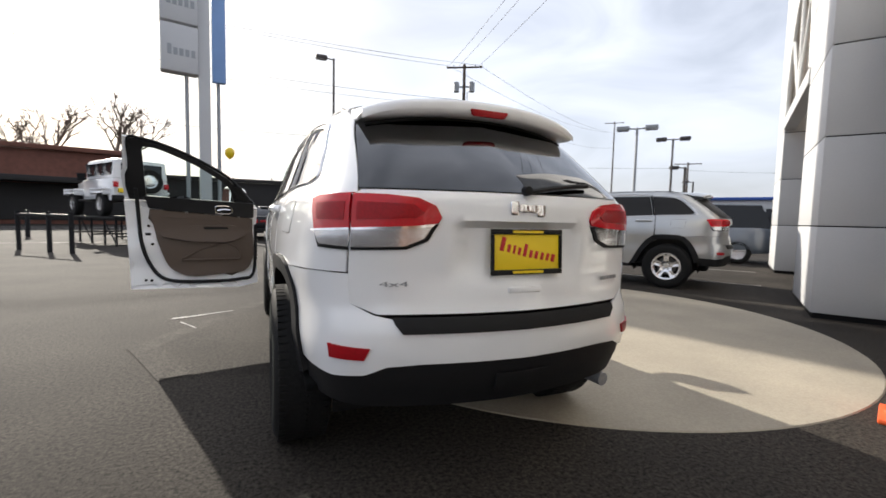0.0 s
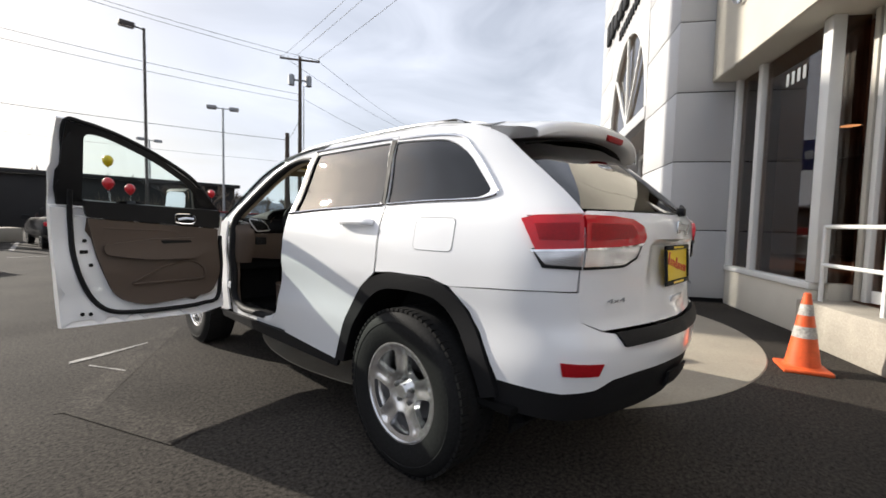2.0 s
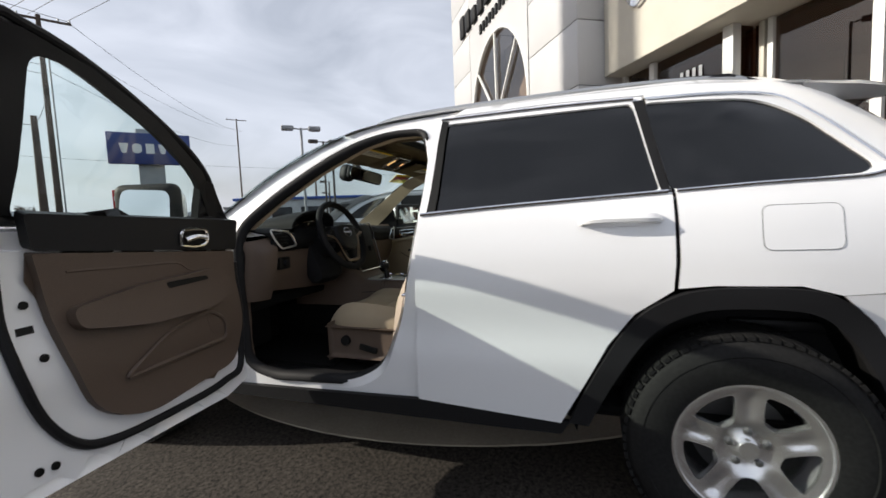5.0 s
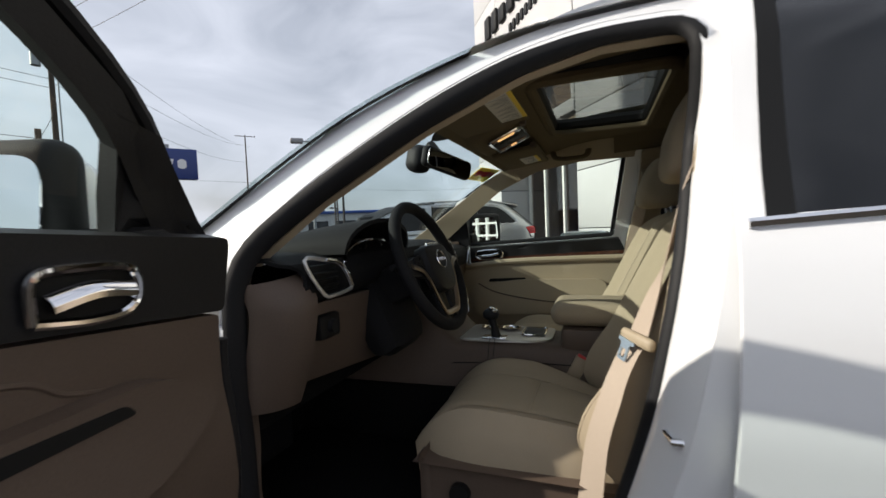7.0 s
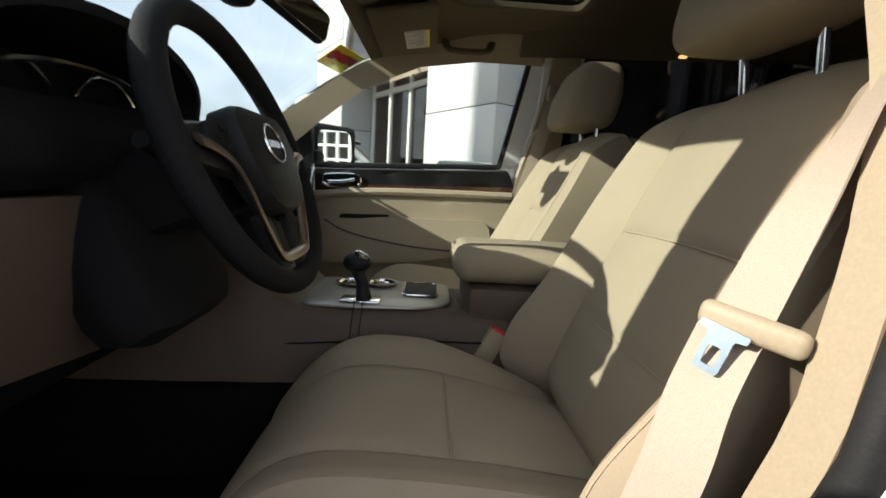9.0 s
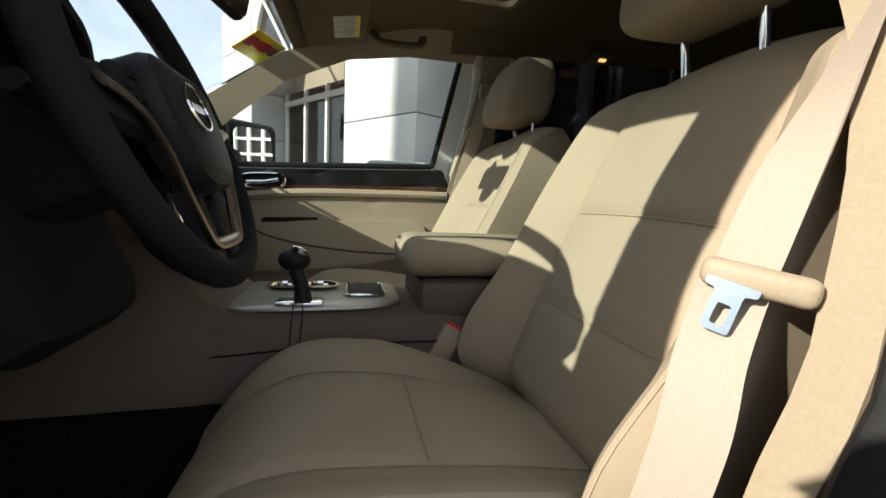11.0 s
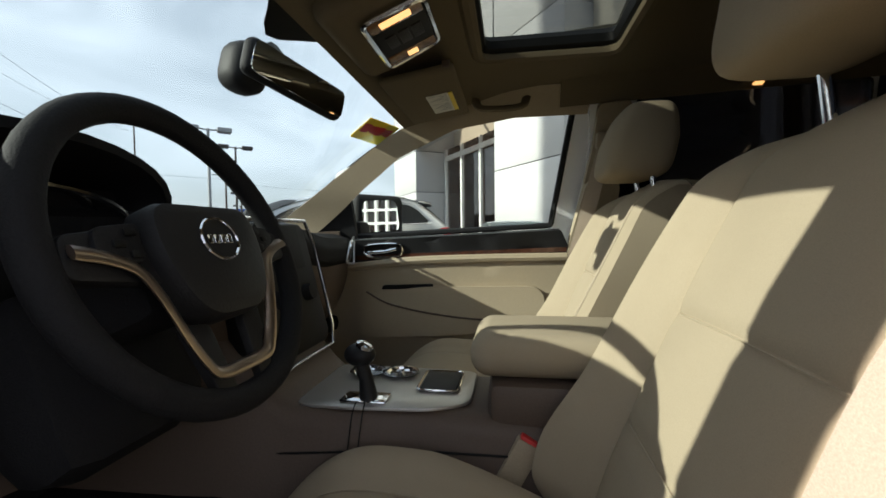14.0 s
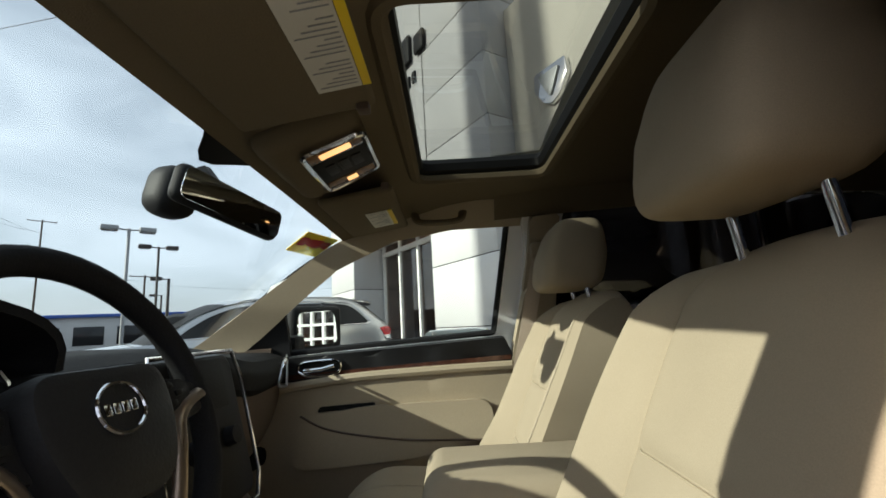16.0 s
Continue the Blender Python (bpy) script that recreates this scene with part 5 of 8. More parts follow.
def seat(name, cx, lift, label, head_drop=0.0):
    s = thing(name, "", "")
    for k in list(s.keys()):
        del s[k]
    s.parent = jeep
    tagged(s, label)
    W = 0.262

    # backrest: front surface with side bolsters, seams sunk into it
    def back_front(a, b):
        x = 2 * b - 1
        a = 1.22 * a - 0.22
        z = 0.74 + 0.50 * a
        y = 1.300 - 0.190 * a - 0.030 * a * a
        bol = max(0, (abs(x) - 0.60) / 0.40)
        y += 0.112 * (bol ** 1.3 if bol < 0.75 else 0.688 - (bol - 0.75) * 1.1) * (1 - 0.35 * a)
        y += 0.022 * math.exp(-((a - 0.10) / 0.16) ** 2) * min(1, bol * 1.6)
        y -= 0.009 * math.exp(-((abs(x) - 0.62) / 0.025) ** 2)
        y -= 0.007 * (math.exp(-((a - 0.52) / 0.018) ** 2) + math.exp(-((a - 0.22) / 0.018) ** 2)) * (abs(x) < 0.62)
        y += 0.012 * math.cos(x * 1.5) * (abs(x) < 0.62)
        wide = W * (1.0 - 0.16 * max(0, (a - 0.55) / 0.45) ** 2 - 0.05 * min(1, 1 - a) ** 4)
        y -= 2.6 * max(0, -a) ** 2
        top = max(0, (a - 0.88) / 0.12)
        return Vector((cx + x * wide, y - 0.05 * top ** 2, z + lift - 0.012 * abs(x) ** 3 * a + 0.018 * math.cos(x * 1.5) * a))
    def back_rear(a, b):
        p = back_front(a, b)
        x = 2 * b - 1
        a = 1.22 * a - 0.22
        return Vector((cx + (p.x - cx) * 0.96, 1.300 - 0.190 * a - 0.030 * a * a - 0.125 + 0.03 * abs(x) ** 3 + 0.05 * max(0, (a - 0.85) / 0.15) ** 2, p.z))
    nu, nv = 54, 44
    bm = bmesh.new()
    fr = [[bm.verts.new(back_front(i / nu, j / nv)) for j in range(nv + 1)] for i in range(nu + 1)]
    bk = [[bm.verts.new(back_rear(i / nu, j / nv)) for j in range(nv + 1)] for i in range(nu + 1)]
    for i in range(nu):
        for j in range(nv):
            bm.faces.new((fr[i][j], fr[i + 1][j], fr[i + 1][j + 1], fr[i][j + 1]))
            bm.faces.new((bk[i][j], bk[i][j + 1], bk[i + 1][j + 1], bk[i + 1][j]))
        for j, flip in ((0, 0), (nv, 1)):
            bm.faces.new((fr[i][j], bk[i][j], bk[i + 1][j], fr[i + 1][j]))
    for j in range(nv):
        bm.faces.new((fr[nu][j], bk[nu][j], bk[nu][j + 1], fr[nu][j + 1]))
        bm.faces.new((fr[0][j], fr[0][j + 1], bk[0][j + 1], bk[0][j]))
    bmesh.ops.recalc_face_normals(bm, faces=bm.faces)
    back = part("backrest", bm, M_CLOTH, s, "beige cloth backrest with stitched seams")
    for x0 in (0.19, 0.81):
        part("seam", tube([back_front(a / 20, x0) + Vector((0, 0.003, 0)) for a in range(1, 19)], 0.0014, 5), M_TAN, back)
    for a0 in (0.607, 0.361):
        part("seam", tube([back_front(a0, 0.19 + 0.62 * k / 16) + Vector((0, 0.003, 0.001)) for k in range(17)], 0.0014, 5), M_TAN, back)
    for x0 in (0.04, 0.96):
        part("seam", tube([back_front(a / 24, x0) for a in range(0, 24)], 0.0018, 5), M_TAN, back)

    # cushion
    def cush(a, b):
        x = 2 * b - 1
        y = 1.28 + 0.55 * a
        inner = x if cx < 0 else -x
        z = 0.700 + 0.040 * a + 0.018 * math.sin(a * math.pi)
        front = max(0, (a - 0.62) / 0.38)
        z -= 0.125 * front ** 2.6
        bol = max(0, (abs(x) - 0.60) / 0.40)
        z += 0.022 * math.sin(min(bol, 1) * math.pi * 0.8) - 0.060 * max(0, bol - 0.6) / 0.4 * (bol > 0.6)
        z -= 0.085 * max(0, (0.50 - a) / 0.50) ** 1.2 * max(0, inner) ** 1.5
        z -= 0.007 * math.exp(-((abs(x) - 0.50) / 0.03) ** 2) + 0.006 * math.exp(-((a - 0.42) / 0.02) ** 2) * (abs(x) < 0.5)
        return Vector((cx + x * (W - 0.010) * (1 - 0.16 * front ** 2 - 0.05 * (1 - a) ** 3), y - (0.055 - 0.035 * (inner > 0)) * abs(x) ** 4 * a, z + lift * 0.5))
    bm = bmesh.new()
    tp = [[bm.verts.new(cush(i / 36, j / 36)) for j in range(37)] for i in range(37)]
    lo = {}
    def low(i, j):
        if (i, j) not in lo:
            p = tp[i][j].co
            lo[i, j] = bm.verts.new((cx + (p.x - cx) * 0.985, min(p.y, 1.775), 0.605))
        return lo[i, j]
    for i in range(36):
        for j in range(36):
            bm.faces.new((tp[i][j], tp[i + 1][j], tp[i + 1][j + 1], tp[i][j + 1]))
        bm.faces.new((tp[i][0], low(i, 0), low(i + 1, 0), tp[i + 1][0]))
        bm.faces.new((tp[i][36], tp[i + 1][36], low(i + 1, 36), low(i, 36)))
    for j in range(36):
        bm.faces.new((tp[36][j], low(36, j), low(36, j + 1), tp[36][j + 1]))
    bmesh.ops.recalc_face_normals(bm, faces=bm.faces)
    cu = part("cushion", bm, M_CLOTH, s, "beige cloth seat cushion")
    for x0 in (0.25, 0.75):
        part("seam", tube([cush(a / 20, x0) + Vector((0, 0, 0.003)) for a in range(0, 20)], 0.0010, 5), M_TAN, cu)
    part("seam", tube([cush(0.42, 0.25 + 0.50 * k / 12) + Vector((0, 0, 0.004)) for k in range(13)], 0.0010, 5), M_TAN, cu)
    # side shield, knob, lever, base
    sx = -1 if cx < 0 else 1
    sh = part("side_shield", boxm((cx + sx * 0.215, 1.20, 0.495), (cx + sx * 0.258, 1.748, 0.648), 0.02, None, 4), M_TANDARK, s, "brown plastic seat shield")
    part("lumbar_knob", lathe([(0.026, 0), (0.024, 0.016), (0.0, 0.018)], 18, pose(cx + sx * 0.258, 1.655, 0.580, 0, 90 * sx, 0)), M_BLACK, sh)
    part("tilt_lever", boxm((-0.008, -0.05, -0.016), (0.010, 0.05, 0.016), 0.008, pose(cx + sx * 0.264, 1.53, 0.545, 12)), M_BLACK, sh)
    part("seat_base", boxm((cx - 0.21, 1.20, 0.44), (cx + 0.21, 1.66, 0.66), 0.03), M_DARK, s)
    # headrest on two chrome posts
    hx, hy, hz = (cx + 0.012 if cx < 0 else cx), 1.098, 1.405 + lift - head_drop
    hw, hh = (0.122, 0.112) if cx < 0 else (0.110, 0.098)
    head = bmesh.new()
    bmesh.ops.create_uvsphere(head, u_segments=32, v_segments=20, radius=1.0)
    for v in head.verts:
        x, y, z = v.co
        f = lambda t, p: math.copysign(abs(t) ** p, t)
        x, y, z = f(x, 0.36), f(y, 0.42), f(z, 0.42)
        v.co = Vector((hx + x * hw * (1 - 0.10 * (z > 0) * z), hy + y * 0.085 * (1 - 0.25 * max(0, z)) + 0.02 * (-z) - 0.01, hz + z * hh))
    part("headrest", head, M_CLOTH, s, "rounded beige headrest")
    for dx in (-0.07, 0.07):
        part("headrest_post", tube([(hx + dx, 1.055, 1.18 + lift), (hx + dx, 1.075, 1.33 + lift)], 0.007, 10), M_CHROME, s, "chrome headrest post")
    return s


driver_seat = seat("driver_seat", -0.372, 0.0, "beige cloth driver's seat with chrome-posted headrest")
passenger_seat = seat("passenger_seat", 0.385, -0.01, "beige cloth front passenger seat", 0.045)

# floor, sills, firewall, rear bench, cargo side
car_part("carpet", boxm((-0.78, -0.55, 0.41), (0.78, 2.62, 0.445), 0.01), M_CARPET, None, "black cabin carpet")
car_part("firewall", boxm((-0.80, 2.45, 0.42), (0.80, 2.50, 1.10), 0.02), M_CARPET)
car_part("floor_mat", boxm((-0.66, 1.72, 0.446), (-0.14, 2.35, 0.456), 0.005), M_CARPET)
car_part("scuff_plate", boxm((-0.815, 1.30, 0.448), (-0.72, 2.06, 0.462), 0.006), M_DARK)
bench = car_part("rear_bench", boxm((-0.555, 0.10, 0.50), (0.555, 0.62, 0.78), 0.07, None, 4), M_CLOTH, None, "beige cloth rear bench")
car_part("bench_back", boxm((-0.555, -0.08, 0.0), (0.555, 0.08, 0.58), 0.06, pose(0, 0.12, 0.72, 14), 4), M_CLOTH, bench)
for x in (-0.40, 0.40):
    car_part("bench_headrest", boxm((-0.12, -0.04, 0), (0.12, 0.05, 0.17), 0.04, pose(x, -0.02, 1.30, 10), 4), M_CLOTH, bench)
car_part("cargo_floor", boxm((-0.62, -0.75, 0.72), (0.62, 0.0, 0.76), 0.01), M_DARK)
# trim linings that close the body inside
for s in (-1, 1):
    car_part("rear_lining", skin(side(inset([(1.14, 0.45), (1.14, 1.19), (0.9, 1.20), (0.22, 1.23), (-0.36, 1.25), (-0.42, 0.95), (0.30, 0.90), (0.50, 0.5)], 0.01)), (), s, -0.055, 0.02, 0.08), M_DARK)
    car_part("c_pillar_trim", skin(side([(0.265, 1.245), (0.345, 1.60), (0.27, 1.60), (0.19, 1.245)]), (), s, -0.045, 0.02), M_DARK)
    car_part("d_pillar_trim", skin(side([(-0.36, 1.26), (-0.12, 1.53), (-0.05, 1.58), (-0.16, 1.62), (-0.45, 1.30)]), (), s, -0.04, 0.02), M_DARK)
    car_part("b_pillar_trim", skin(side(rounded([(1.165, 1.30), (1.055, 1.30), (1.06, 1.15), (1.05, 0.80), (1.05, 0.46), (1.33, 0.46), (1.262, 0.80), (1.210, 1.09)], 0.02)), (), s, -0.175 if s < 0 else -0.075, 0.045, 0.05), M_TAN, None, "tan B-pillar trim")
    car_part("b_pillar_trim", skin(side(rounded([(1.138, 1.538), (1.035, 1.545), (1.05, 1.40), (1.052, 1.28), (1.172, 1.28), (1.150, 1.40)], 0.02)), (), s, -0.118 if s < 0 else -0.068, 0.030, 0.05), M_TAN, None, "upper tan B-pillar trim")
    a_trim = [(2.40, 1.12), (2.19, 1.126), (2.0, 1.268), (1.82, 1.395), (1.61, 1.482), (1.41, 1.511), (1.17, 1.512), (1.15, 1.60), (1.42, 1.602), (1.66, 1.555), (1.85, 1.470), (2.10, 1.315), (2.38, 1.148)]
    car_part("a_pillar_trim", skin(side(a_trim if s > 0 else [(2.30, 1.14), (2.07, 1.14), (1.92, 1.272), (1.69, 1.412), (1.47, 1.512), (1.32, 1.55), (1.17, 1.548), (1.15, 1.60), (1.42, 1.600), (1.65, 1.538), (1.90, 1.43), (2.14, 1.275)]), (), s, -0.06, 0.02, 0.03), M_TAN, None, "tan A-pillar trim")
    fore, drop = (1.16, 1.562) if s < 0 else (1.26, 1.535)
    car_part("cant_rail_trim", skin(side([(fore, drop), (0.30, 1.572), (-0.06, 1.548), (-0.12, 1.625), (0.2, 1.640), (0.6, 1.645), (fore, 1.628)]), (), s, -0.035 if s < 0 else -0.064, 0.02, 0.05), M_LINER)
    car_part("kick_panel", skin(side([(2.095, 0.47), (2.095, 1.13), (2.40, 1.13), (2.40, 0.47)]), (), s, -0.06, 0.02), M_TANDARK)
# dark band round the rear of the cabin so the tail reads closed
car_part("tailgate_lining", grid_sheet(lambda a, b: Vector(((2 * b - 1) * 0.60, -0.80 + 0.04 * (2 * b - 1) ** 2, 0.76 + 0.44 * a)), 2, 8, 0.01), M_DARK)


# headliner under the roof, with the sunroof well
def liner_pt(a, b):
    t = 0.40 + a * 0.57
    l, r = a_line(t, -1), a_line(t, 1)
    x = 2 * b - 1
    p = l.lerp(r, 0.5 + 0.490 * x)
    k = 1 - x * x
    front = max(0, (0.15 - a) / 0.15)
    q = p + Vector((0, 0, -0.045 + 0.050 * k ** 0.7))
    return q.lerp(Vector((q.x, 1.808 - 0.02 * x * x, 1.508 - 0.024 * x * x)), front)


SRW = (-0.345, 0.345, 1.145, 1.500)
bm = grid_sheet(liner_pt, 80, 44)
bmesh.ops.delete(bm, geom=[f for f in bm.faces if SRW[0] < f.calc_center_median().x < SRW[1] and SRW[2] < f.calc_center_median().y < SRW[3]], context="FACES")
for v in bm.verts:
    if SRW[0] - 0.03 < v.co.x < SRW[1] + 0.03 and SRW[2] - 0.03 < v.co.y < SRW[3] + 0.03:
        v.co.x = min(max(v.co.x, SRW[0]), SRW[1]) if abs(abs(v.co.x) - 0.345) > 0.02 else math.copysign(0.345, v.co.x)
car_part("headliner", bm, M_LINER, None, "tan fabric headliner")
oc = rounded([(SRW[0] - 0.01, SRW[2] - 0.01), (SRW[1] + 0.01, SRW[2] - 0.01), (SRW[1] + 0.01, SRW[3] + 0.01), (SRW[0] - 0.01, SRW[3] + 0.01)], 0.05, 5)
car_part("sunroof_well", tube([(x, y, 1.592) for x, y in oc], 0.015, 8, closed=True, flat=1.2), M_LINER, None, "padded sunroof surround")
car_part("sunroof_frame", tube([(x, y, 1.622) for x, y in oc], 0.026, 8, closed=True), M_BLACK, None, "black sunroof frame")
car_part("sunroof_glass", grid_sheet(lambda a, b: Vector((-0.41 + 0.82 * b, 1.12 + 0.42 * a, 1.655 + 0.012 * (1 - (2 * b - 1) ** 2))), 2, 6), M_ROOFGLASS, None, "clear sunroof glass")

# ---- dashboard ----
dash = thing("dashboard", "", "")
for k in list(dash.keys()):
    del dash[k]
dash.parent = jeep
tagged(dash, "black and brown dashboard with chrome-edged vents")


def dash_section(x):
    """Ring of the dash at a given x: black upper roll, face and underside."""
    edge = abs(x) / 0.80
    return 1.948 + (0.03 if x < 0 else 0.10) * edge ** 2


def dash_top(a, b):
    left = -0.752 - 0.048 * min(1, max(0, (a - 0.42) / 0.15))
    x = left + (0.80 - left) * b
    y0 = dash_section(x)
    prof = [(y0 + 0.02, 1.035), (y0 - 0.005, 1.06), (y0 - 0.01, 1.10), (y0 + 0.01, 1.135), (y0 + 0.06, 1.152), (y0 + 0.25, 1.158), (2.62 - 0.3 * (x / 0.8) ** 2, 1.15)]
    k = a * (len(prof) - 1)
    i = min(int(k), len(prof) - 2)
    y, z = prof[i][0] + (prof[i + 1][0] - prof[i][0]) * (k - i), prof[i][1] + (prof[i + 1][1] - prof[i][1]) * (k - i)
    fall = min(1, max(0, (x - 0.08) / 0.35))
    return Vector((x, y, z + 0.012 * (1 - (x / 0.8) ** 2) - 0.038 * fall * fall * (3 - 2 * fall)))


part("dash_top", grid_sheet(dash_top, 18, 40, 0.01, True), M_DASH, dash, "black soft dash top")


def dash_low(a, b):
    x = -0.80 + 1.60 * b
    y0 = dash_section(x) + 0.03
    return Vector((x, y0 + 0.05 * a ** 2 + (0.0 if abs(x) > 0.14 else -0.06) * a, 1.035 - (0.185 + 0.07 * max(0, 1 - abs(x) / 0.75)) * a))


part("dash_lower", grid_sheet(dash_low, 10, 40, 0.02, True), M_TANDARK, dash, "brown lower dash")
part("dash_underside", boxm((-0.79, 2.09, 0.74), (0.79, 2.46, 0.80), 0.02), M_CARPET, dash)


def end_panel(a, b):
    """Padded panel that wraps the dash's end towards the door pillar."""
    th = b * math.pi / 2
    z = 0.80 + 0.315 * a
    roll = max(0, (a - 0.75) / 0.25) ** 2 * 0.05 + 0.07 * (1 - a) ** 2
    return Vector((-0.728 - 0.105 * math.sin(th), 2.055 - 0.105 * math.cos(th) + roll, z - 0.02 * math.sin(th) * a))


part("end_panel", grid_sheet(end_panel, 16, 10, 0.012), M_TANDARK, dash, "brown padded dash end panel")
# instrument hood and cluster
hood_ring = []
for k in range(15):
    a = math.pi * k / 14
    hood_ring.append((-0.448 - 0.190 * math.cos(a), 1.150 + 0.092 * math.sin(a) ** 0.8))


def hood(a, b):
    k = a * 14
    i = min(int(k), 13)
    x = hood_ring[i][0] + (hood_ring[i + 1][0] - hood_ring[i][0]) * (k - i)
    z = hood_ring[i][1] + (hood_ring[i + 1][1] - hood_ring[i][1]) * (k - i)
    return Vector((x, 1.935 + 0.40 * b - 0.02 * (z - 1.150) / 0.092, z - 0.06 * b ** 1.6 * (z - 1.14) / 0.10))


part("instrument_hood", grid_sheet(hood, 28, 10, 0.012), M_DASH, dash, "black arched instrument hood")
part("cluster_rim", tube([Vector((-0.448 + (x + 0.448) * 0.78, 1.962, 1.125 + (z - 1.15) * 0.62)) for x, z in hood_ring], 0.004, 6), M_CHROME, dash)
part("cluster_face", grid_sheet(lambda a, b: Vector((-0.448 + 0.34 * (b - 0.5), 2.02, 1.035 + 0.15 * a)), 1, 1, 0.01), M_BLACK, dash)
for x in (-0.515, -0.375):
    part("gauge", lathe([(0.060, 0.0), (0.064, 0.012), (0.058, 0.014), (0.054, 0.004), (0, 0.004)], 28, pose(x, 2.01, 1.125, 90)), M_BLACKTRIM, dash)
    part("gauge_ring", tube([(x + 0.061 * math.cos(k / 28 * math.tau), 1.998, 1.125 + 0.061 * math.sin(k / 28 * math.tau)) for k in range(28)], 0.003, 6, closed=True), M_CHROME, dash)
# side vents with chrome frame and slats
for sx in (-1, 1):
    cx, y0, z0 = (-0.690, 1.948, 1.0) if sx < 0 else (0.640, 2.000, 0.955)
    vf = part("air_vent", tube(smooth_line([(cx + sx * dx, y0 + dy, z0 + z) for dx, dy, z in ((0.075, 0.010, 0.144), (0.02, -0.006, 0.142), (-0.022, -0.014, 0.132), (-0.050, -0.018, 0.104), (-0.070, -0.018, 0.070), (-0.060, -0.018, 0.062), (-0.005, -0.014, 0.056), (0.030, -0.006, 0.062))], 4, True), 0.0040, 8, closed=True, flat=1.3), M_SILVER, dash, "silver-edged air vent")
    part("vent_edge", tube(smooth_line([(cx + sx * dx, y0 + dy, z0 + z) for dx, dy, z in ((0.02, -0.010, 0.143), (-0.022, -0.018, 0.133), (-0.050, -0.022, 0.104), (-0.070, -0.022, 0.070))], 5), 0.0042, 8), M_CHROME, vf)
    for z in (0.078, 0.094, 0.110):
        part("slat", boxm((cx - 0.045, y0 + 0.002, z0 + z - 0.003), (cx + 0.045, y0 + 0.03, z0 + z + 0.003), 0.002), M_BLACK, vf)
    part("vent_hole", boxm((cx - 0.05, y0 + 0.012, z0 + 0.064), (cx + 0.055, y0 + 0.026, z0 + 0.13), 0.004), M_BLACK, vf)
sw = part("lamp_switch", boxm((-0.712, 1.962, 0.945), (-0.628, 1.990, 1.006), 0.008), M_BLACK, dash, "black lamp switch panel")
part("switch_knob", lathe([(0.018, 0), (0.016, 0.012), (0, 0.013)], 18, pose(-0.668, 1.962, 0.975, 90)), M_BLACKTRIM, sw)
# centre stack
stack = part("centre_console_panel", boxm((-0.150, -0.03, -0.16), (0.150, 0.05, 0.145), 0.03, pose(0.02, 1.925, 1.005, -14)), M_BLACK, dash, "gloss black centre stack with screen")
part("screen", boxm((-0.085, -0.034, 0.03), (0.085, -0.029, 0.13), 0.004, pose(0.02, 1.925, 1.005, -14)), M_BLACKTRIM, stack)
part("stack_trim", tube([pose(0.02, 1.925, 1.005, -14) @ Vector(p) for p in ((-0.12, -0.033, -0.165), (-0.145, -0.033, -0.12), (-0.154, -0.033, 0.08), (-0.135, -0.033, 0.142), (0.135, -0.033, 0.142), (0.154, -0.033, 0.08), (0.145, -0.033, -0.12), (0.12, -0.033, -0.165), (-0.12, -0.033, -0.165))], 0.0045, 8), M_CHROME, stack)
for x in (-0.06, 0.06):
    part("control_knob", lathe([(0.020, 0), (0.018, 0.018), (0, 0.02)], 18, pose(0.02 + x, 1.888, 0.985, 76)), M_BLACKTRIM, stack)
# steering column and wheel
col = thing("steering_wheel", "", "")
for k in list(col.keys()):
    del col[k]
col.parent = jeep
tagged(col, "black leather steering wheel with tan-metal spokes")
SWM = pose(-0.358, 1.811, 1.094, 68, 0, 0)   # wheel plane: local z towards the driver
sw_ring = [SWM @ Vector((0.190 * math.cos(k / 56 * math.tau), 0.004 + 0.190 * math.sin(k / 56 * math.tau), 0.0)) for k in range(56)]
part("rim", tube(sw_ring, 0.0175, 12, closed=True), M_DASH, col, "black leather rim")
hub_o = rounded([(-0.088, 0.058), (0.088, 0.058), (0.092, -0.01), (0.060, -0.088), (-0.060, -0.088), (-0.092, -0.01)], 0.04, 6)
part("airbag_cover", prism(hub_o, 0.04, SWM @ pose(0, 0, -0.005), 0.014), M_DARK, col, "black airbag cover")
lg = part("emblem", tube([SWM @ Vector((0.032 * math.cos(k / 28 * math.tau), 0.008 + 0.027 * math.sin(k / 28 * math.tau), 0.037)) for k in range(28)], 0.0022, 6, closed=True), M_CHROME, col, "chrome emblem ring")
for k in range(4):
    part("emblem_mark", boxm((-0.0045, -0.006, 0), (0.0045, 0.006, 0.002), 0.001, SWM @ pose(-0.018 + 0.012 * k, 0.008, 0.035)), M_CHROME, lg)
M_SPOKE = material("spoke_metal", (0.34, 0.27, 0.21), 0.3, metal=0.9)
for sx in (-1, 1):
    part("spoke", prism(rounded([(sx * 0.06, 0.04), (sx * 0.175, 0.025), (sx * 0.178, -0.018), (sx * 0.06, -0.035)], 0.012, 3), 0.016, SWM @ pose(0, 0, -0.004), 0.004), M_DARK, col)
    part("lower_spoke", prism(rounded([(sx * 0.030, -0.085), (sx * 0.072, -0.080), (sx * 0.050, -0.185), (sx * 0.022, -0.185)], 0.010, 3), 0.012, SWM @ pose(0, 0, -0.008), 0.004), M_DARK, col)
u_line = [(0.172, 0.006), (0.140, -0.002), (0.112, -0.018), (0.096, -0.052), (0.078, -0.098), (0.060, -0.132), (0.044, -0.146), (0.0, -0.148)]
u_full = [(-x, y) for x, y in u_line] + [(x, y) for x, y in u_line[-2::-1]]
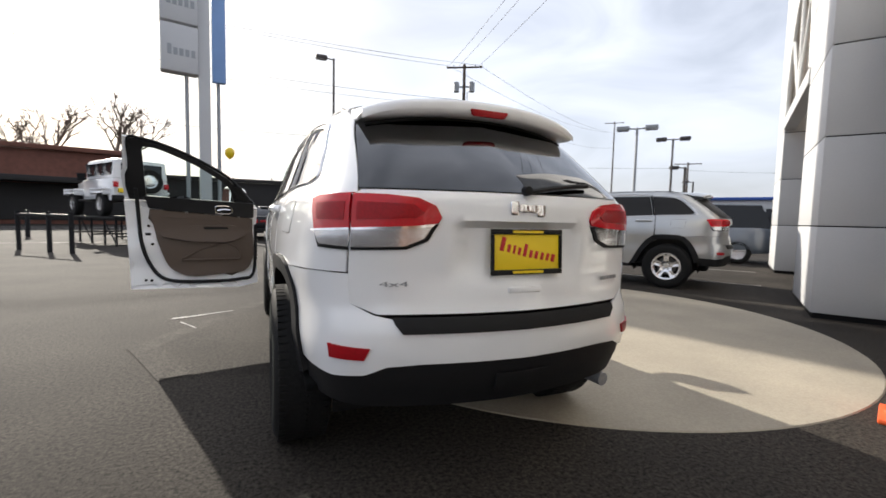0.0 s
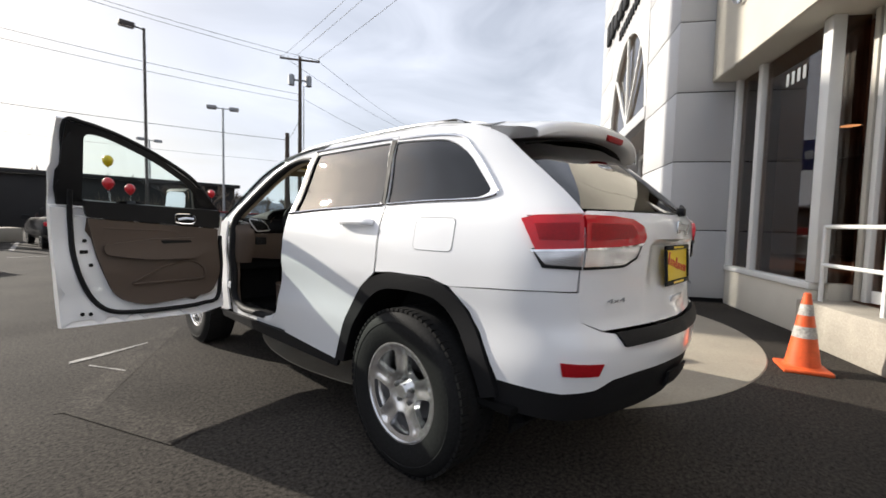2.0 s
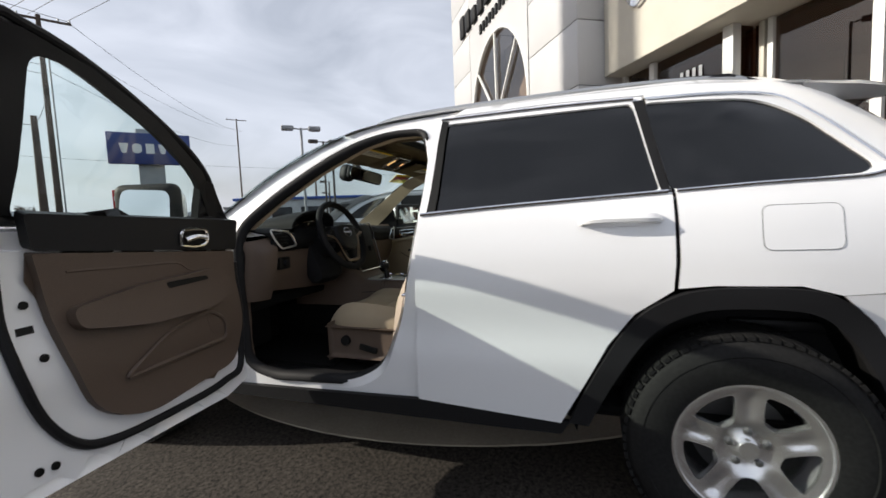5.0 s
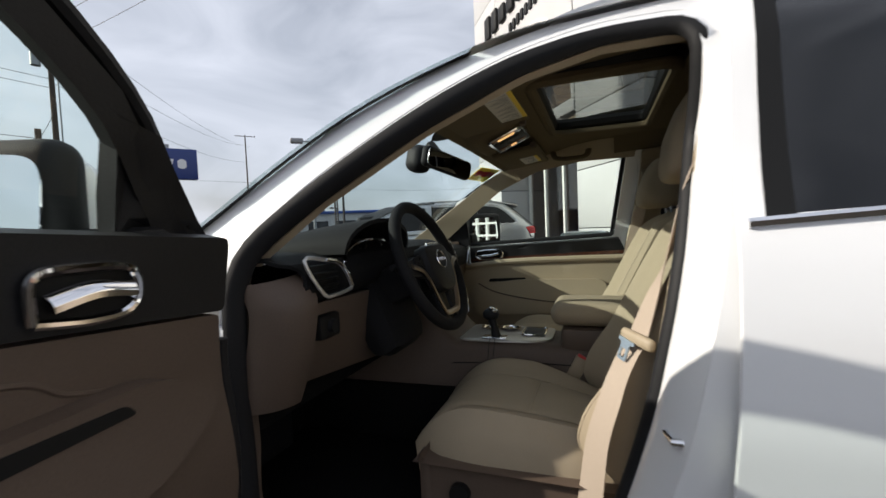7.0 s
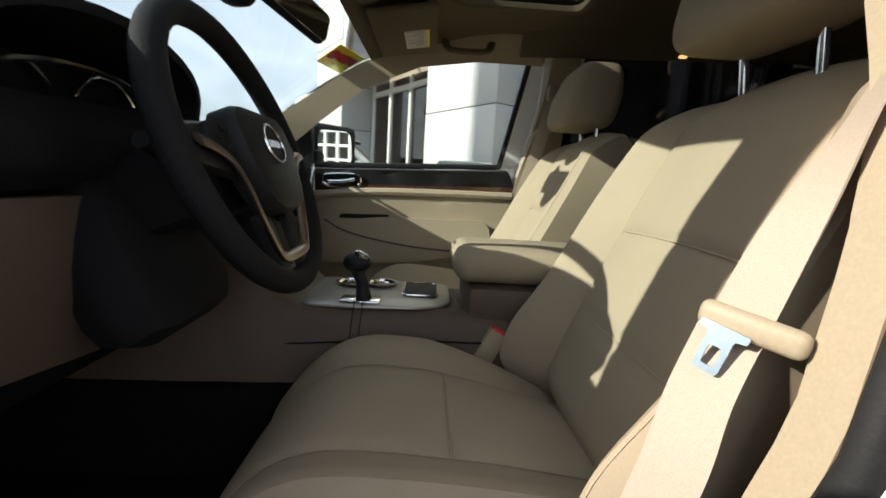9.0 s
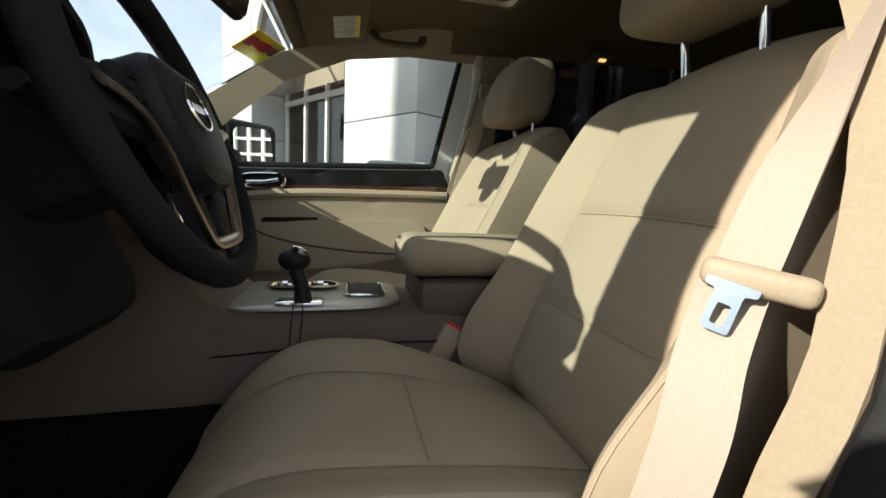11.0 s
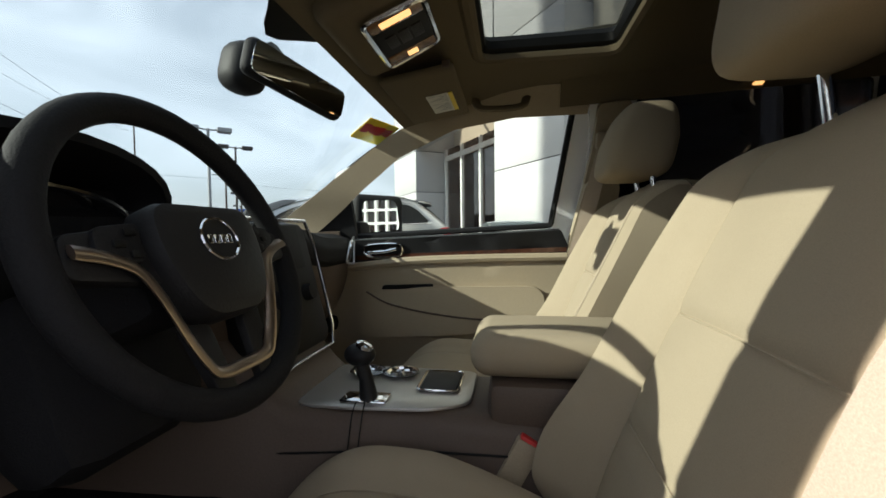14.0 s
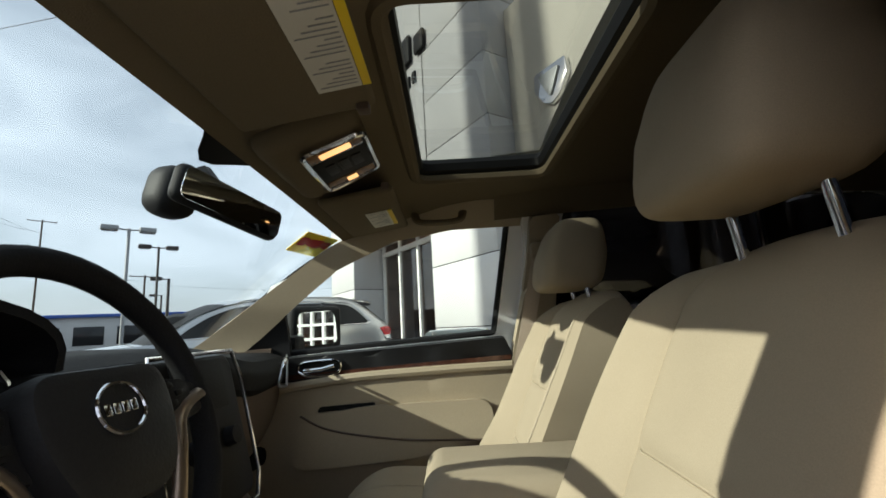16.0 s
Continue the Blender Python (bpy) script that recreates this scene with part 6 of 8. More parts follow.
u_path = [SWM @ Vector((p.x, p.y, 0.018 - 0.010 * max(0, min(1, (-p.y - 0.05) / 0.09)))) for p in smooth_line([(x, y, 0) for x, y in u_full], 4)]
part("spoke_trim", tube(u_path, 0.009, 8, flat=0.45), M_SPOKE, col, "bronze-toned U-shaped spoke trim")
for sx in (-1, 1):
    pad_ = part("switch_pad", prism(rounded([(sx * 0.092, 0.036), (sx * 0.145, 0.030), (sx * 0.150, -0.004), (sx * 0.100, -0.010)], 0.010, 3), 0.006, SWM @ pose(0, 0, 0.012), 0.002), M_BLACKTRIM, col)
    for k in range(3):
        part("button", boxm((-0.007, -0.004, 0), (0.007, 0.004, 0.004), 0.0015, SWM @ pose(sx * (0.108 + 0.016 * (k % 2)), 0.024 - 0.012 * k, 0.017)), M_BLACK, pad_)
part("column_shroud", boxm((-0.075, -0.065, -0.25), (0.075, 0.05, -0.02), 0.03, SWM), M_DASH, col)
part("column_bolster", boxm((-0.12, -0.20, -0.26), (0.12, 0.04, -0.14), 0.05, SWM), M_DASH, col)
for sx in (-1, 1):
    part("stalk", tube([SWM @ Vector((sx * 0.06, 0.0, -0.06)), SWM @ Vector((sx * 0.15, 0.03, -0.05))], 0.011, 8), M_DARK, col)

# ---- centre console, shifter, armrest ----
con = thing("centre_console", "", "")
for k in list(con.keys()):
    del con[k]
con.parent = jeep
tagged(con, "brown centre console with silver shifter plate")
bm = bmesh.new()
secs = []
for y, z, w in ((1.12, 0.775, 0.125), (1.30, 0.79, 0.125), (1.48, 0.80, 0.125), (1.60, 0.803, 0.128), (1.72, 0.803, 0.14), (1.815, 0.806, 0.150), (1.845, 0.83, 0.152), (1.88, 0.87, 0.155), (1.95, 0.93, 0.155), (2.02, 1.0, 0.16), (2.30, 1.0, 0.17)):
    secs.append([(-w - 0.02, y, 0.44), (-w, y, z - 0.03), (-w + 0.012, y, z - 0.008), (-w + 0.03, y, z), (w - 0.03, y, z), (w - 0.012, y, z - 0.008), (w, y, z - 0.03), (w + 0.02, y, 0.44)])
part("console_carpet", boxm((-0.195, 1.70, 0.446), (-0.148, 2.46, 0.650), 0.012), M_CARPET, con, "black carpeted console flank")
part("console_body", sweep([[Vector(p) for p in s] for s in secs]), M_TANDARK, con, "brown console body")
part("shift_plate", prism(rounded([(-0.075, 1.495), (0.105, 1.495), (0.115, 1.70), (0.125, 1.818), (-0.120, 1.818), (-0.122, 1.70), (-0.112, 1.56)], 0.03, 4), 0.006, pose(0, 0, 0.803), 0.003), material("satin_silver", (0.42, 0.40, 0.37), 0.35, metal=0.7), con, "satin silver shifter plate")
for x, y, r in ((0.060, 1.735, 0.036), (0.062, 1.660, 0.036)):
    part("cup_ring", lathe([(r, 0.0), (r + 0.004, 0.004), (r - 0.004, 0.004), (r - 0.006, -0.001), (0, -0.001)], 24, pose(x, y, 0.812)), M_CHROME, con)
part("tray", boxm((-0.033, 1.527, 0.806), (0.080, 1.602, 0.814), 0.006), M_BLACK, con, "black open tray")
part("tray_rim", tube([(x, y, 0.813) for x, y in rounded([(-0.036, 1.524), (0.083, 1.524), (0.083, 1.605), (-0.036, 1.605)], 0.012, 3)], 0.0025, 6, closed=True), M_CHROME, con)
for line, r in (([(y, 0.742 - 0.045 * max(0, y - 1.6)) for y in (1.16, 1.4, 1.6, 1.8, 2.0)], 0.0022),):
    part("panel_joint", tube([(-0.128 - 0.02 * (0.80 - z) / 0.36 - 0.014 * max(0, min(1, (y - 1.6) / 0.12)) - 0.012 * max(0, min(1, (y - 1.72) / 0.16)), y, z) for y, z in line], r, 6), M_BLACK, con)
part("key_cord", tube(smooth_line([(-0.112, 1.70, 0.815), (-0.134, 1.70, 0.80), (-0.146, 1.702, 0.76), (-0.150, 1.706, 0.712), (-0.149, 1.69, 0.725), (-0.141, 1.684, 0.77), (-0.130, 1.682, 0.802), (-0.105, 1.685, 0.815)], 5), 0.0012, 5), M_BLACK, con, "thin dark cord looped round the shifter")
shf = part("shifter", tube([(-0.085, 1.685, 0.81), (-0.085, 1.69, 0.85), (-0.083, 1.70, 0.875)], [0.018, 0.013, 0.015], 12), M_DARK, con, "black shifter with chrome-topped knob")
knb = bmesh.new()
bmesh.ops.create_uvsphere(knb, u_segments=20, v_segments=12, radius=0.026, matrix=pose(-0.083, 1.702, 0.893) @ Matrix.Diagonal((0.95, 1.15, 0.85, 1)))
part("knob", knb, M_DARK, shf)
part("knob_cap", lathe([(0.0165, 0), (0.0165, 0.006), (0.012, 0.009), (0, 0.009)], 18, pose(-0.087, 1.692, 0.908, 24, 0, 0)), M_CHROME, shf)
part("shift_gate", boxm((-0.108, 1.648, 0.8095), (-0.060, 1.735, 0.815), 0.003), M_CHROME, con)
arm = part("armrest", boxm((-0.112, 1.16, 0.862), (0.128, 1.495, 0.938), 0.036, None, 5), M_CLOTH, con, "padded beige armrest lid")
part("armrest_base", boxm((-0.112, 1.14, 0.76), (0.128, 1.462, 0.858), 0.02), M_TANDARK, con)

# seat belts
buckle = part("belt_buckle", boxm((-0.014, -0.022, -0.06), (0.014, 0.022, 0.045), 0.006, pose(-0.122, 1.412, 0.728, 28, 0, 0)), M_TAN, driver_seat, "tan buckle with red button")
part("release_button", boxm((-0.011, -0.018, 0.040), (0.011, 0.018, 0.050), 0.003, pose(-0.122, 1.412, 0.728, 28, 0, 0)), material("release_red", (0.55, 0.03, 0.03), 0.4), buckle)
M_WEB = material("belt_webbing", (0.38, 0.31, 0.245), 0.75, grain=0.12, grain_scale=900, bump=0.10)


def web(points, w, mat, name, parent, label=""):
    """Flat webbing along points, w wide, given as centre and across direction."""
    ctr = smooth_line([p for p, _ in points], 8)
    acr = smooth_line([a for _, a in points], 8)
    bm = bmesh.new()
    rows = [(bm.verts.new(c - a.normalized() * w / 2), bm.verts.new(c + a.normalized() * w / 2)) for c, a in zip(ctr, acr)]
    for (a, b), (c, d) in zip(rows, rows[1:]):
        bm.faces.new((a, b, d, c))
    return part(name, thicken(bm, 0.0022), mat, parent, label)


belt = thing("seat_belt", "", "")
for k in list(belt.keys()):
    del belt[k]
belt.parent = jeep
tagged(belt, "tan seat belt with steel tongue hanging by the B-pillar")
AX = Vector((0.80, 0.60, 0.06))
web([((-0.655, 1.125, 1.42), (0.3, 0.9, 0.1)), ((-0.645, 1.165, 1.28), (0.8, -0.6, 0.0)), ((-0.635, 1.198, 1.165), (0.9, -0.42, 0.0)), ((-0.629, 1.218, 1.105), (0.97, -0.1, 0.05)), ((-0.625, 1.238, 1.05), (0.93, 0.3, 0.05)), ((-0.622, 1.262, 0.975), AX)], 0.049, M_WEB, "webbing", belt)
web([((-0.621, 1.270, 0.960), AX), ((-0.634, 1.300, 0.90), (0.78, 0.62, 0.0)), ((-0.648, 1.322, 0.84), (0.70, 0.71, 0.0)), ((-0.652, 1.348, 0.75), (0.62, 0.78, 0.0)), ((-0.655, 1.365, 0.62), (0.5, 0.86, 0))], 0.055, M_WEB, "webbing", belt)
tb = part("tongue_body", boxm((-0.009, -0.043, -0.013), (0.009, 0.043, 0.013), 0.009, pose(-0.639, 1.266, 0.967, 8, 0, -52), 3), M_TAN, belt, "tan belt slider")
# plain steel; the blue of the reflected sky is put into its colour
M_SKYSTEEL = material("sky_tinted_steel", (0.36, 0.46, 0.56), 0.30, metal=0.6, grain=0.06, grain_scale=200)
TM = pose(-0.633, 1.287, 0.955, 90, 0, -140) @ pose(0, 0, 0, -10, 0, -14) @ Matrix.Scale(0.78, 4)
tongue_o = rounded([(-0.026, 0.013), (-0.026, 0.004), (-0.014, 0.002), (-0.014, -0.044), (0.014, -0.044), (0.014, 0.002), (0.026, 0.004), (0.026, 0.013)], [0.002, 0.003, 0.004, 0.005, 0.005, 0.004, 0.003, 0.002], 3)
tongue_h = rounded([(-0.007, -0.012), (-0.007, -0.036), (0.007, -0.036), (0.007, -0.012)], 0.003, 3)
part("tongue", sheet(tongue_o, [tongue_h], lambda x, y: TM @ Vector((x, y, 0.0032)), 0.0032, 0.01, (-1, 0.5, 0)), M_SKYSTEEL, belt, "steel tongue with slot, sky reflection tinted into its colour")
part("belt_guide", boxm((-0.015, -0.03, -0.03), (0.015, 0.03, 0.03), 0.012, pose(-0.650, 1.11, 1.43)), M_TAN, belt)
belt2 = thing("seat_belt", "", "")
for k in list(belt2.keys()):
    del belt2[k]
belt2.parent = jeep
web([((0.625, 1.115, 1.40), (0, 1, 0.1)), ((0.632, 1.17, 1.18), (0, 1, 0.2)), ((0.65, 1.24, 0.90), (0, 1, 0.1)), ((0.66, 1.28, 0.70), (0, 1, 0))], 0.047, M_WEB, "webbing", belt2)
part("belt_guide", boxm((-0.015, -0.03, -0.03), (0.015, 0.03, 0.03), 0.012, pose(0.634, 1.115, 1.41)), M_TAN, belt2)

# ---- passenger door lining ----
pd = thing("passenger_door_lining", "", "")
for k in list(pd.keys()):
    del pd[k]
pd.parent = jeep
tagged(pd, "tan passenger door lining with black upper and chrome handle")
part("upper_trim", skin(side(rounded([(2.20, 1.00), (2.20, 1.088), (1.24, 1.130), (1.20, 1.04)], 0.012)), (), 1, -0.085, 0.03, 0.05), M_DARK, pd, "black upper trim")
part("lower_trim", skin(side(rounded([(2.20, 0.996), (2.20, 0.50), (1.35, 0.46), (1.22, 0.80), (1.18, 1.034)], 0.02)), (), 1, -0.095, 0.03, 0.05), M_TAN, pd, "tan padded trim")
part("wood_strip", skin(side([(2.10, 1.012), (2.10, 1.028), (1.22, 1.062), (1.22, 1.046)]), (), 1, -0.118, -0.003), material("dark_wood", (0.07, 0.028, 0.018), 0.25, coat=0.6, grain=0.4, grain_scale=40), pd)
part("armrest_roll", tube([surf(u_of_y(p.x, p.y), p.y, 1, -0.125) for p in smooth_line([(2.05, 0.985, 0), (1.80, 1.012, 0), (1.50, 1.022, 0), (1.22, 1.026, 0)], 5)], 0.016, 8), M_TAN, pd)
part("pocket_bulge", skin(side(rounded([(2.0, 0.72), (1.98, 0.885), (1.75, 0.915), (1.30, 0.92), (1.30, 0.80), (1.60, 0.74)], 0.06)), (), 1, -0.155, -0.05, 0.04), M_TAN, pd)
# dark brown tube paints the shading along the bulge's lower edge
part("pocket_crease_shade", tube([surf(u_of_y(p.x, p.y), p.y, 1, -0.156) for p in smooth_line([(1.97, 0.895, 0), (1.86, 0.845, 0), (1.62, 0.805, 0), (1.32, 0.79, 0)], 6)], 0.004, 6), M_TANDARK, pd)
part("pull_slot", skin(side(rounded([(1.92, 0.900), (1.91, 0.918), (1.715, 0.924), (1.715, 0.906)], 0.008)), (), 1, -0.128, -0.004), M_BLACK, pd)
ph = part("inside_handle", tube([surf(u_of_y(p.x, p.y), p.y, 1, -0.122) for p in smooth_line([(1.985, 1.040, 0), (1.98, 1.066, 0), (1.94, 1.076, 0), (1.86, 1.078, 0), (1.835, 1.066, 0), (1.84, 1.038, 0), (1.87, 1.028, 0), (1.95, 1.026, 0), (1.985, 1.040, 0)], 4)], 0.005, 8), M_CHROME, pd, "chrome-ringed handle")
part("handle_cup", skin(side(rounded([(1.975, 1.030), (1.975, 1.072), (1.843, 1.074), (1.843, 1.032)], 0.018)), (), 1, -0.117, -0.002), M_BLACK, ph)
part("lever", tube([surf(u_of_y(y, z), z, 1, -0.126) for y, z in ((1.965, 1.044), (1.90, 1.048), (1.855, 1.058))], 0.006, 8, flat=1.4), M_CHROME, ph)
car_part("window_seal", tube([surf(u, z, 1, -0.045) for u, z in side(inset(WIN_FR, 0.012))], 0.011, 6, closed=True), M_SEAL, None, "black rubber window seal")
car_part("mirror_sail", skin(side([(2.28, 1.07), (2.03, 1.095), (2.03, 1.285), (2.12, 1.215)]), (), 1, -0.05, 0.02, 0.03), M_DARK, None, "black corner cover in front of the window")
# right outside mirror
RMM = pose(1.020, 2.035, 1.195, 0, 0, -36)
rm = car_part("outside_mirror", boxm((-0.115, -0.035, -0.092), (0.135, 0.075, 0.092), 0.06, RMM, 5), M_PAINT, None, "white outside mirror")
car_part("mirror_shell", boxm((-0.118, -0.062, -0.094), (0.138, 0.0, 0.094), 0.05, RMM, 5), M_BLACKTRIM, rm)
car_part("mirror_glass", prism(rounded([(-0.095, -0.072), (0.105, -0.066), (0.085, 0.072), (-0.10, 0.062)], 0.035, 5), 0.004, RMM @ pose(0, -0.061, 0, 90, 0, 0)), M_MIRROR, rm)
car_part("mirror_foot", boxm((-0.10, -0.03, -0.04), (0.06, 0.05, 0.03), 0.02, pose(0.93, 2.05, 1.14)), M_BLACKTRIM, rm)

# ---- overhead: inside mirror, console lamp, visors, grab handle, tag ----
RVM = pose(0.095, 1.902, 1.466, 6, 10, -22)
rv = car_part("rear_view_mirror", boxm((-0.138, -0.014, -0.040), (0.138, 0.026, 0.042), 0.020, RVM, 4), M_BLACKTRIM, None, "black rear-view mirror")
car_part("mirror_glass", prism(rounded([(-0.129, -0.033), (0.129, -0.033), (0.129, 0.034), (-0.129, 0.034)], 0.018, 4), 0.003, RVM @ pose(0, -0.013, 0, 90)), M_MIRROR, rv)
car_part("mirror_mount", boxm((-0.045, -0.02, -0.055), (0.045, 0.075, 0.055), 0.035, RVM @ pose(-0.085, 0.055, 0.0), 4), M_BLACKTRIM, rv)
car_part("mirror_arm", tube([RVM @ Vector((-0.02, 0.03, 0.02)), RVM @ Vector((-0.03, 0.09, 0.075))], 0.022, 8), M_BLACKTRIM, rv)
M_AMBER = material("amber_lens", (0.22, 0.11, 0.05), 0.2, coat=0.5, grain=0.3, grain_scale=120)
M_GLOW = bpy.data.materials.new("lamp_glow")
M_GLOW.use_nodes = True
M_GLOW.node_tree.nodes["Principled BSDF"].inputs["Emission Color"].default_value = (1.0, 0.50, 0.17, 1)
M_GLOW.node_tree.nodes["Principled BSDF"].inputs["Emission Strength"].default_value = 0.9
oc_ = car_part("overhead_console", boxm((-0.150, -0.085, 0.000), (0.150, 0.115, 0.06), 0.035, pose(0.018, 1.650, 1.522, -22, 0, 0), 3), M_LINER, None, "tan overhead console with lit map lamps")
OCM = pose(0.016, 1.632, 1.520, -23, 0, 0)
car_part("lamp_frame", tube([OCM @ Vector((x, y, 0)) for x, y in rounded([(-0.088, -0.062), (0.088, -0.062), (0.100, 0.062), (-0.100, 0.062)], 0.018, 3)], 0.006, 6, closed=True), M_CHROME, oc_)
car_part("switch_panel", boxm((-0.085, -0.056, -0.002), (0.085, 0.056, 0.003), 0.002, OCM), M_BLACK, oc_)
for x in (-0.072, 0.072):
    car_part("map_lens", boxm((x - 0.019, -0.054, -0.004), (x + 0.019, 0.056, -0.001), 0.003, OCM), M_AMBER, oc_)
    car_part("map_lamp", boxm((x - 0.010, -0.030 if x < 0 else -0.012, -0.006), (x + 0.010, 0.034 if x < 0 else 0.012, -0.002), 0.004, OCM), M_GLOW, oc_, "glowing amber map lamp")
for k in range(3):
    car_part("button", boxm((-0.024, -0.040 + 0.028 * k, -0.0045), (0.024, -0.018 + 0.028 * k, -0.0015), 0.002, OCM), M_DARK, oc_)
M_LABEL = material("label_white", (0.62, 0.60, 0.54), 0.6)
for name, cx, y0, y1, wx, lab in (("sun_visor", -0.39, 1.530, 1.750, 0.205, 1), ("sun_visor", 0.395, 1.555, 1.745, 0.20, 0)):
    vz = 1.524 if lab else 1.508
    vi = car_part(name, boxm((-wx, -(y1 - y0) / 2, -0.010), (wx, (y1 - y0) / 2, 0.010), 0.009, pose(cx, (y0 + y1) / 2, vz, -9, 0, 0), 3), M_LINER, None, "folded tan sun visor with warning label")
    LM = pose(cx, (y0 + y1) / 2, vz, -9, 0, 0)
    lx, lw, ya, yb = (-0.015, 0.150, -0.100, -0.036) if lab else (0.035, 0.082, -0.056, 0.006)
    car_part("warning_label", boxm((lx - lw, ya, -0.0122), (lx + lw, yb, -0.0098), 0, LM), M_LABEL, vi, "white printed label")
    car_part("label_stripe", boxm((lx - lw, ya - 0.013, -0.0122), (lx + lw, ya - 0.001, -0.0098), 0, LM), M_YELLOW, vi)
    for k in range(int(lw * 2 / 0.0088) - 1):
        if k % 9 != 7:
            car_part("label_print", boxm((lx - lw + 0.006 + 0.0088 * k, ya + 0.004, -0.0130), (lx - lw + 0.0080 + 0.0088 * k, yb - 0.006 - 0.011 * ((k * 7) % 4), -0.0124), 0, LM), M_STEEL, vi)
    car_part("visor_clip", boxm((-0.012, -0.010, -0.008), (0.012, 0.010, 0.012), 0.004, pose(cx - math.copysign(wx - 0.01, cx), y0 + 0.02, 1.525)), M_TANDARK, vi)
gh = car_part("grab_handle", tube(smooth_line([(0.565, 1.53, 1.545), (0.545, 1.515, 1.515), (0.54, 1.45, 1.508), (0.545, 1.385, 1.515), (0.565, 1.37, 1.545)], 5), 0.010, 8, flat=1.6), M_LINER, None, "tan grab handle")
TGM = pose(0.640, 1.895, 1.480, 0, 0, 0) @ Matrix(((0.93, 0.30, 0.22, 0), (-0.28, 0.86, 0.42, 0), (-0.06, -0.42, 0.90, 0), (0, 0, 0, 1)))
tag = car_part("dealer_sticker", prism(rounded([(-0.085, -0.045), (0.080, -0.062), (0.088, 0.055), (-0.07, 0.066)], 0.006, 2), 0.002, TGM), M_YELLOW, None, "yellow and red sticker on the windscreen")
for k in range(4):
    car_part("sticker_print", prism(rounded([(-0.022, -0.02 + 0.006 * (k % 2)), (0.016, -0.026), (0.024, 0.018), (-0.012, 0.026 - 0.01 * (k % 2))], 0.008, 2), 0.001, TGM @ pose(-0.054 + 0.036 * k, 0.002 - 0.005 * k, -0.0016)), M_REDPRINT, tag)
# dark printed border of the windscreen, seen from the cabin
WS = lambda a, b: a_line(a * 0.42, -1).lerp(a_line(a * 0.42, 1), b) + Vector((0, (0.30 - 0.10 * a) * (1 - (2 * b - 1) ** 2) - 0.004, 0.048 * a * (1 - (2 * b - 1) ** 2) - 0.006))
for b0, b1 in ((0.004, 0.022), (0.978, 0.996)):
    car_part("windscreen_border", grid_sheet(lambda a, b, b0=b0, b1=b1: WS(0.1 + 0.89 * a, b0 + (b1 - b0) * b), 20, 1, 0.002), M_BLACK)
car_part("windscreen_border", grid_sheet(lambda a, b: WS(0.885 - 0.09 * math.exp(-((b - 0.53) / 0.06) ** 2) + (0.10 + 0.09 * math.exp(-((b - 0.53) / 0.06) ** 2)) * a, 0.01 + 0.98 * b), 2, 40, 0.002), M_BLACK)
rl = car_part("reading_lamp", boxm((-0.03, -0.045, -0.006), (0.03, 0.045, 0.008), 0.008, pose(0.585, 0.69, 1.562, 0, 18, 0)), M_LINER, None, "small lit reading lamp in the headliner")
car_part("lens", boxm((-0.008, -0.014, -0.010), (0.008, 0.014, -0.0055), 0.003, pose(0.585, 0.69, 1.562, 0, 18, 0)), M_GLOW, rl)

# ---- things round the lot ----
silver = build_suv("suv", "silver five-door sport utility vehicle parked by the showroom portal", M_SILVER, pose(6.18, 3.37, 0, 0, 0, 32.6), open_door=False, full=False)
part("cabin_mass", boxm((-0.60, -0.45, 0.45), (0.60, 2.3, 1.50), 0.15), M_DARK, silver)


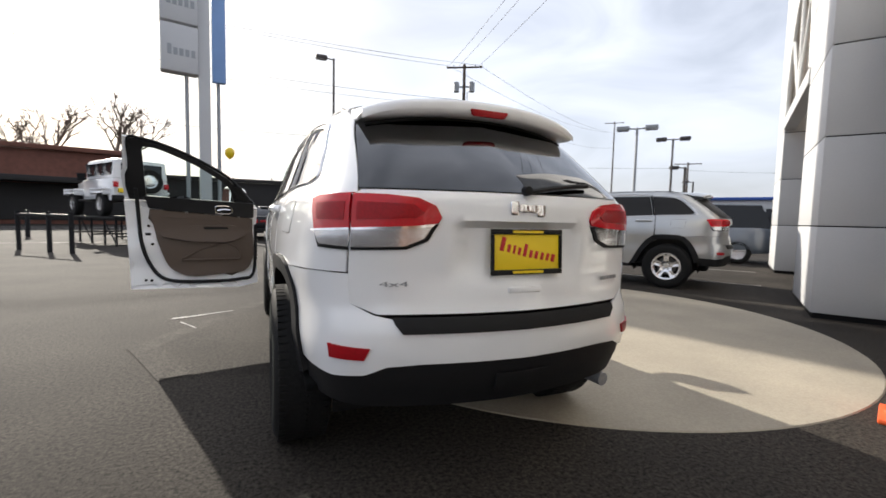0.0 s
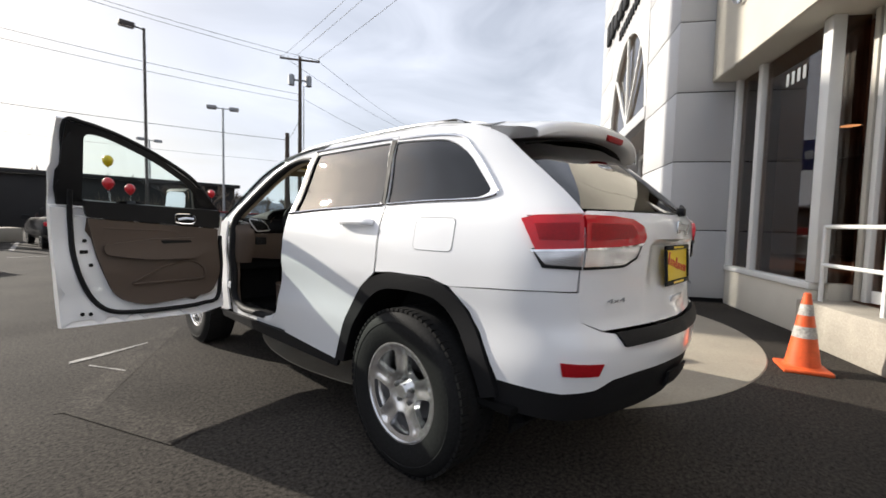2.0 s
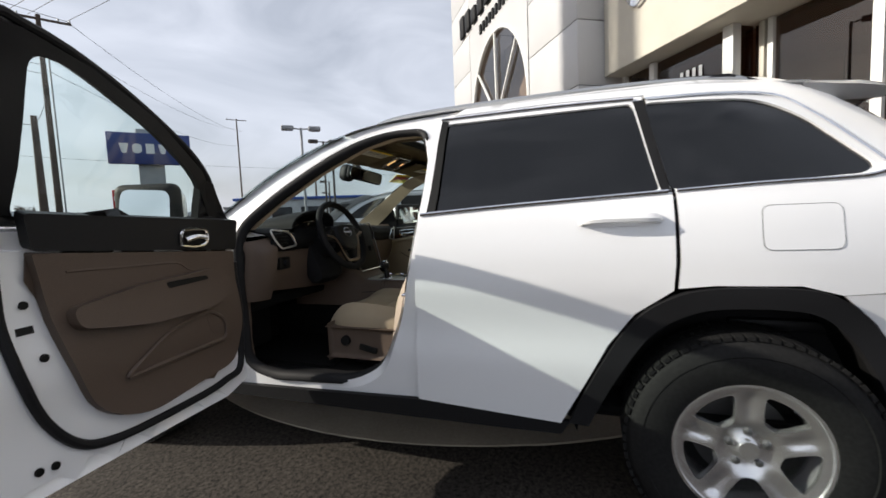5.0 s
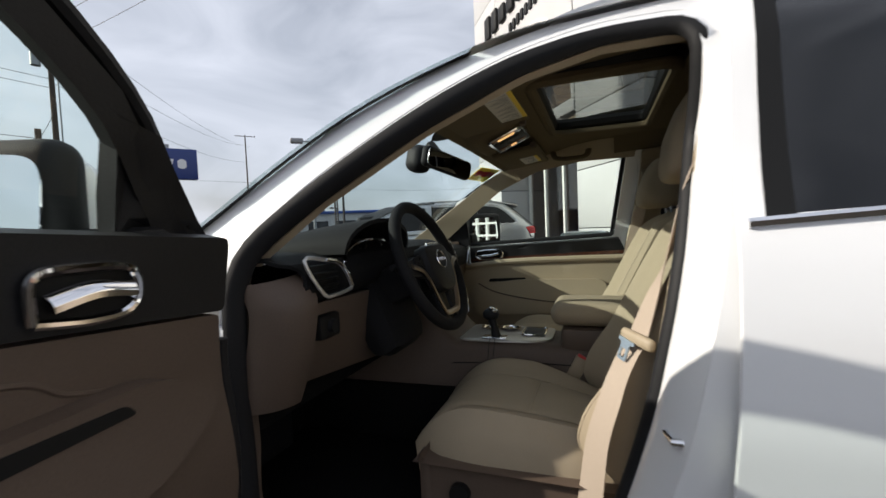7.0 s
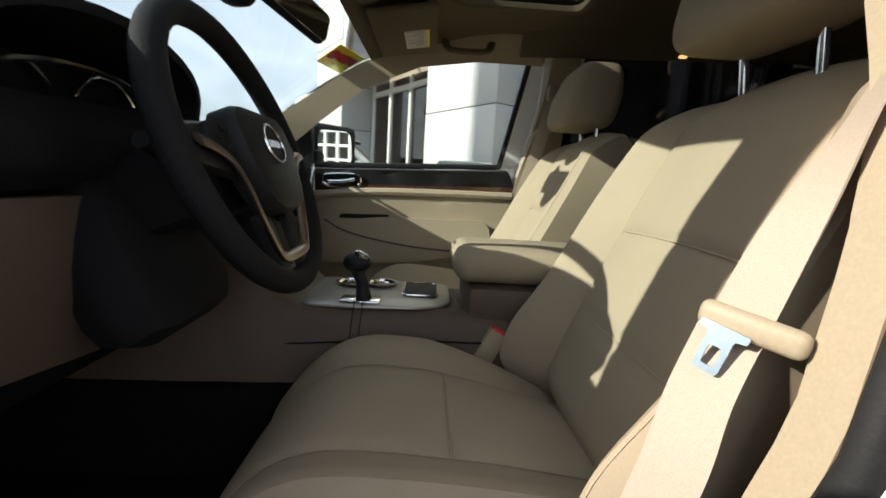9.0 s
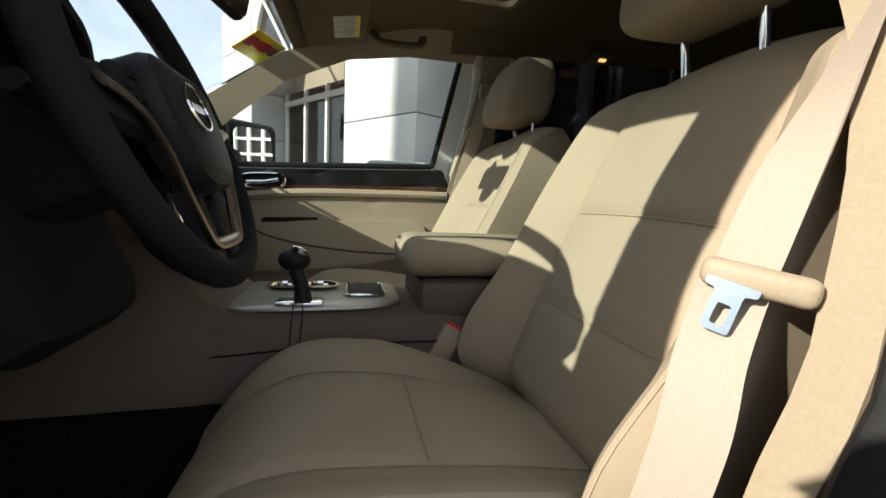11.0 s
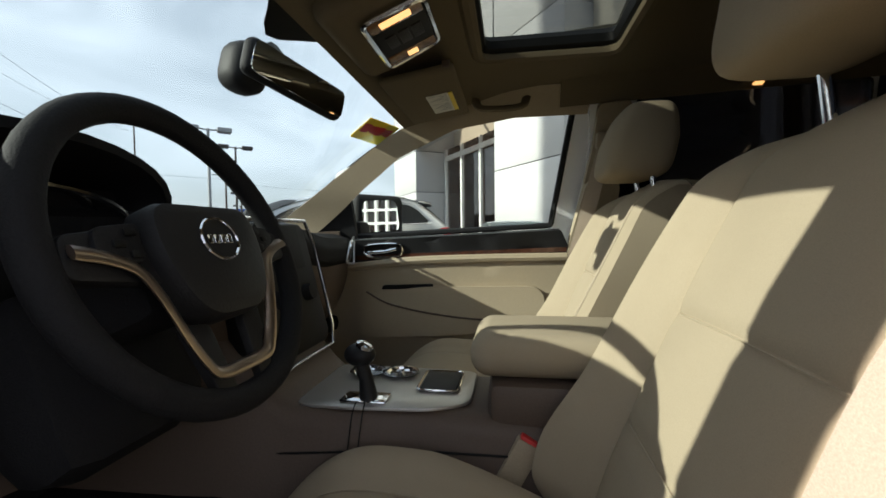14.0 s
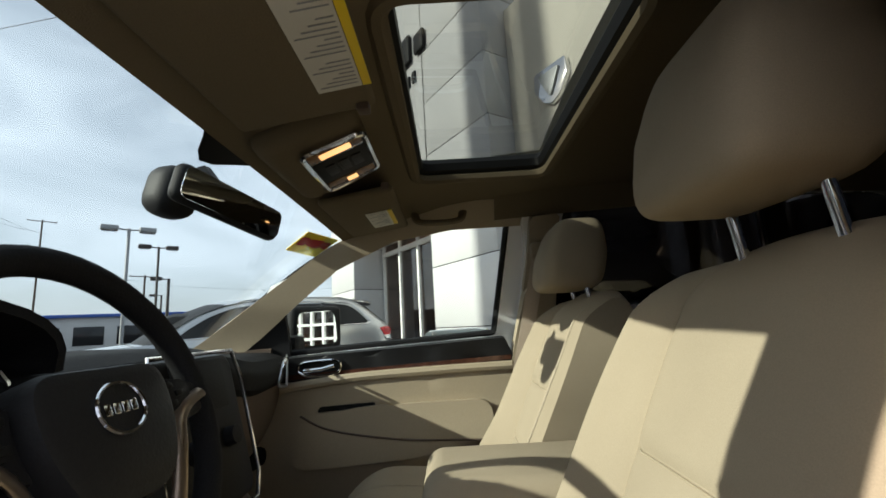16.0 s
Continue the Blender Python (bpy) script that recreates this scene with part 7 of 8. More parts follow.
def plain_car(label, paint, m, length=4.7, wide=1.86, high=1.45, suv=False, tail=True):
    """A parked car: lofted body, glasshouse, wheels, lamps, plate."""
    c = thing("car", label, "car", "cars parked round the lot", m=m)
    y0, y1 = -length / 2, length / 2
    prof = [(y0, 0.55, 0.90), (y0 + 0.08, 0.35, 1.00), (y0 + 0.6, 0.30, 1.03), (0, 0.28, 1.0), (y1 - 1.2, 0.28, 0.98), (y1 - 0.4, 0.30, 0.86), (y1 - 0.05, 0.38, 0.75), (y1, 0.5, 0.66)]
    secs = []
    for k, (y, lo, hi) in enumerate(prof):
        w = wide / 2 * (0.90 if k in (0, len(prof) - 1) else 0.97 if k in (1, len(prof) - 2) else 1)
        secs.append([Vector(p) for p in ((-w * 0.9, y, lo), (-w, y, lo + 0.12), (-w, y, hi - 0.14), (-w * 0.9, y, hi), (w * 0.9, y, hi), (w, y, hi - 0.14), (w, y, lo + 0.12), (w * 0.9, y, lo))])
    part("body", sweep(secs), paint, c)
    top = [(y0 + (0.15 if suv else 0.75), 0.99, 0.80), (y0 + (0.45 if suv else 1.35), high - 0.04, 0.64), (0.1, high, 0.62), (y1 - 1.9, high - 0.06, 0.63), (y1 - 1.15, 0.97, 0.80)]
    gl = [[Vector(p) for p in ((-w * wide / 1.86 * 1.08, y, 0.94), (-w * wide / 1.86, y, z - 0.02), (w * wide / 1.86, y, z - 0.02), (w * wide / 1.86 * 1.08, y, 0.94))] for y, z, w in top]
    part("glasshouse", sweep(gl), M_DARKGLASS, c, "dark car windows")
    part("roof", sweep([[Vector(p) for p in ((-w * 0.96, y, z - 0.03), (-w * 0.90, y, z + 0.012), (w * 0.90, y, z + 0.012), (w * 0.96, y, z - 0.03))] for y, z, w in top[1:4]]), paint, c)
    for sx in (-1, 1):
        for y in (y0 + 0.95, y1 - 0.9):
            wh = part("wheel", lathe([(0.0, -0.10), (0.30, -0.10), (0.335, -0.06), (0.335, 0.06), (0.30, 0.10), (0.22, 0.10), (0.20, 0.07), (0.0, 0.07)], 24, pose(sx * (wide / 2 - 0.10), y, 0.335, 0, 90 * sx, 0)), M_RUBBER, c)
            part("rim", lathe([(0.0, 0.08), (0.21, 0.08), (0.21, 0.095), (0.0, 0.085)], 10, pose(sx * (wide / 2 - 0.10), y, 0.335, 0, 90 * sx, 0)), M_ALLOY, wh)
        part("tail_lamp", boxm((sx * wide * 0.43 - 0.16, y0 - 0.012, 0.74), (sx * wide * 0.43 + 0.05, y0 + 0.10, 0.88), 0.02), M_RED, c)
        part("door_mirror", boxm((sx * wide * 0.5 - 0.02, y1 - 1.75, 0.95), (sx * wide * 0.5 + 0.16 * sx, y1 - 1.65, 1.07), 0.03), paint, c)
    part("bumper", boxm((-wide * 0.44, y0 - 0.03, 0.34), (wide * 0.44, y0 + 0.06, 0.52), 0.03), M_BLACKTRIM, c)
    part("plate", boxm((-0.16, y0 - 0.036, 0.58), (0.16, y0 - 0.005, 0.72), 0.004), M_YELLOW, c, "yellow dealer plate")
    if tail:
        part("lamp_band", boxm((-wide * 0.36, y0 - 0.015, 0.77), (wide * 0.36, y0 + 0.03, 0.86), 0.015), M_REDDARK, c)
    return c


M_DARKGLASS = material("dark_car_glass", (0.012, 0.013, 0.016), 0.12, coat=0.2, spec=0.25)
M_CARBLACK = material("black_paint", (0.010, 0.010, 0.012), 0.3, coat=0.15, spec=0.2)
M_CARRED = material("red_paint", (0.28, 0.012, 0.018), 0.25, coat=1.0)
M_CARBLUE = material("grey_blue_paint", (0.13, 0.15, 0.18), 0.3, coat=1.0)
plain_car("black two-door coupe parked on the far side of the lot", M_CARBLACK, pose(-0.35, 19.2, 0, 0, 0, 4), 4.9, 1.92)
plain_car("dark car parked beside a black coupe", M_CARBLUE, pose(-3.3, 21.5, 0, 0, 0, 4), 4.6, 1.8, tail=False)
plain_car("second black coupe parked beside the first", M_CARBLACK, pose(1.77, 19.4, 0, 0, 0, -6), 4.8, 1.9)
plain_car("dark red coupe parked beside a black coupe", M_CARRED, pose(5.07, 21.0, 0, 0, 0, -14), 4.8, 1.9)
plain_car("red car parked further along the row", M_CARRED, pose(8.6, 26.0, 0, 0, 0, -14), 4.7, 1.85)
plain_car("grey sport utility vehicle parked beyond the portal", M_CARBLUE, pose(11.6, 7.2, 0, 0, 0, 32.6), 4.6, 1.86, 1.72, True)
plain_car("red car parked in the row by the showroom", M_CARRED, pose(17.0, 10.6, 0, 0, 0, 32.6), 4.6, 1.86, 1.5)
plain_car("black sport utility vehicle parked in the far row", M_CARBLACK, pose(22.0, 13.6, 0, 0, 0, 32.6), 4.7, 1.9, 1.7, True)
plain_car("white car parked in the far row", M_PAINT, pose(27.0, 16.6, 0, 0, 0, 32.6), 4.7, 1.9, 1.6, True)

# bay lines by the portal
for k in range(4):
    p = B0 + BE * (PE + 0.2 + 2.7 * k) + BN * 1.2
    q = p + BN * 5.2
    w = BE * 0.05
    if k:
        flat_sheet("painted_line", [(p - w)[:2], (q - w)[:2], (q + w)[:2], (p + w)[:2]], 0.005, M_LINE, "worn white parking bay line", "road marking")


# ---- white off-roader on a steel display rack ----
def offroader(m):
    c = thing("off_roader", "white boxy off-roader with rear spare wheel on a display rack", "car", m=m)
    part("tub", sweep([[Vector(p) for p in ((-w, y, lo), (-w, y, hi - 0.04), (-w + 0.04, y, hi), (w - 0.04, y, hi), (w, y, hi - 0.04), (w, y, lo))] for y, lo, hi, w in ((-0.72, 0.60, 1.20, 0.76), (-0.66, 0.52, 1.22, 0.79), (1.75, 0.52, 1.22, 0.79), (1.85, 0.52, 1.20, 0.72), (2.9, 0.60, 1.14, 0.60), (2.95, 0.66, 1.10, 0.58))]), M_PAINT, c)
    part("hard_top", sweep([[Vector(p) for p in ((-0.77, y, 1.222), (-0.72, y, z - 0.03), (-0.66, y, z), (0.66, y, z), (0.72, y, z - 0.03), (0.77, y, 1.222))] for y, z in ((-0.70, 1.80), (-0.60, 1.84), (1.35, 1.84), (1.50, 1.78))]), M_PAINT, c)
    part("windscreen", boxm((-0.66, 0, 0), (0.66, 0.03, 0.55), 0.01, pose(0, 1.72, 1.24, -18)), M_DARKGLASS, c)
    for s in (-1, 1):
        for y0, y1 in ((-0.55, 0.10), (0.18, 0.75), (0.83, 1.40)):
            part("side_window", boxm((s * 0.735, y0, 1.30), (s * 0.762, y1, 1.70), 0.01, pose(0, 0, 0)), M_DARKGLASS, c)
        for y in (0.0, 2.45):
            part("wheel_arch", boxm((s * 0.74, y - 0.50, 0.74), (s * 0.95, y + 0.50, 0.86), 0.05), M_PAINT, c)
            wh = part("wheel", lathe([(0.0, -0.12), (0.36, -0.12), (0.40, -0.08), (0.40, 0.08), (0.36, 0.12), (0.24, 0.12), (0.22, 0.08), (0, 0.08)], 28, pose(s * 0.80, y, 0.40, 0, 90 * s, 0)), M_RUBBER, c)
            part("rim", lathe([(0, 0.10), (0.22, 0.10), (0.23, 0.115), (0.0, 0.09)], 10, pose(s * 0.80, y, 0.40, 0, 90 * s, 0)), M_ALLOY, wh)
        part("tail_lamp", boxm((s * 0.72 - 0.07, -0.77, 0.93), (s * 0.72 + 0.07, -0.715, 1.10), 0.015), M_RED, c)
        part("door_mirror", boxm((s * 0.82, 1.50, 1.22), (s * 0.98, 1.58, 1.40), 0.03), M_BLACKTRIM, c)
    part("rear_window", boxm((-0.55, -0.735, 1.28), (0.60, -0.70, 1.70), 0.01), M_DARKGLASS, c)
    sp = part("spare_tyre", lathe([(0.22, -0.11), (0.36, -0.11), (0.40, -0.07), (0.40, 0.07), (0.36, 0.11), (0.24, 0.11), (0.22, 0.06)], 32, pose(0.15, -0.87, 1.16, 90)), M_RUBBER, c, "black rear spare tyre")
    part("spare_rim", lathe([(0, 0.07), (0.06, 0.09), (0.20, 0.06), (0.23, 0.10), (0.235, 0.05)], 10, pose(0.15, -0.87, 1.16, 90)), M_ALLOY, sp)
    part("rear_bumper", boxm((-0.85, -0.85, 0.50), (0.85, -0.72, 0.68), 0.04), M_BLACKTRIM, c)
    part("plate", boxm((-0.66, -0.79, 0.76), (-0.36, -0.73, 0.90), 0.004), M_YELLOW, c, "yellow plate")
    part("side_step", boxm((-0.92, 0.55, 0.48), (0.92, 1.85, 0.55), 0.03), M_BLACKTRIM, c)
    return c


WR = pose(-4.81, 15.15, 0, 0, 0, 33)
offroader(WR @ pose(0, 0, 0.92))
rack = thing("display_rack", "dark steel display rack raising the off-roader", "rack", m=WR)
for x in (-0.80, 0.80):
    part("runner", boxm((x - 0.16, -1.2, 0.86), (x + 0.16, 3.4, 0.92), 0.01), M_BLACKTRIM, rack)
    for y in (-0.9, 0.0, 1.1, 2.2, 3.2):
        part("leg", tube([(x, y, 0), (x, y, 0.86)], 0.035, 8), M_BLACKTRIM, rack)
    for y in (-0.9, 1.1):
        part("brace", tube([(x, y, 0.06), (x, y + 1.0, 0.84)], 0.025, 6), M_BLACKTRIM, rack)
for y in (-0.9, 1.1, 3.2):
    part("cross_bar", tube([(-0.80, y, 0.30), (0.80, y, 0.30)], 0.028, 6), M_BLACKTRIM, rack)
rail2 = thing("barrier_rail", "low dark steel barrier rail with posts on the lot", "barrier")
for p in ((-5.9, 11.9), (-5.25, 11.3), (-6.9, 12.9)):
    part("barrier_post", tube([(*p, 0), (*p, 1.05)], 0.055, 10), M_BLACKTRIM, rail2)
part("barrier_bar", tube([(-6.9, 12.9, 0.95), (-5.9, 11.9, 0.95), (-5.25, 11.3, 0.95)], 0.045, 8), M_BLACKTRIM, rail2)
for p in ((-10.5, 17.5), (-9.2, 19.5)):
    b = thing("bollard", "dark steel bollard standing on the lot", "bollard", "bollards", m=pose(*p, 0))
    part("shaft", lathe([(0.08, 0), (0.08, 1.0), (0.05, 1.06), (0, 1.07)], 14), M_BLACKTRIM, b)

# ---- pylon sign ----
py = thing("pylon_sign", "tall white dealer pylon sign with blue slab on steel posts", "sign", m=pose(-3.35, 22.6, -0.396, 0, 0, 12) @ Matrix.Scale(1.35, 4))
part("main_post", boxm((-0.19, -0.15, 0.293), (0.19, 0.15, 14), 0.02), M_PANEL, py)
for x in (-0.55, 0.48):
    part("side_post", tube([(x, 0.1, 0.293), (x, 0.1, 6.2)], 0.07, 10), M_STEEL, py)
for z in (6.05, 7.75, 9.45):
    sgn = part("sign_box", boxm((-1.35, -0.30, z), (-0.20, 0.25, z + 1.62), 0.04), M_PANEL, py, "white sign box")
    for k in range(5):
        part("sign_bar", boxm((-1.15 + 0.18 * k, -0.312, z + 0.55), (-1.02 + 0.18 * k, -0.298, z + 0.80 + 0.1 * (k == 0)), 0), M_STEEL, sgn)
part("blue_slab", boxm((0.26, -0.12, 5.95), (0.72, 0.12, 14), 0.02), material("pale_blue_panel", (0.20, 0.34, 0.62), 0.4, stain=0.05), py, "pale blue sign slab")
part("plinth", boxm((-1.0, -0.6, 0.294), (1.3, 0.6, 0.70), 0.03), M_CONCRETE, py)


# ---- poles ----
def lamp_pole(x, y, z, heads, rz, label, mat=M_STEEL, r=0.09):
    p = thing("street_lamp", label, "street lamp", "lot lamps", m=pose(x, y, 0, 0, 0, rz))
    part("pole", tube([(0, 0, 0.6), (0, 0, z)], [r, r * 0.8], 10), mat, p)
    part("footing", lathe([(0.28, 0), (0.28, 0.6), (0, 0.6)], 16), M_CONCRETE, p)
    for s in heads:
        part("arm", tube([(0, 0, z - 0.08), (s * 0.45, 0, z - 0.04)], 0.04, 6), mat, p)
        hd = part("lamp_head", boxm((s * 0.45 - 0.02 if s > 0 else s * 1.15, -0.22, z - 0.16), (s * 1.15 if s > 0 else s * 0.45 + 0.02, 0.22, z + 0.10), 0.05), mat, p)
        part("lens", boxm((min(s * 0.5, s * 1.1), -0.18, z - 0.18), (max(s * 0.5, s * 1.1), 0.18, z - 0.158), 0.01), M_LAMPCLEAR, hd)
    return p


M_POLEDARK = material("dark_pole", (0.05, 0.042, 0.038), 0.6, stain=0.2)
lamp_pole(3.73, 27.4, 11.4, (-1,), 0, "tall dark lamp post with a single flat head", M_POLEDARK)
lamp_pole(10.53, 35.4, 9.8, (-1, 1), -20, "grey lamp post with two flat heads")
lamp_pole(20.12, 17.35, 6.8, (-1, 1), -48, "grey twin-head lamp post beyond the showroom")
lamp_pole(27.6, 20.9, 7.4, (-1, 1), -48, "dark twin-head lamp post in the far row", M_POLEDARK)
for x, y, z in ((30.5, 22.0, 5.6), (46.9, 33.5, 6.1), (63.5, 44.8, 5.8)):
    lamp_pole(x, y, z, (-1,), -48, "distant single-head lamp post", M_POLEDARK, 0.12)
lamp_pole(9.0, 52.0, 9.0, (-1, 1), 10, "distant lamp post beyond the street")


def utility_pole(x, y, z, rz, arm, label, cans=True):
    p = thing("utility_pole", label, "utility pole", m=pose(x, y, 0, 0, 0, rz))
    part("mast", tube([(0, 0, 0), (0, 0, z)], [0.22, 0.14], 10), M_WOODPOLE, p)
    if arm:
        part("crossarm", boxm((-arm, -0.06, z - 0.35), (arm, 0.06, z - 0.20), 0.02), M_WOODPOLE, p)
        for k in (-0.95, -0.6, 0.6, 0.95):
            part("insulator", lathe([(0.05, 0), (0.07, 0.08), (0.03, 0.18), (0, 0.18)], 8, pose(k * arm, 0, z - 0.20)), M_STEEL, p)
    if cans:
        for s in (-1, 1):
            part("transformer", lathe([(0, -0.5), (0.28, -0.5), (0.28, 0.35), (0.18, 0.45), (0, 0.45)], 14, pose(s * 0.75, 0, z - 2.1)), M_STEEL, p)
        part("bracket", boxm((-0.7, -0.05, z - 2.2), (0.7, 0.05, z - 2.05), 0.01), M_STEEL, p)
        part("conduit", tube([(0.35, 0, 1.0), (0.33, 0, z - 2.6)], 0.05, 6), M_STEEL, p)
    return p


utility_pole(17.6, 36.4, 16.0, -30, 1.75, "weathered wooden utility pole with crossarm and transformers")
utility_pole(12.8, 29.1, 7.4, 0, 0, "short dark wooden pole beside the street", False)
utility_pole(79.6, 79.8, 25.5, -40, 2.2, "distant tall utility pole with crossarms", False)
utility_pole(70.0, 52.0, 12.0, -40, 2.2, "distant utility pole beyond the lot", False)
utility_pole(-46.0, 62.0, 15.0, 20, 1.7, "far wooden utility pole along the street", False)


def wire(a, b, sag, label="dark overhead power line"):
    a, b = Vector(a), Vector(b)
    pts = [a.lerp(b, k / 24) - Vector((0, 0, sag * (1 - (k / 12 - 1) ** 2))) for k in range(25)]
    tagged(link_mesh("power_line", tube(pts, 0.017, 5), M_BLACKTRIM), label, "power line", "overhead lines")


for dx, z in ((-1.5, 15.9), (1.5, 15.9), (0.2, 12.6), (0.2, 12.0)):
    wire((17.6 + dx * 0.86, 36.4 - dx * 0.5, z), (-28 + dx, 34 + dx * 0.3, z + 0.5), 0.9)
for dx, z in ((-1.5, 15.9), (1.5, 15.9), (0.2, 12.3)):
    wire((17.6 + dx * 0.86, 36.4 - dx * 0.5, z), (79.6 + dx, 79.8, z + 7), 1.5)
for dx, z in ((-1.5, 15.9), (-0.5, 15.9), (1.5, 15.9)):
    wire((17.6 + dx * 0.86, 36.4 - dx * 0.5, z), (12.0 + dx, -30.0, z + 8), 1.2)
wire((12.8, 29.1, 6.9), (-40, 34, 8.6), 0.8)
wire((12.8, 29.1, 6.9), (17.6, 36.4, 10.5), 0.2)
wire((70, 52, 11.0), (-5, 78, 11.5), 1.0)
wire((70, 52, 10.6), (95, 20, 10.6), 1.0)

# ---- blue dealer sign over the street ----
vs = thing("dealer_sign", "deep blue rectangular dealer sign on a grey column", "sign", m=pose(19.1, 28.9, 0, 0, 0, -36.7))
part("column", boxm((-0.75, 0.15, 0), (0.75, 0.85, 7.75), 0.03), M_STEEL, vs, "grey steel column")
part("sign_face", boxm((-2.35, -0.30, 5.35), (2.35, 0.145, 7.4), 0.03), M_BLUESIGN, vs, "deep blue sign face")
for k in range(5):
    x = -1.45 + 0.72 * k
    part("sign_bar", boxm((x - 0.24, -0.325, 6.05), (x + 0.24, -0.301, 6.70), 0.0), M_WHITE, vs) if k in (2,) else part("sign_bar", prism(rounded([(-0.26, 0.32), (0.26, 0.32), (0.12, -0.32), (-0.12, -0.32)] if k in (0, 3) else [(-0.26, 0.2), (-0.1, 0.32), (0.1, 0.32), (0.26, 0.2), (0.26, -0.2), (0.1, -0.32), (-0.1, -0.32), (-0.26, -0.2)], 0.04, 2), 0.024, pose(x, -0.301, 6.37, 90)), M_WHITE, vs)
bb = thing("billboard", "small red and white roadside sign behind the column", "sign", m=pose(22.9, 36.5, 0, 0, 0, -33))
part("board", boxm((-1.3, -0.1, 2.3), (1.3, 0.1, 4.2), 0.02), M_REDPRINT, bb)
part("band", boxm((-1.2, -0.12, 3.3), (1.2, -0.101, 3.7), 0), M_WHITE, bb)
part("stand", tube([(0, 0, 0), (0, 0, 2.3)], 0.12, 8), M_STEEL, bb)


# ---- balloons ----
M_BALLOON_Y = material("balloon_yellow", (0.80, 0.56, 0.01), 0.3, coat=0.4)
M_BALLOON_R = material("balloon_red", (0.70, 0.02, 0.03), 0.3, coat=0.4)
for x, y, z, mat, col in ((-2.3, 23.5, 4.3, M_BALLOON_Y, "yellow"), (2.0, 27.4, 4.0, M_BALLOON_Y, "yellow"), (1.73, 25.6, 2.7, M_BALLOON_R, "red"), (3.1, 28.3, 2.6, M_BALLOON_R, "red"), (9.8, 36.0, 3.0, M_BALLOON_R, "red")):
    b = tagged(link_mesh("balloon", lathe([(0.0, -0.36), (0.03, -0.33), (0.16, -0.22), (0.24, -0.05), (0.25, 0.08), (0.19, 0.21), (0.09, 0.28), (0, 0.30)], 24, pose(x, y, z)), mat), f"{col} balloon tied above a parked car", "balloon", "balloons")
    part("string", tube([(x, y, z - 0.35), (x + 0.1, y, 1.3)], 0.006, 5), M_WHITE, b)


# ---- far buildings, trees, hill ----
def far_block(name, label, x, y, rz, w, d, h, mat, roof=None, bays=0):
    b = thing(name, label, "building", m=pose(x, y, 0, 0, 0, rz))
    part("wall", boxm((-w / 2, 0, 0), (w / 2, d, h), 0.05), mat, b)
    part("roof", boxm((-w / 2 - 0.4, -0.4, h), (w / 2 + 0.4, d + 0.4, h + 0.35), 0.05), roof or mat, b)
    for k in range(bays):
        part("window", boxm((-w / 2 + w / bays * (k + 0.15), -0.05, h * 0.25), (-w / 2 + w / bays * (k + 0.85), 0.05, h * 0.75), 0.02), M_DARKGLASS, b)
    return b


bl = far_block("store", "long low brick-red store with a dark shaded front", -22.0, 36.5, 14, 24, 12, 5.4, M_BRICK, M_BRICK)
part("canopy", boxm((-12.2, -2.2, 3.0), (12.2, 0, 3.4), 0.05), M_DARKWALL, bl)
# near-black sheet: the shade below the canopy is painted as wall colour
part("shaded_shop_front", boxm((-12.0, -0.12, 0.3), (12.0, -0.02, 2.95), 0.02), M_DARKWALL, bl)
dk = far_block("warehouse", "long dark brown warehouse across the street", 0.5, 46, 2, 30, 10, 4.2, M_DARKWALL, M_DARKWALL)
far_block("dealership", "pale far dealership with a blue band", 52.0, 31.0, -58, 34, 12, 4.0, M_PANEL, material("blue_band", (0.03, 0.09, 0.36), 0.5), 9)
far_block("warehouse", "pale low warehouse in the distance", 76.0, 60.0, -45, 30, 12, 4.0, M_PANEL, M_STEEL, 8)
# the street behind with a pale kerb line and guard rail
flat_sheet("painted_line", [(-60, 27.0), (-7, 31.5), (-7, 31.9), (-60, 27.4)], 0.01, M_LINE, "long white street edge line", "road marking")
flat_sheet("painted_line", [(-60, 24.0), (-9, 28.0), (-9, 28.3), (-60, 24.3)], 0.01, M_LINE, "long white street edge line", "road marking")
for a, b in (((-3.0, 16.3), (-9, 15.6)), ((-2.0, 13.9), (4.5, 15.4)), ((1.2, 16.2), (1.9, 22.0)), ((4.6, 17.0), (5.6, 22.5)), ((-1.9, 16.6), (-1.6, 22.5))):
    d = (Vector(b) - Vector(a)).normalized()
    w = Vector((-d.y, d.x)) * 0.06
    flat_sheet("painted_line", [tuple(Vector(a) - w), tuple(Vector(b) - w), tuple(Vector(b) + w), tuple(Vector(a) + w)], 0.01, M_LINE, "worn white parking line", "road marking")


def hill():
    bm = bmesh.new()
    n = 120
    rows = [[], [], []]
    for k in range(n + 1):
        a = math.pi * (1.02 - 0.95 * k / n)
        r = 420 + 40 * math.sin(k * 0.3)
        h = 14 + 14 * math.exp(-((k - 66) / 16) ** 2) + 9 * math.exp(-((k - 40) / 12) ** 2) + 3 * noise.noise((k * 0.35, 0, 0)) + 1.6 * noise.noise((k * 1.9, 3, 0))
        for row, (rr, zz) in zip(rows, ((r, -1), (r + 60, h * 0.7), (r + 120, h))):
            row.append(bm.verts.new((rr * math.cos(a), rr * math.sin(a), zz)))
    for a, b in zip(rows, rows[1:]):
        for k in range(n):
            bm.faces.new((a[k], a[k + 1], b[k + 1], b[k]))
    bmesh.ops.recalc_face_normals(bm, faces=bm.faces)
    return bm


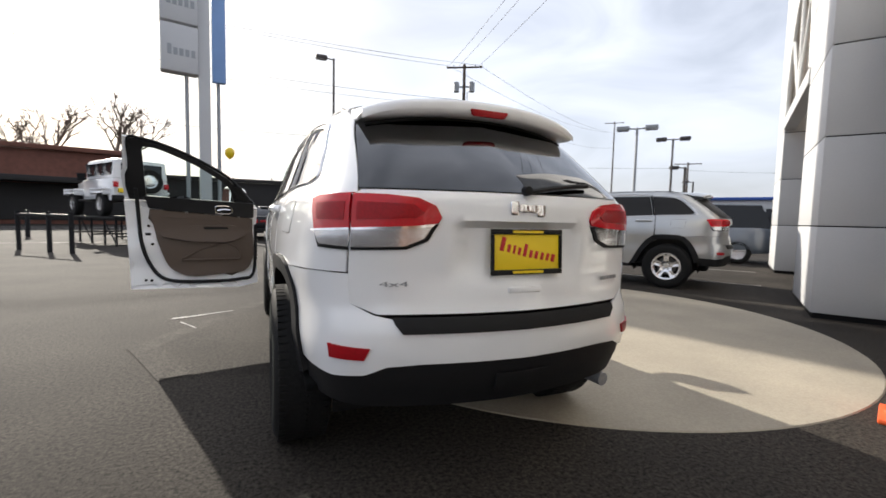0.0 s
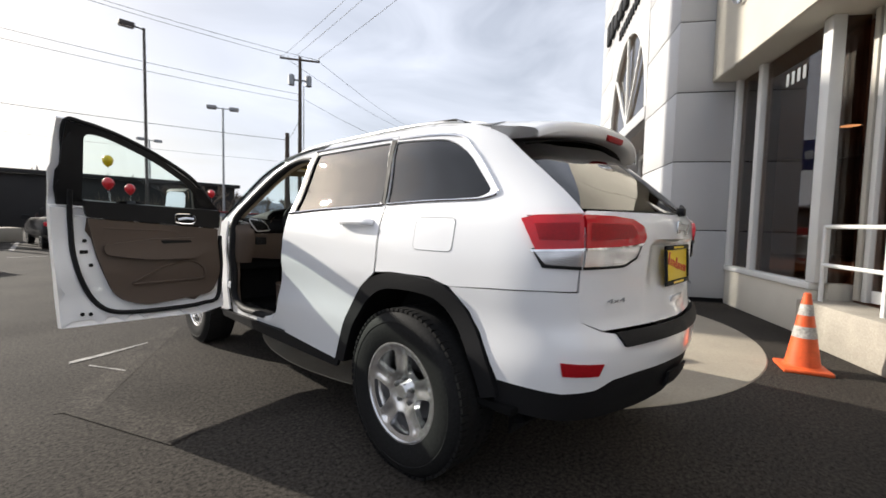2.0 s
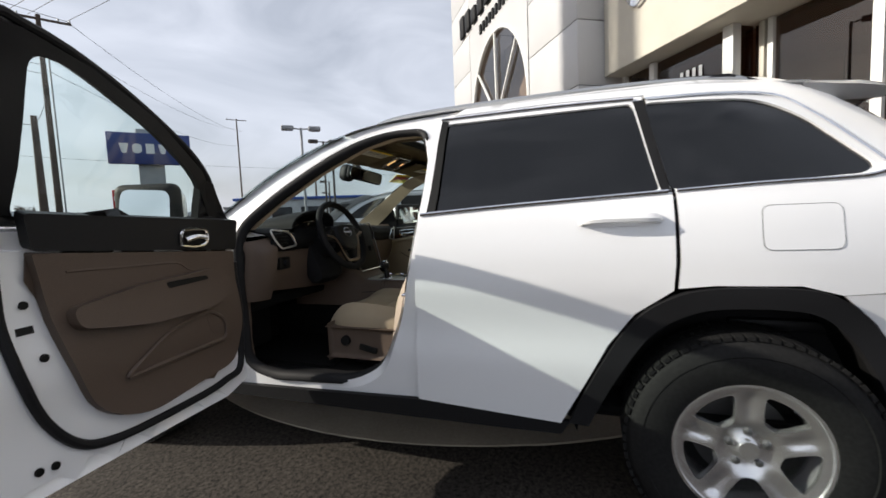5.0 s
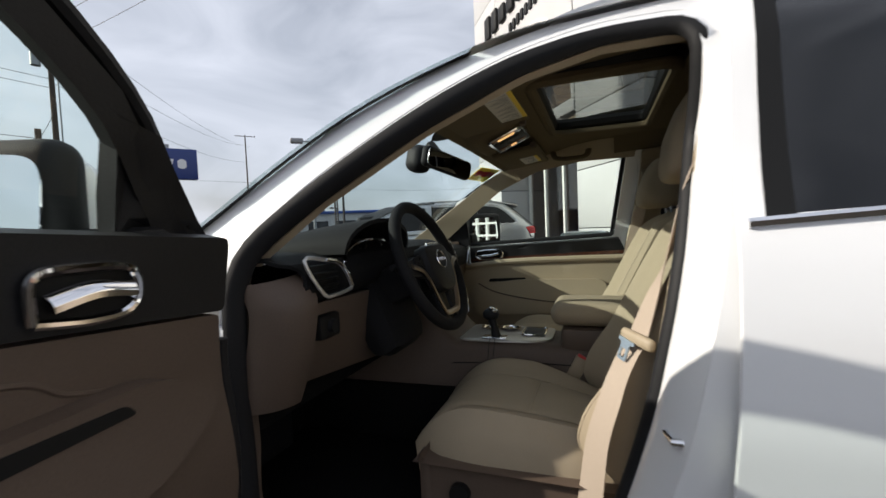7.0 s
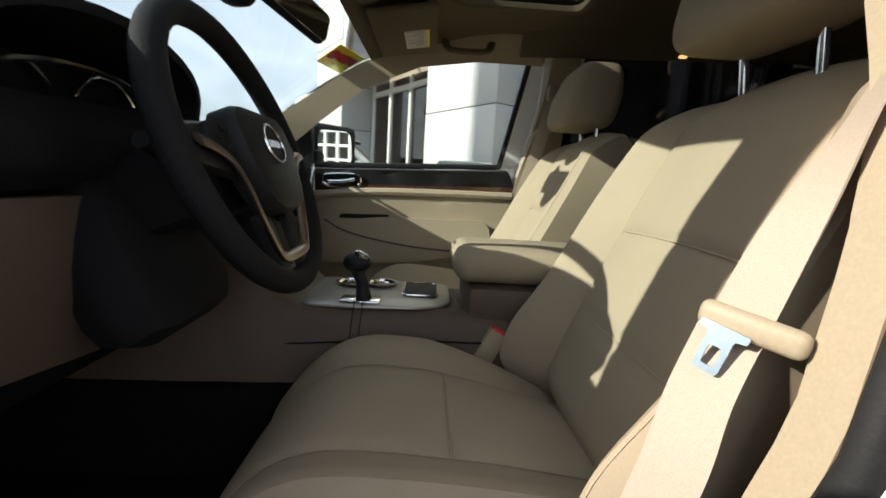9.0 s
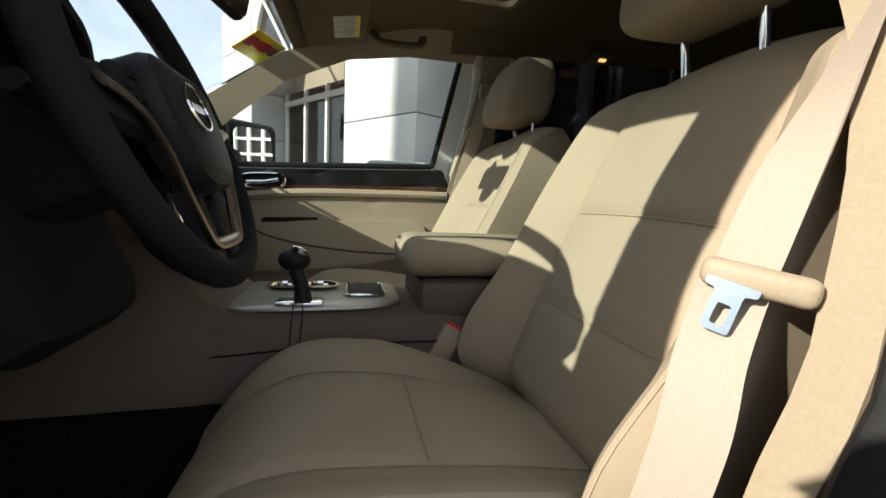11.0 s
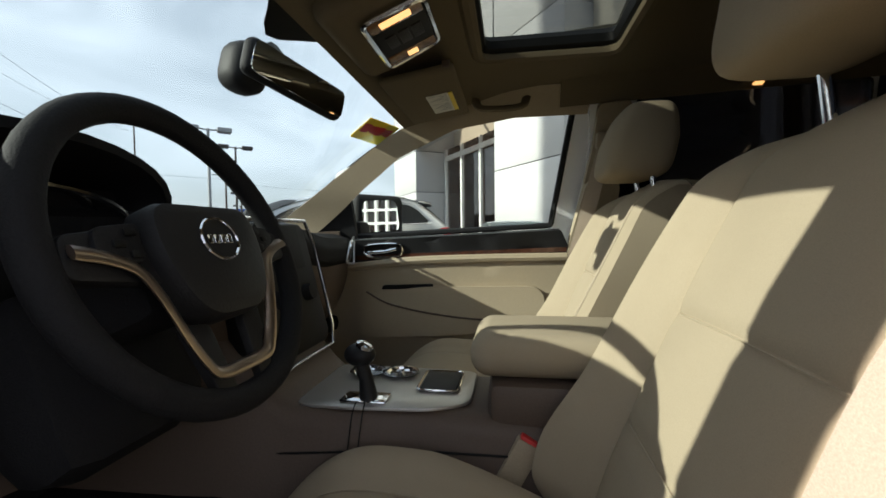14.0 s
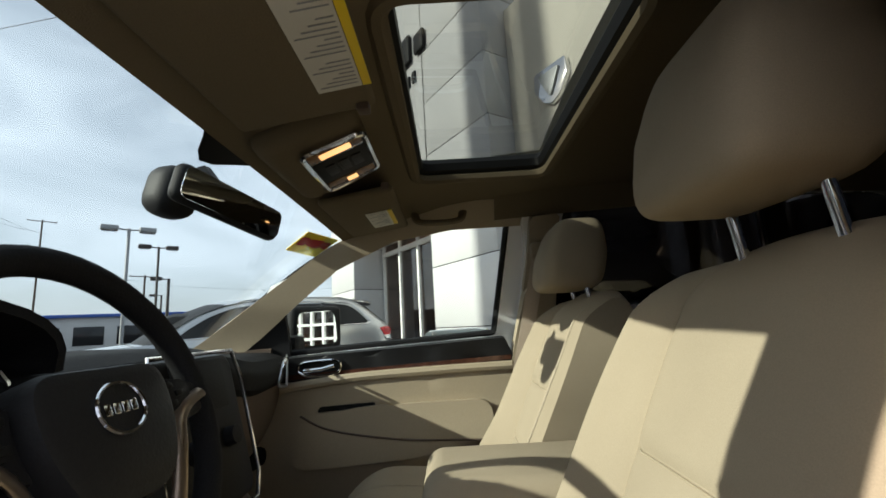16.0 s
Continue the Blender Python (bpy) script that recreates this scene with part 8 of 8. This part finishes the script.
# distance haze is painted in: blue-grey colour on the wooded slope
tagged(link_mesh("backdrop", hill(), material("haze_tinted_hill", (0.10, 0.12, 0.16), 1.0, grain=0.25, grain_scale=0.08, stain=0.2, stain_scale=0.01)), "hazy wooded hill on the horizon", "hill", kind="structure")


def bare_tree(x, y, h, seed, label, leafy=0.0):
    """Tapered trunk, forking limbs and fine twigs; a few dark clumps when leafy."""
    rnd = random.Random(seed)
    t = thing("tree", label, "tree", "bare trees", m=pose(x, y, 0))
    trunk_meshes, twig = [], bmesh.new()

    def add(bm, a, b, r0, r1, sides):
        d = (b - a).normalized()
        u = d.orthogonal().normalized()
        v = d.cross(u)
        ra = [bm.verts.new(a + r0 * (math.cos(k / sides * math.tau) * u + math.sin(k / sides * math.tau) * v)) for k in range(sides)]
        rb = [bm.verts.new(b + r1 * (math.cos(k / sides * math.tau) * u + math.sin(k / sides * math.tau) * v)) for k in range(sides)]
        for k in range(sides):
            bm.faces.new((ra[k], ra[(k + 1) % sides], rb[(k + 1) % sides], rb[k]))

    trunk = bmesh.new()

    def grow(p, d, length, r, level):
        q = p + d * length
        add(trunk if level < 2 else twig, p, q, max(r, 0.030), max(r * 0.7, 0.022), 6 if level < 2 else 3)
        if level >= 5:
            return
        for _ in range(3 if level < 4 else 2):
            nd = (d + Vector((rnd.uniform(-1, 1), rnd.uniform(-1, 1), rnd.uniform(-0.25, 0.7))) * 0.75).normalized()
            grow(p + d * length * rnd.uniform(0.6, 1.0), nd, length * rnd.uniform(0.58, 0.8), r * 0.58, level + 1)
    grow(Vector((0, 0, 0)), Vector((rnd.uniform(-0.08, 0.08), rnd.uniform(-0.08, 0.08), 1)).normalized(), h * 0.30, h * 0.022, 0)
    part("trunk", trunk, M_BARK, t, smooth=False)
    tagged(part("twig_crown", twig, M_BARK, t, smooth=False), kind="stuff")
    return t


for k, (x, y, h) in enumerate(((-12.5, 42, 15.0), (-16.3, 43, 13.0), (-21, 46, 13.0), (-26, 45, 11.0), (9.2, 41.5, 6.0), (12.0, 43.0, 6.5), (14.8, 45.0, 5.5), (18.0, 50.0, 5.5), (24.0, 58.0, 6.0), (30.0, 64, 6.5))):
    bare_tree(x, y, h, 20 + k, "leafless grey street tree in the distance")


def thicket():
    """Low dark conifers and brush far behind the lot."""
    rnd = random.Random(5)
    bm = bmesh.new()
    for k in range(170):
        a = rnd.uniform(0, 1)
        x, y = (-6 + 26 * a + rnd.uniform(-2, 2), 60 + 8 * a + rnd.uniform(-3, 3))
        h = rnd.uniform(3.0, 6.2)
        for j in range(5):
            z0, z1, r = h * j / 6, h * (j + 2) / 6, (1.1 - 0.18 * j) * rnd.uniform(0.7, 1.2)
            tip = bm.verts.new((x, y, z1))
            ring = [bm.verts.new((x + r * rnd.uniform(0.6, 1.2) * math.cos(i / 7 * math.tau), y + r * rnd.uniform(0.6, 1.2) * math.sin(i / 7 * math.tau), z0 + rnd.uniform(-0.2, 0.2))) for i in range(7)]
            for i in range(7):
                bm.faces.new((ring[i], ring[(i + 1) % 7], tip))
    return bm


tagged(link_mesh("thicket", thicket(), M_FOREST, smooth=False), "dark evergreen thicket beyond the street", "trees", kind="stuff")


def brush():
    rnd = random.Random(9)
    bm = bmesh.new()
    for k in range(2600):
        x, y = rnd.uniform(3, 34), rnd.uniform(39, 44)
        a = Vector((x, y, rnd.uniform(0, 0.8)))
        b = a + Vector((rnd.uniform(-0.7, 0.7), rnd.uniform(-0.5, 0.5), rnd.uniform(0.5, 2.2)))
        w = Vector((0.025, 0.0, 0.0))
        bm.faces.new([bm.verts.new(p) for p in (a - w, a + w, b + w * 0.3, b - w * 0.3)])
    return bm


tagged(link_mesh("brush", brush(), M_BARK, smooth=False), "tangle of bare brown brush along the street", "shrubs", kind="stuff")
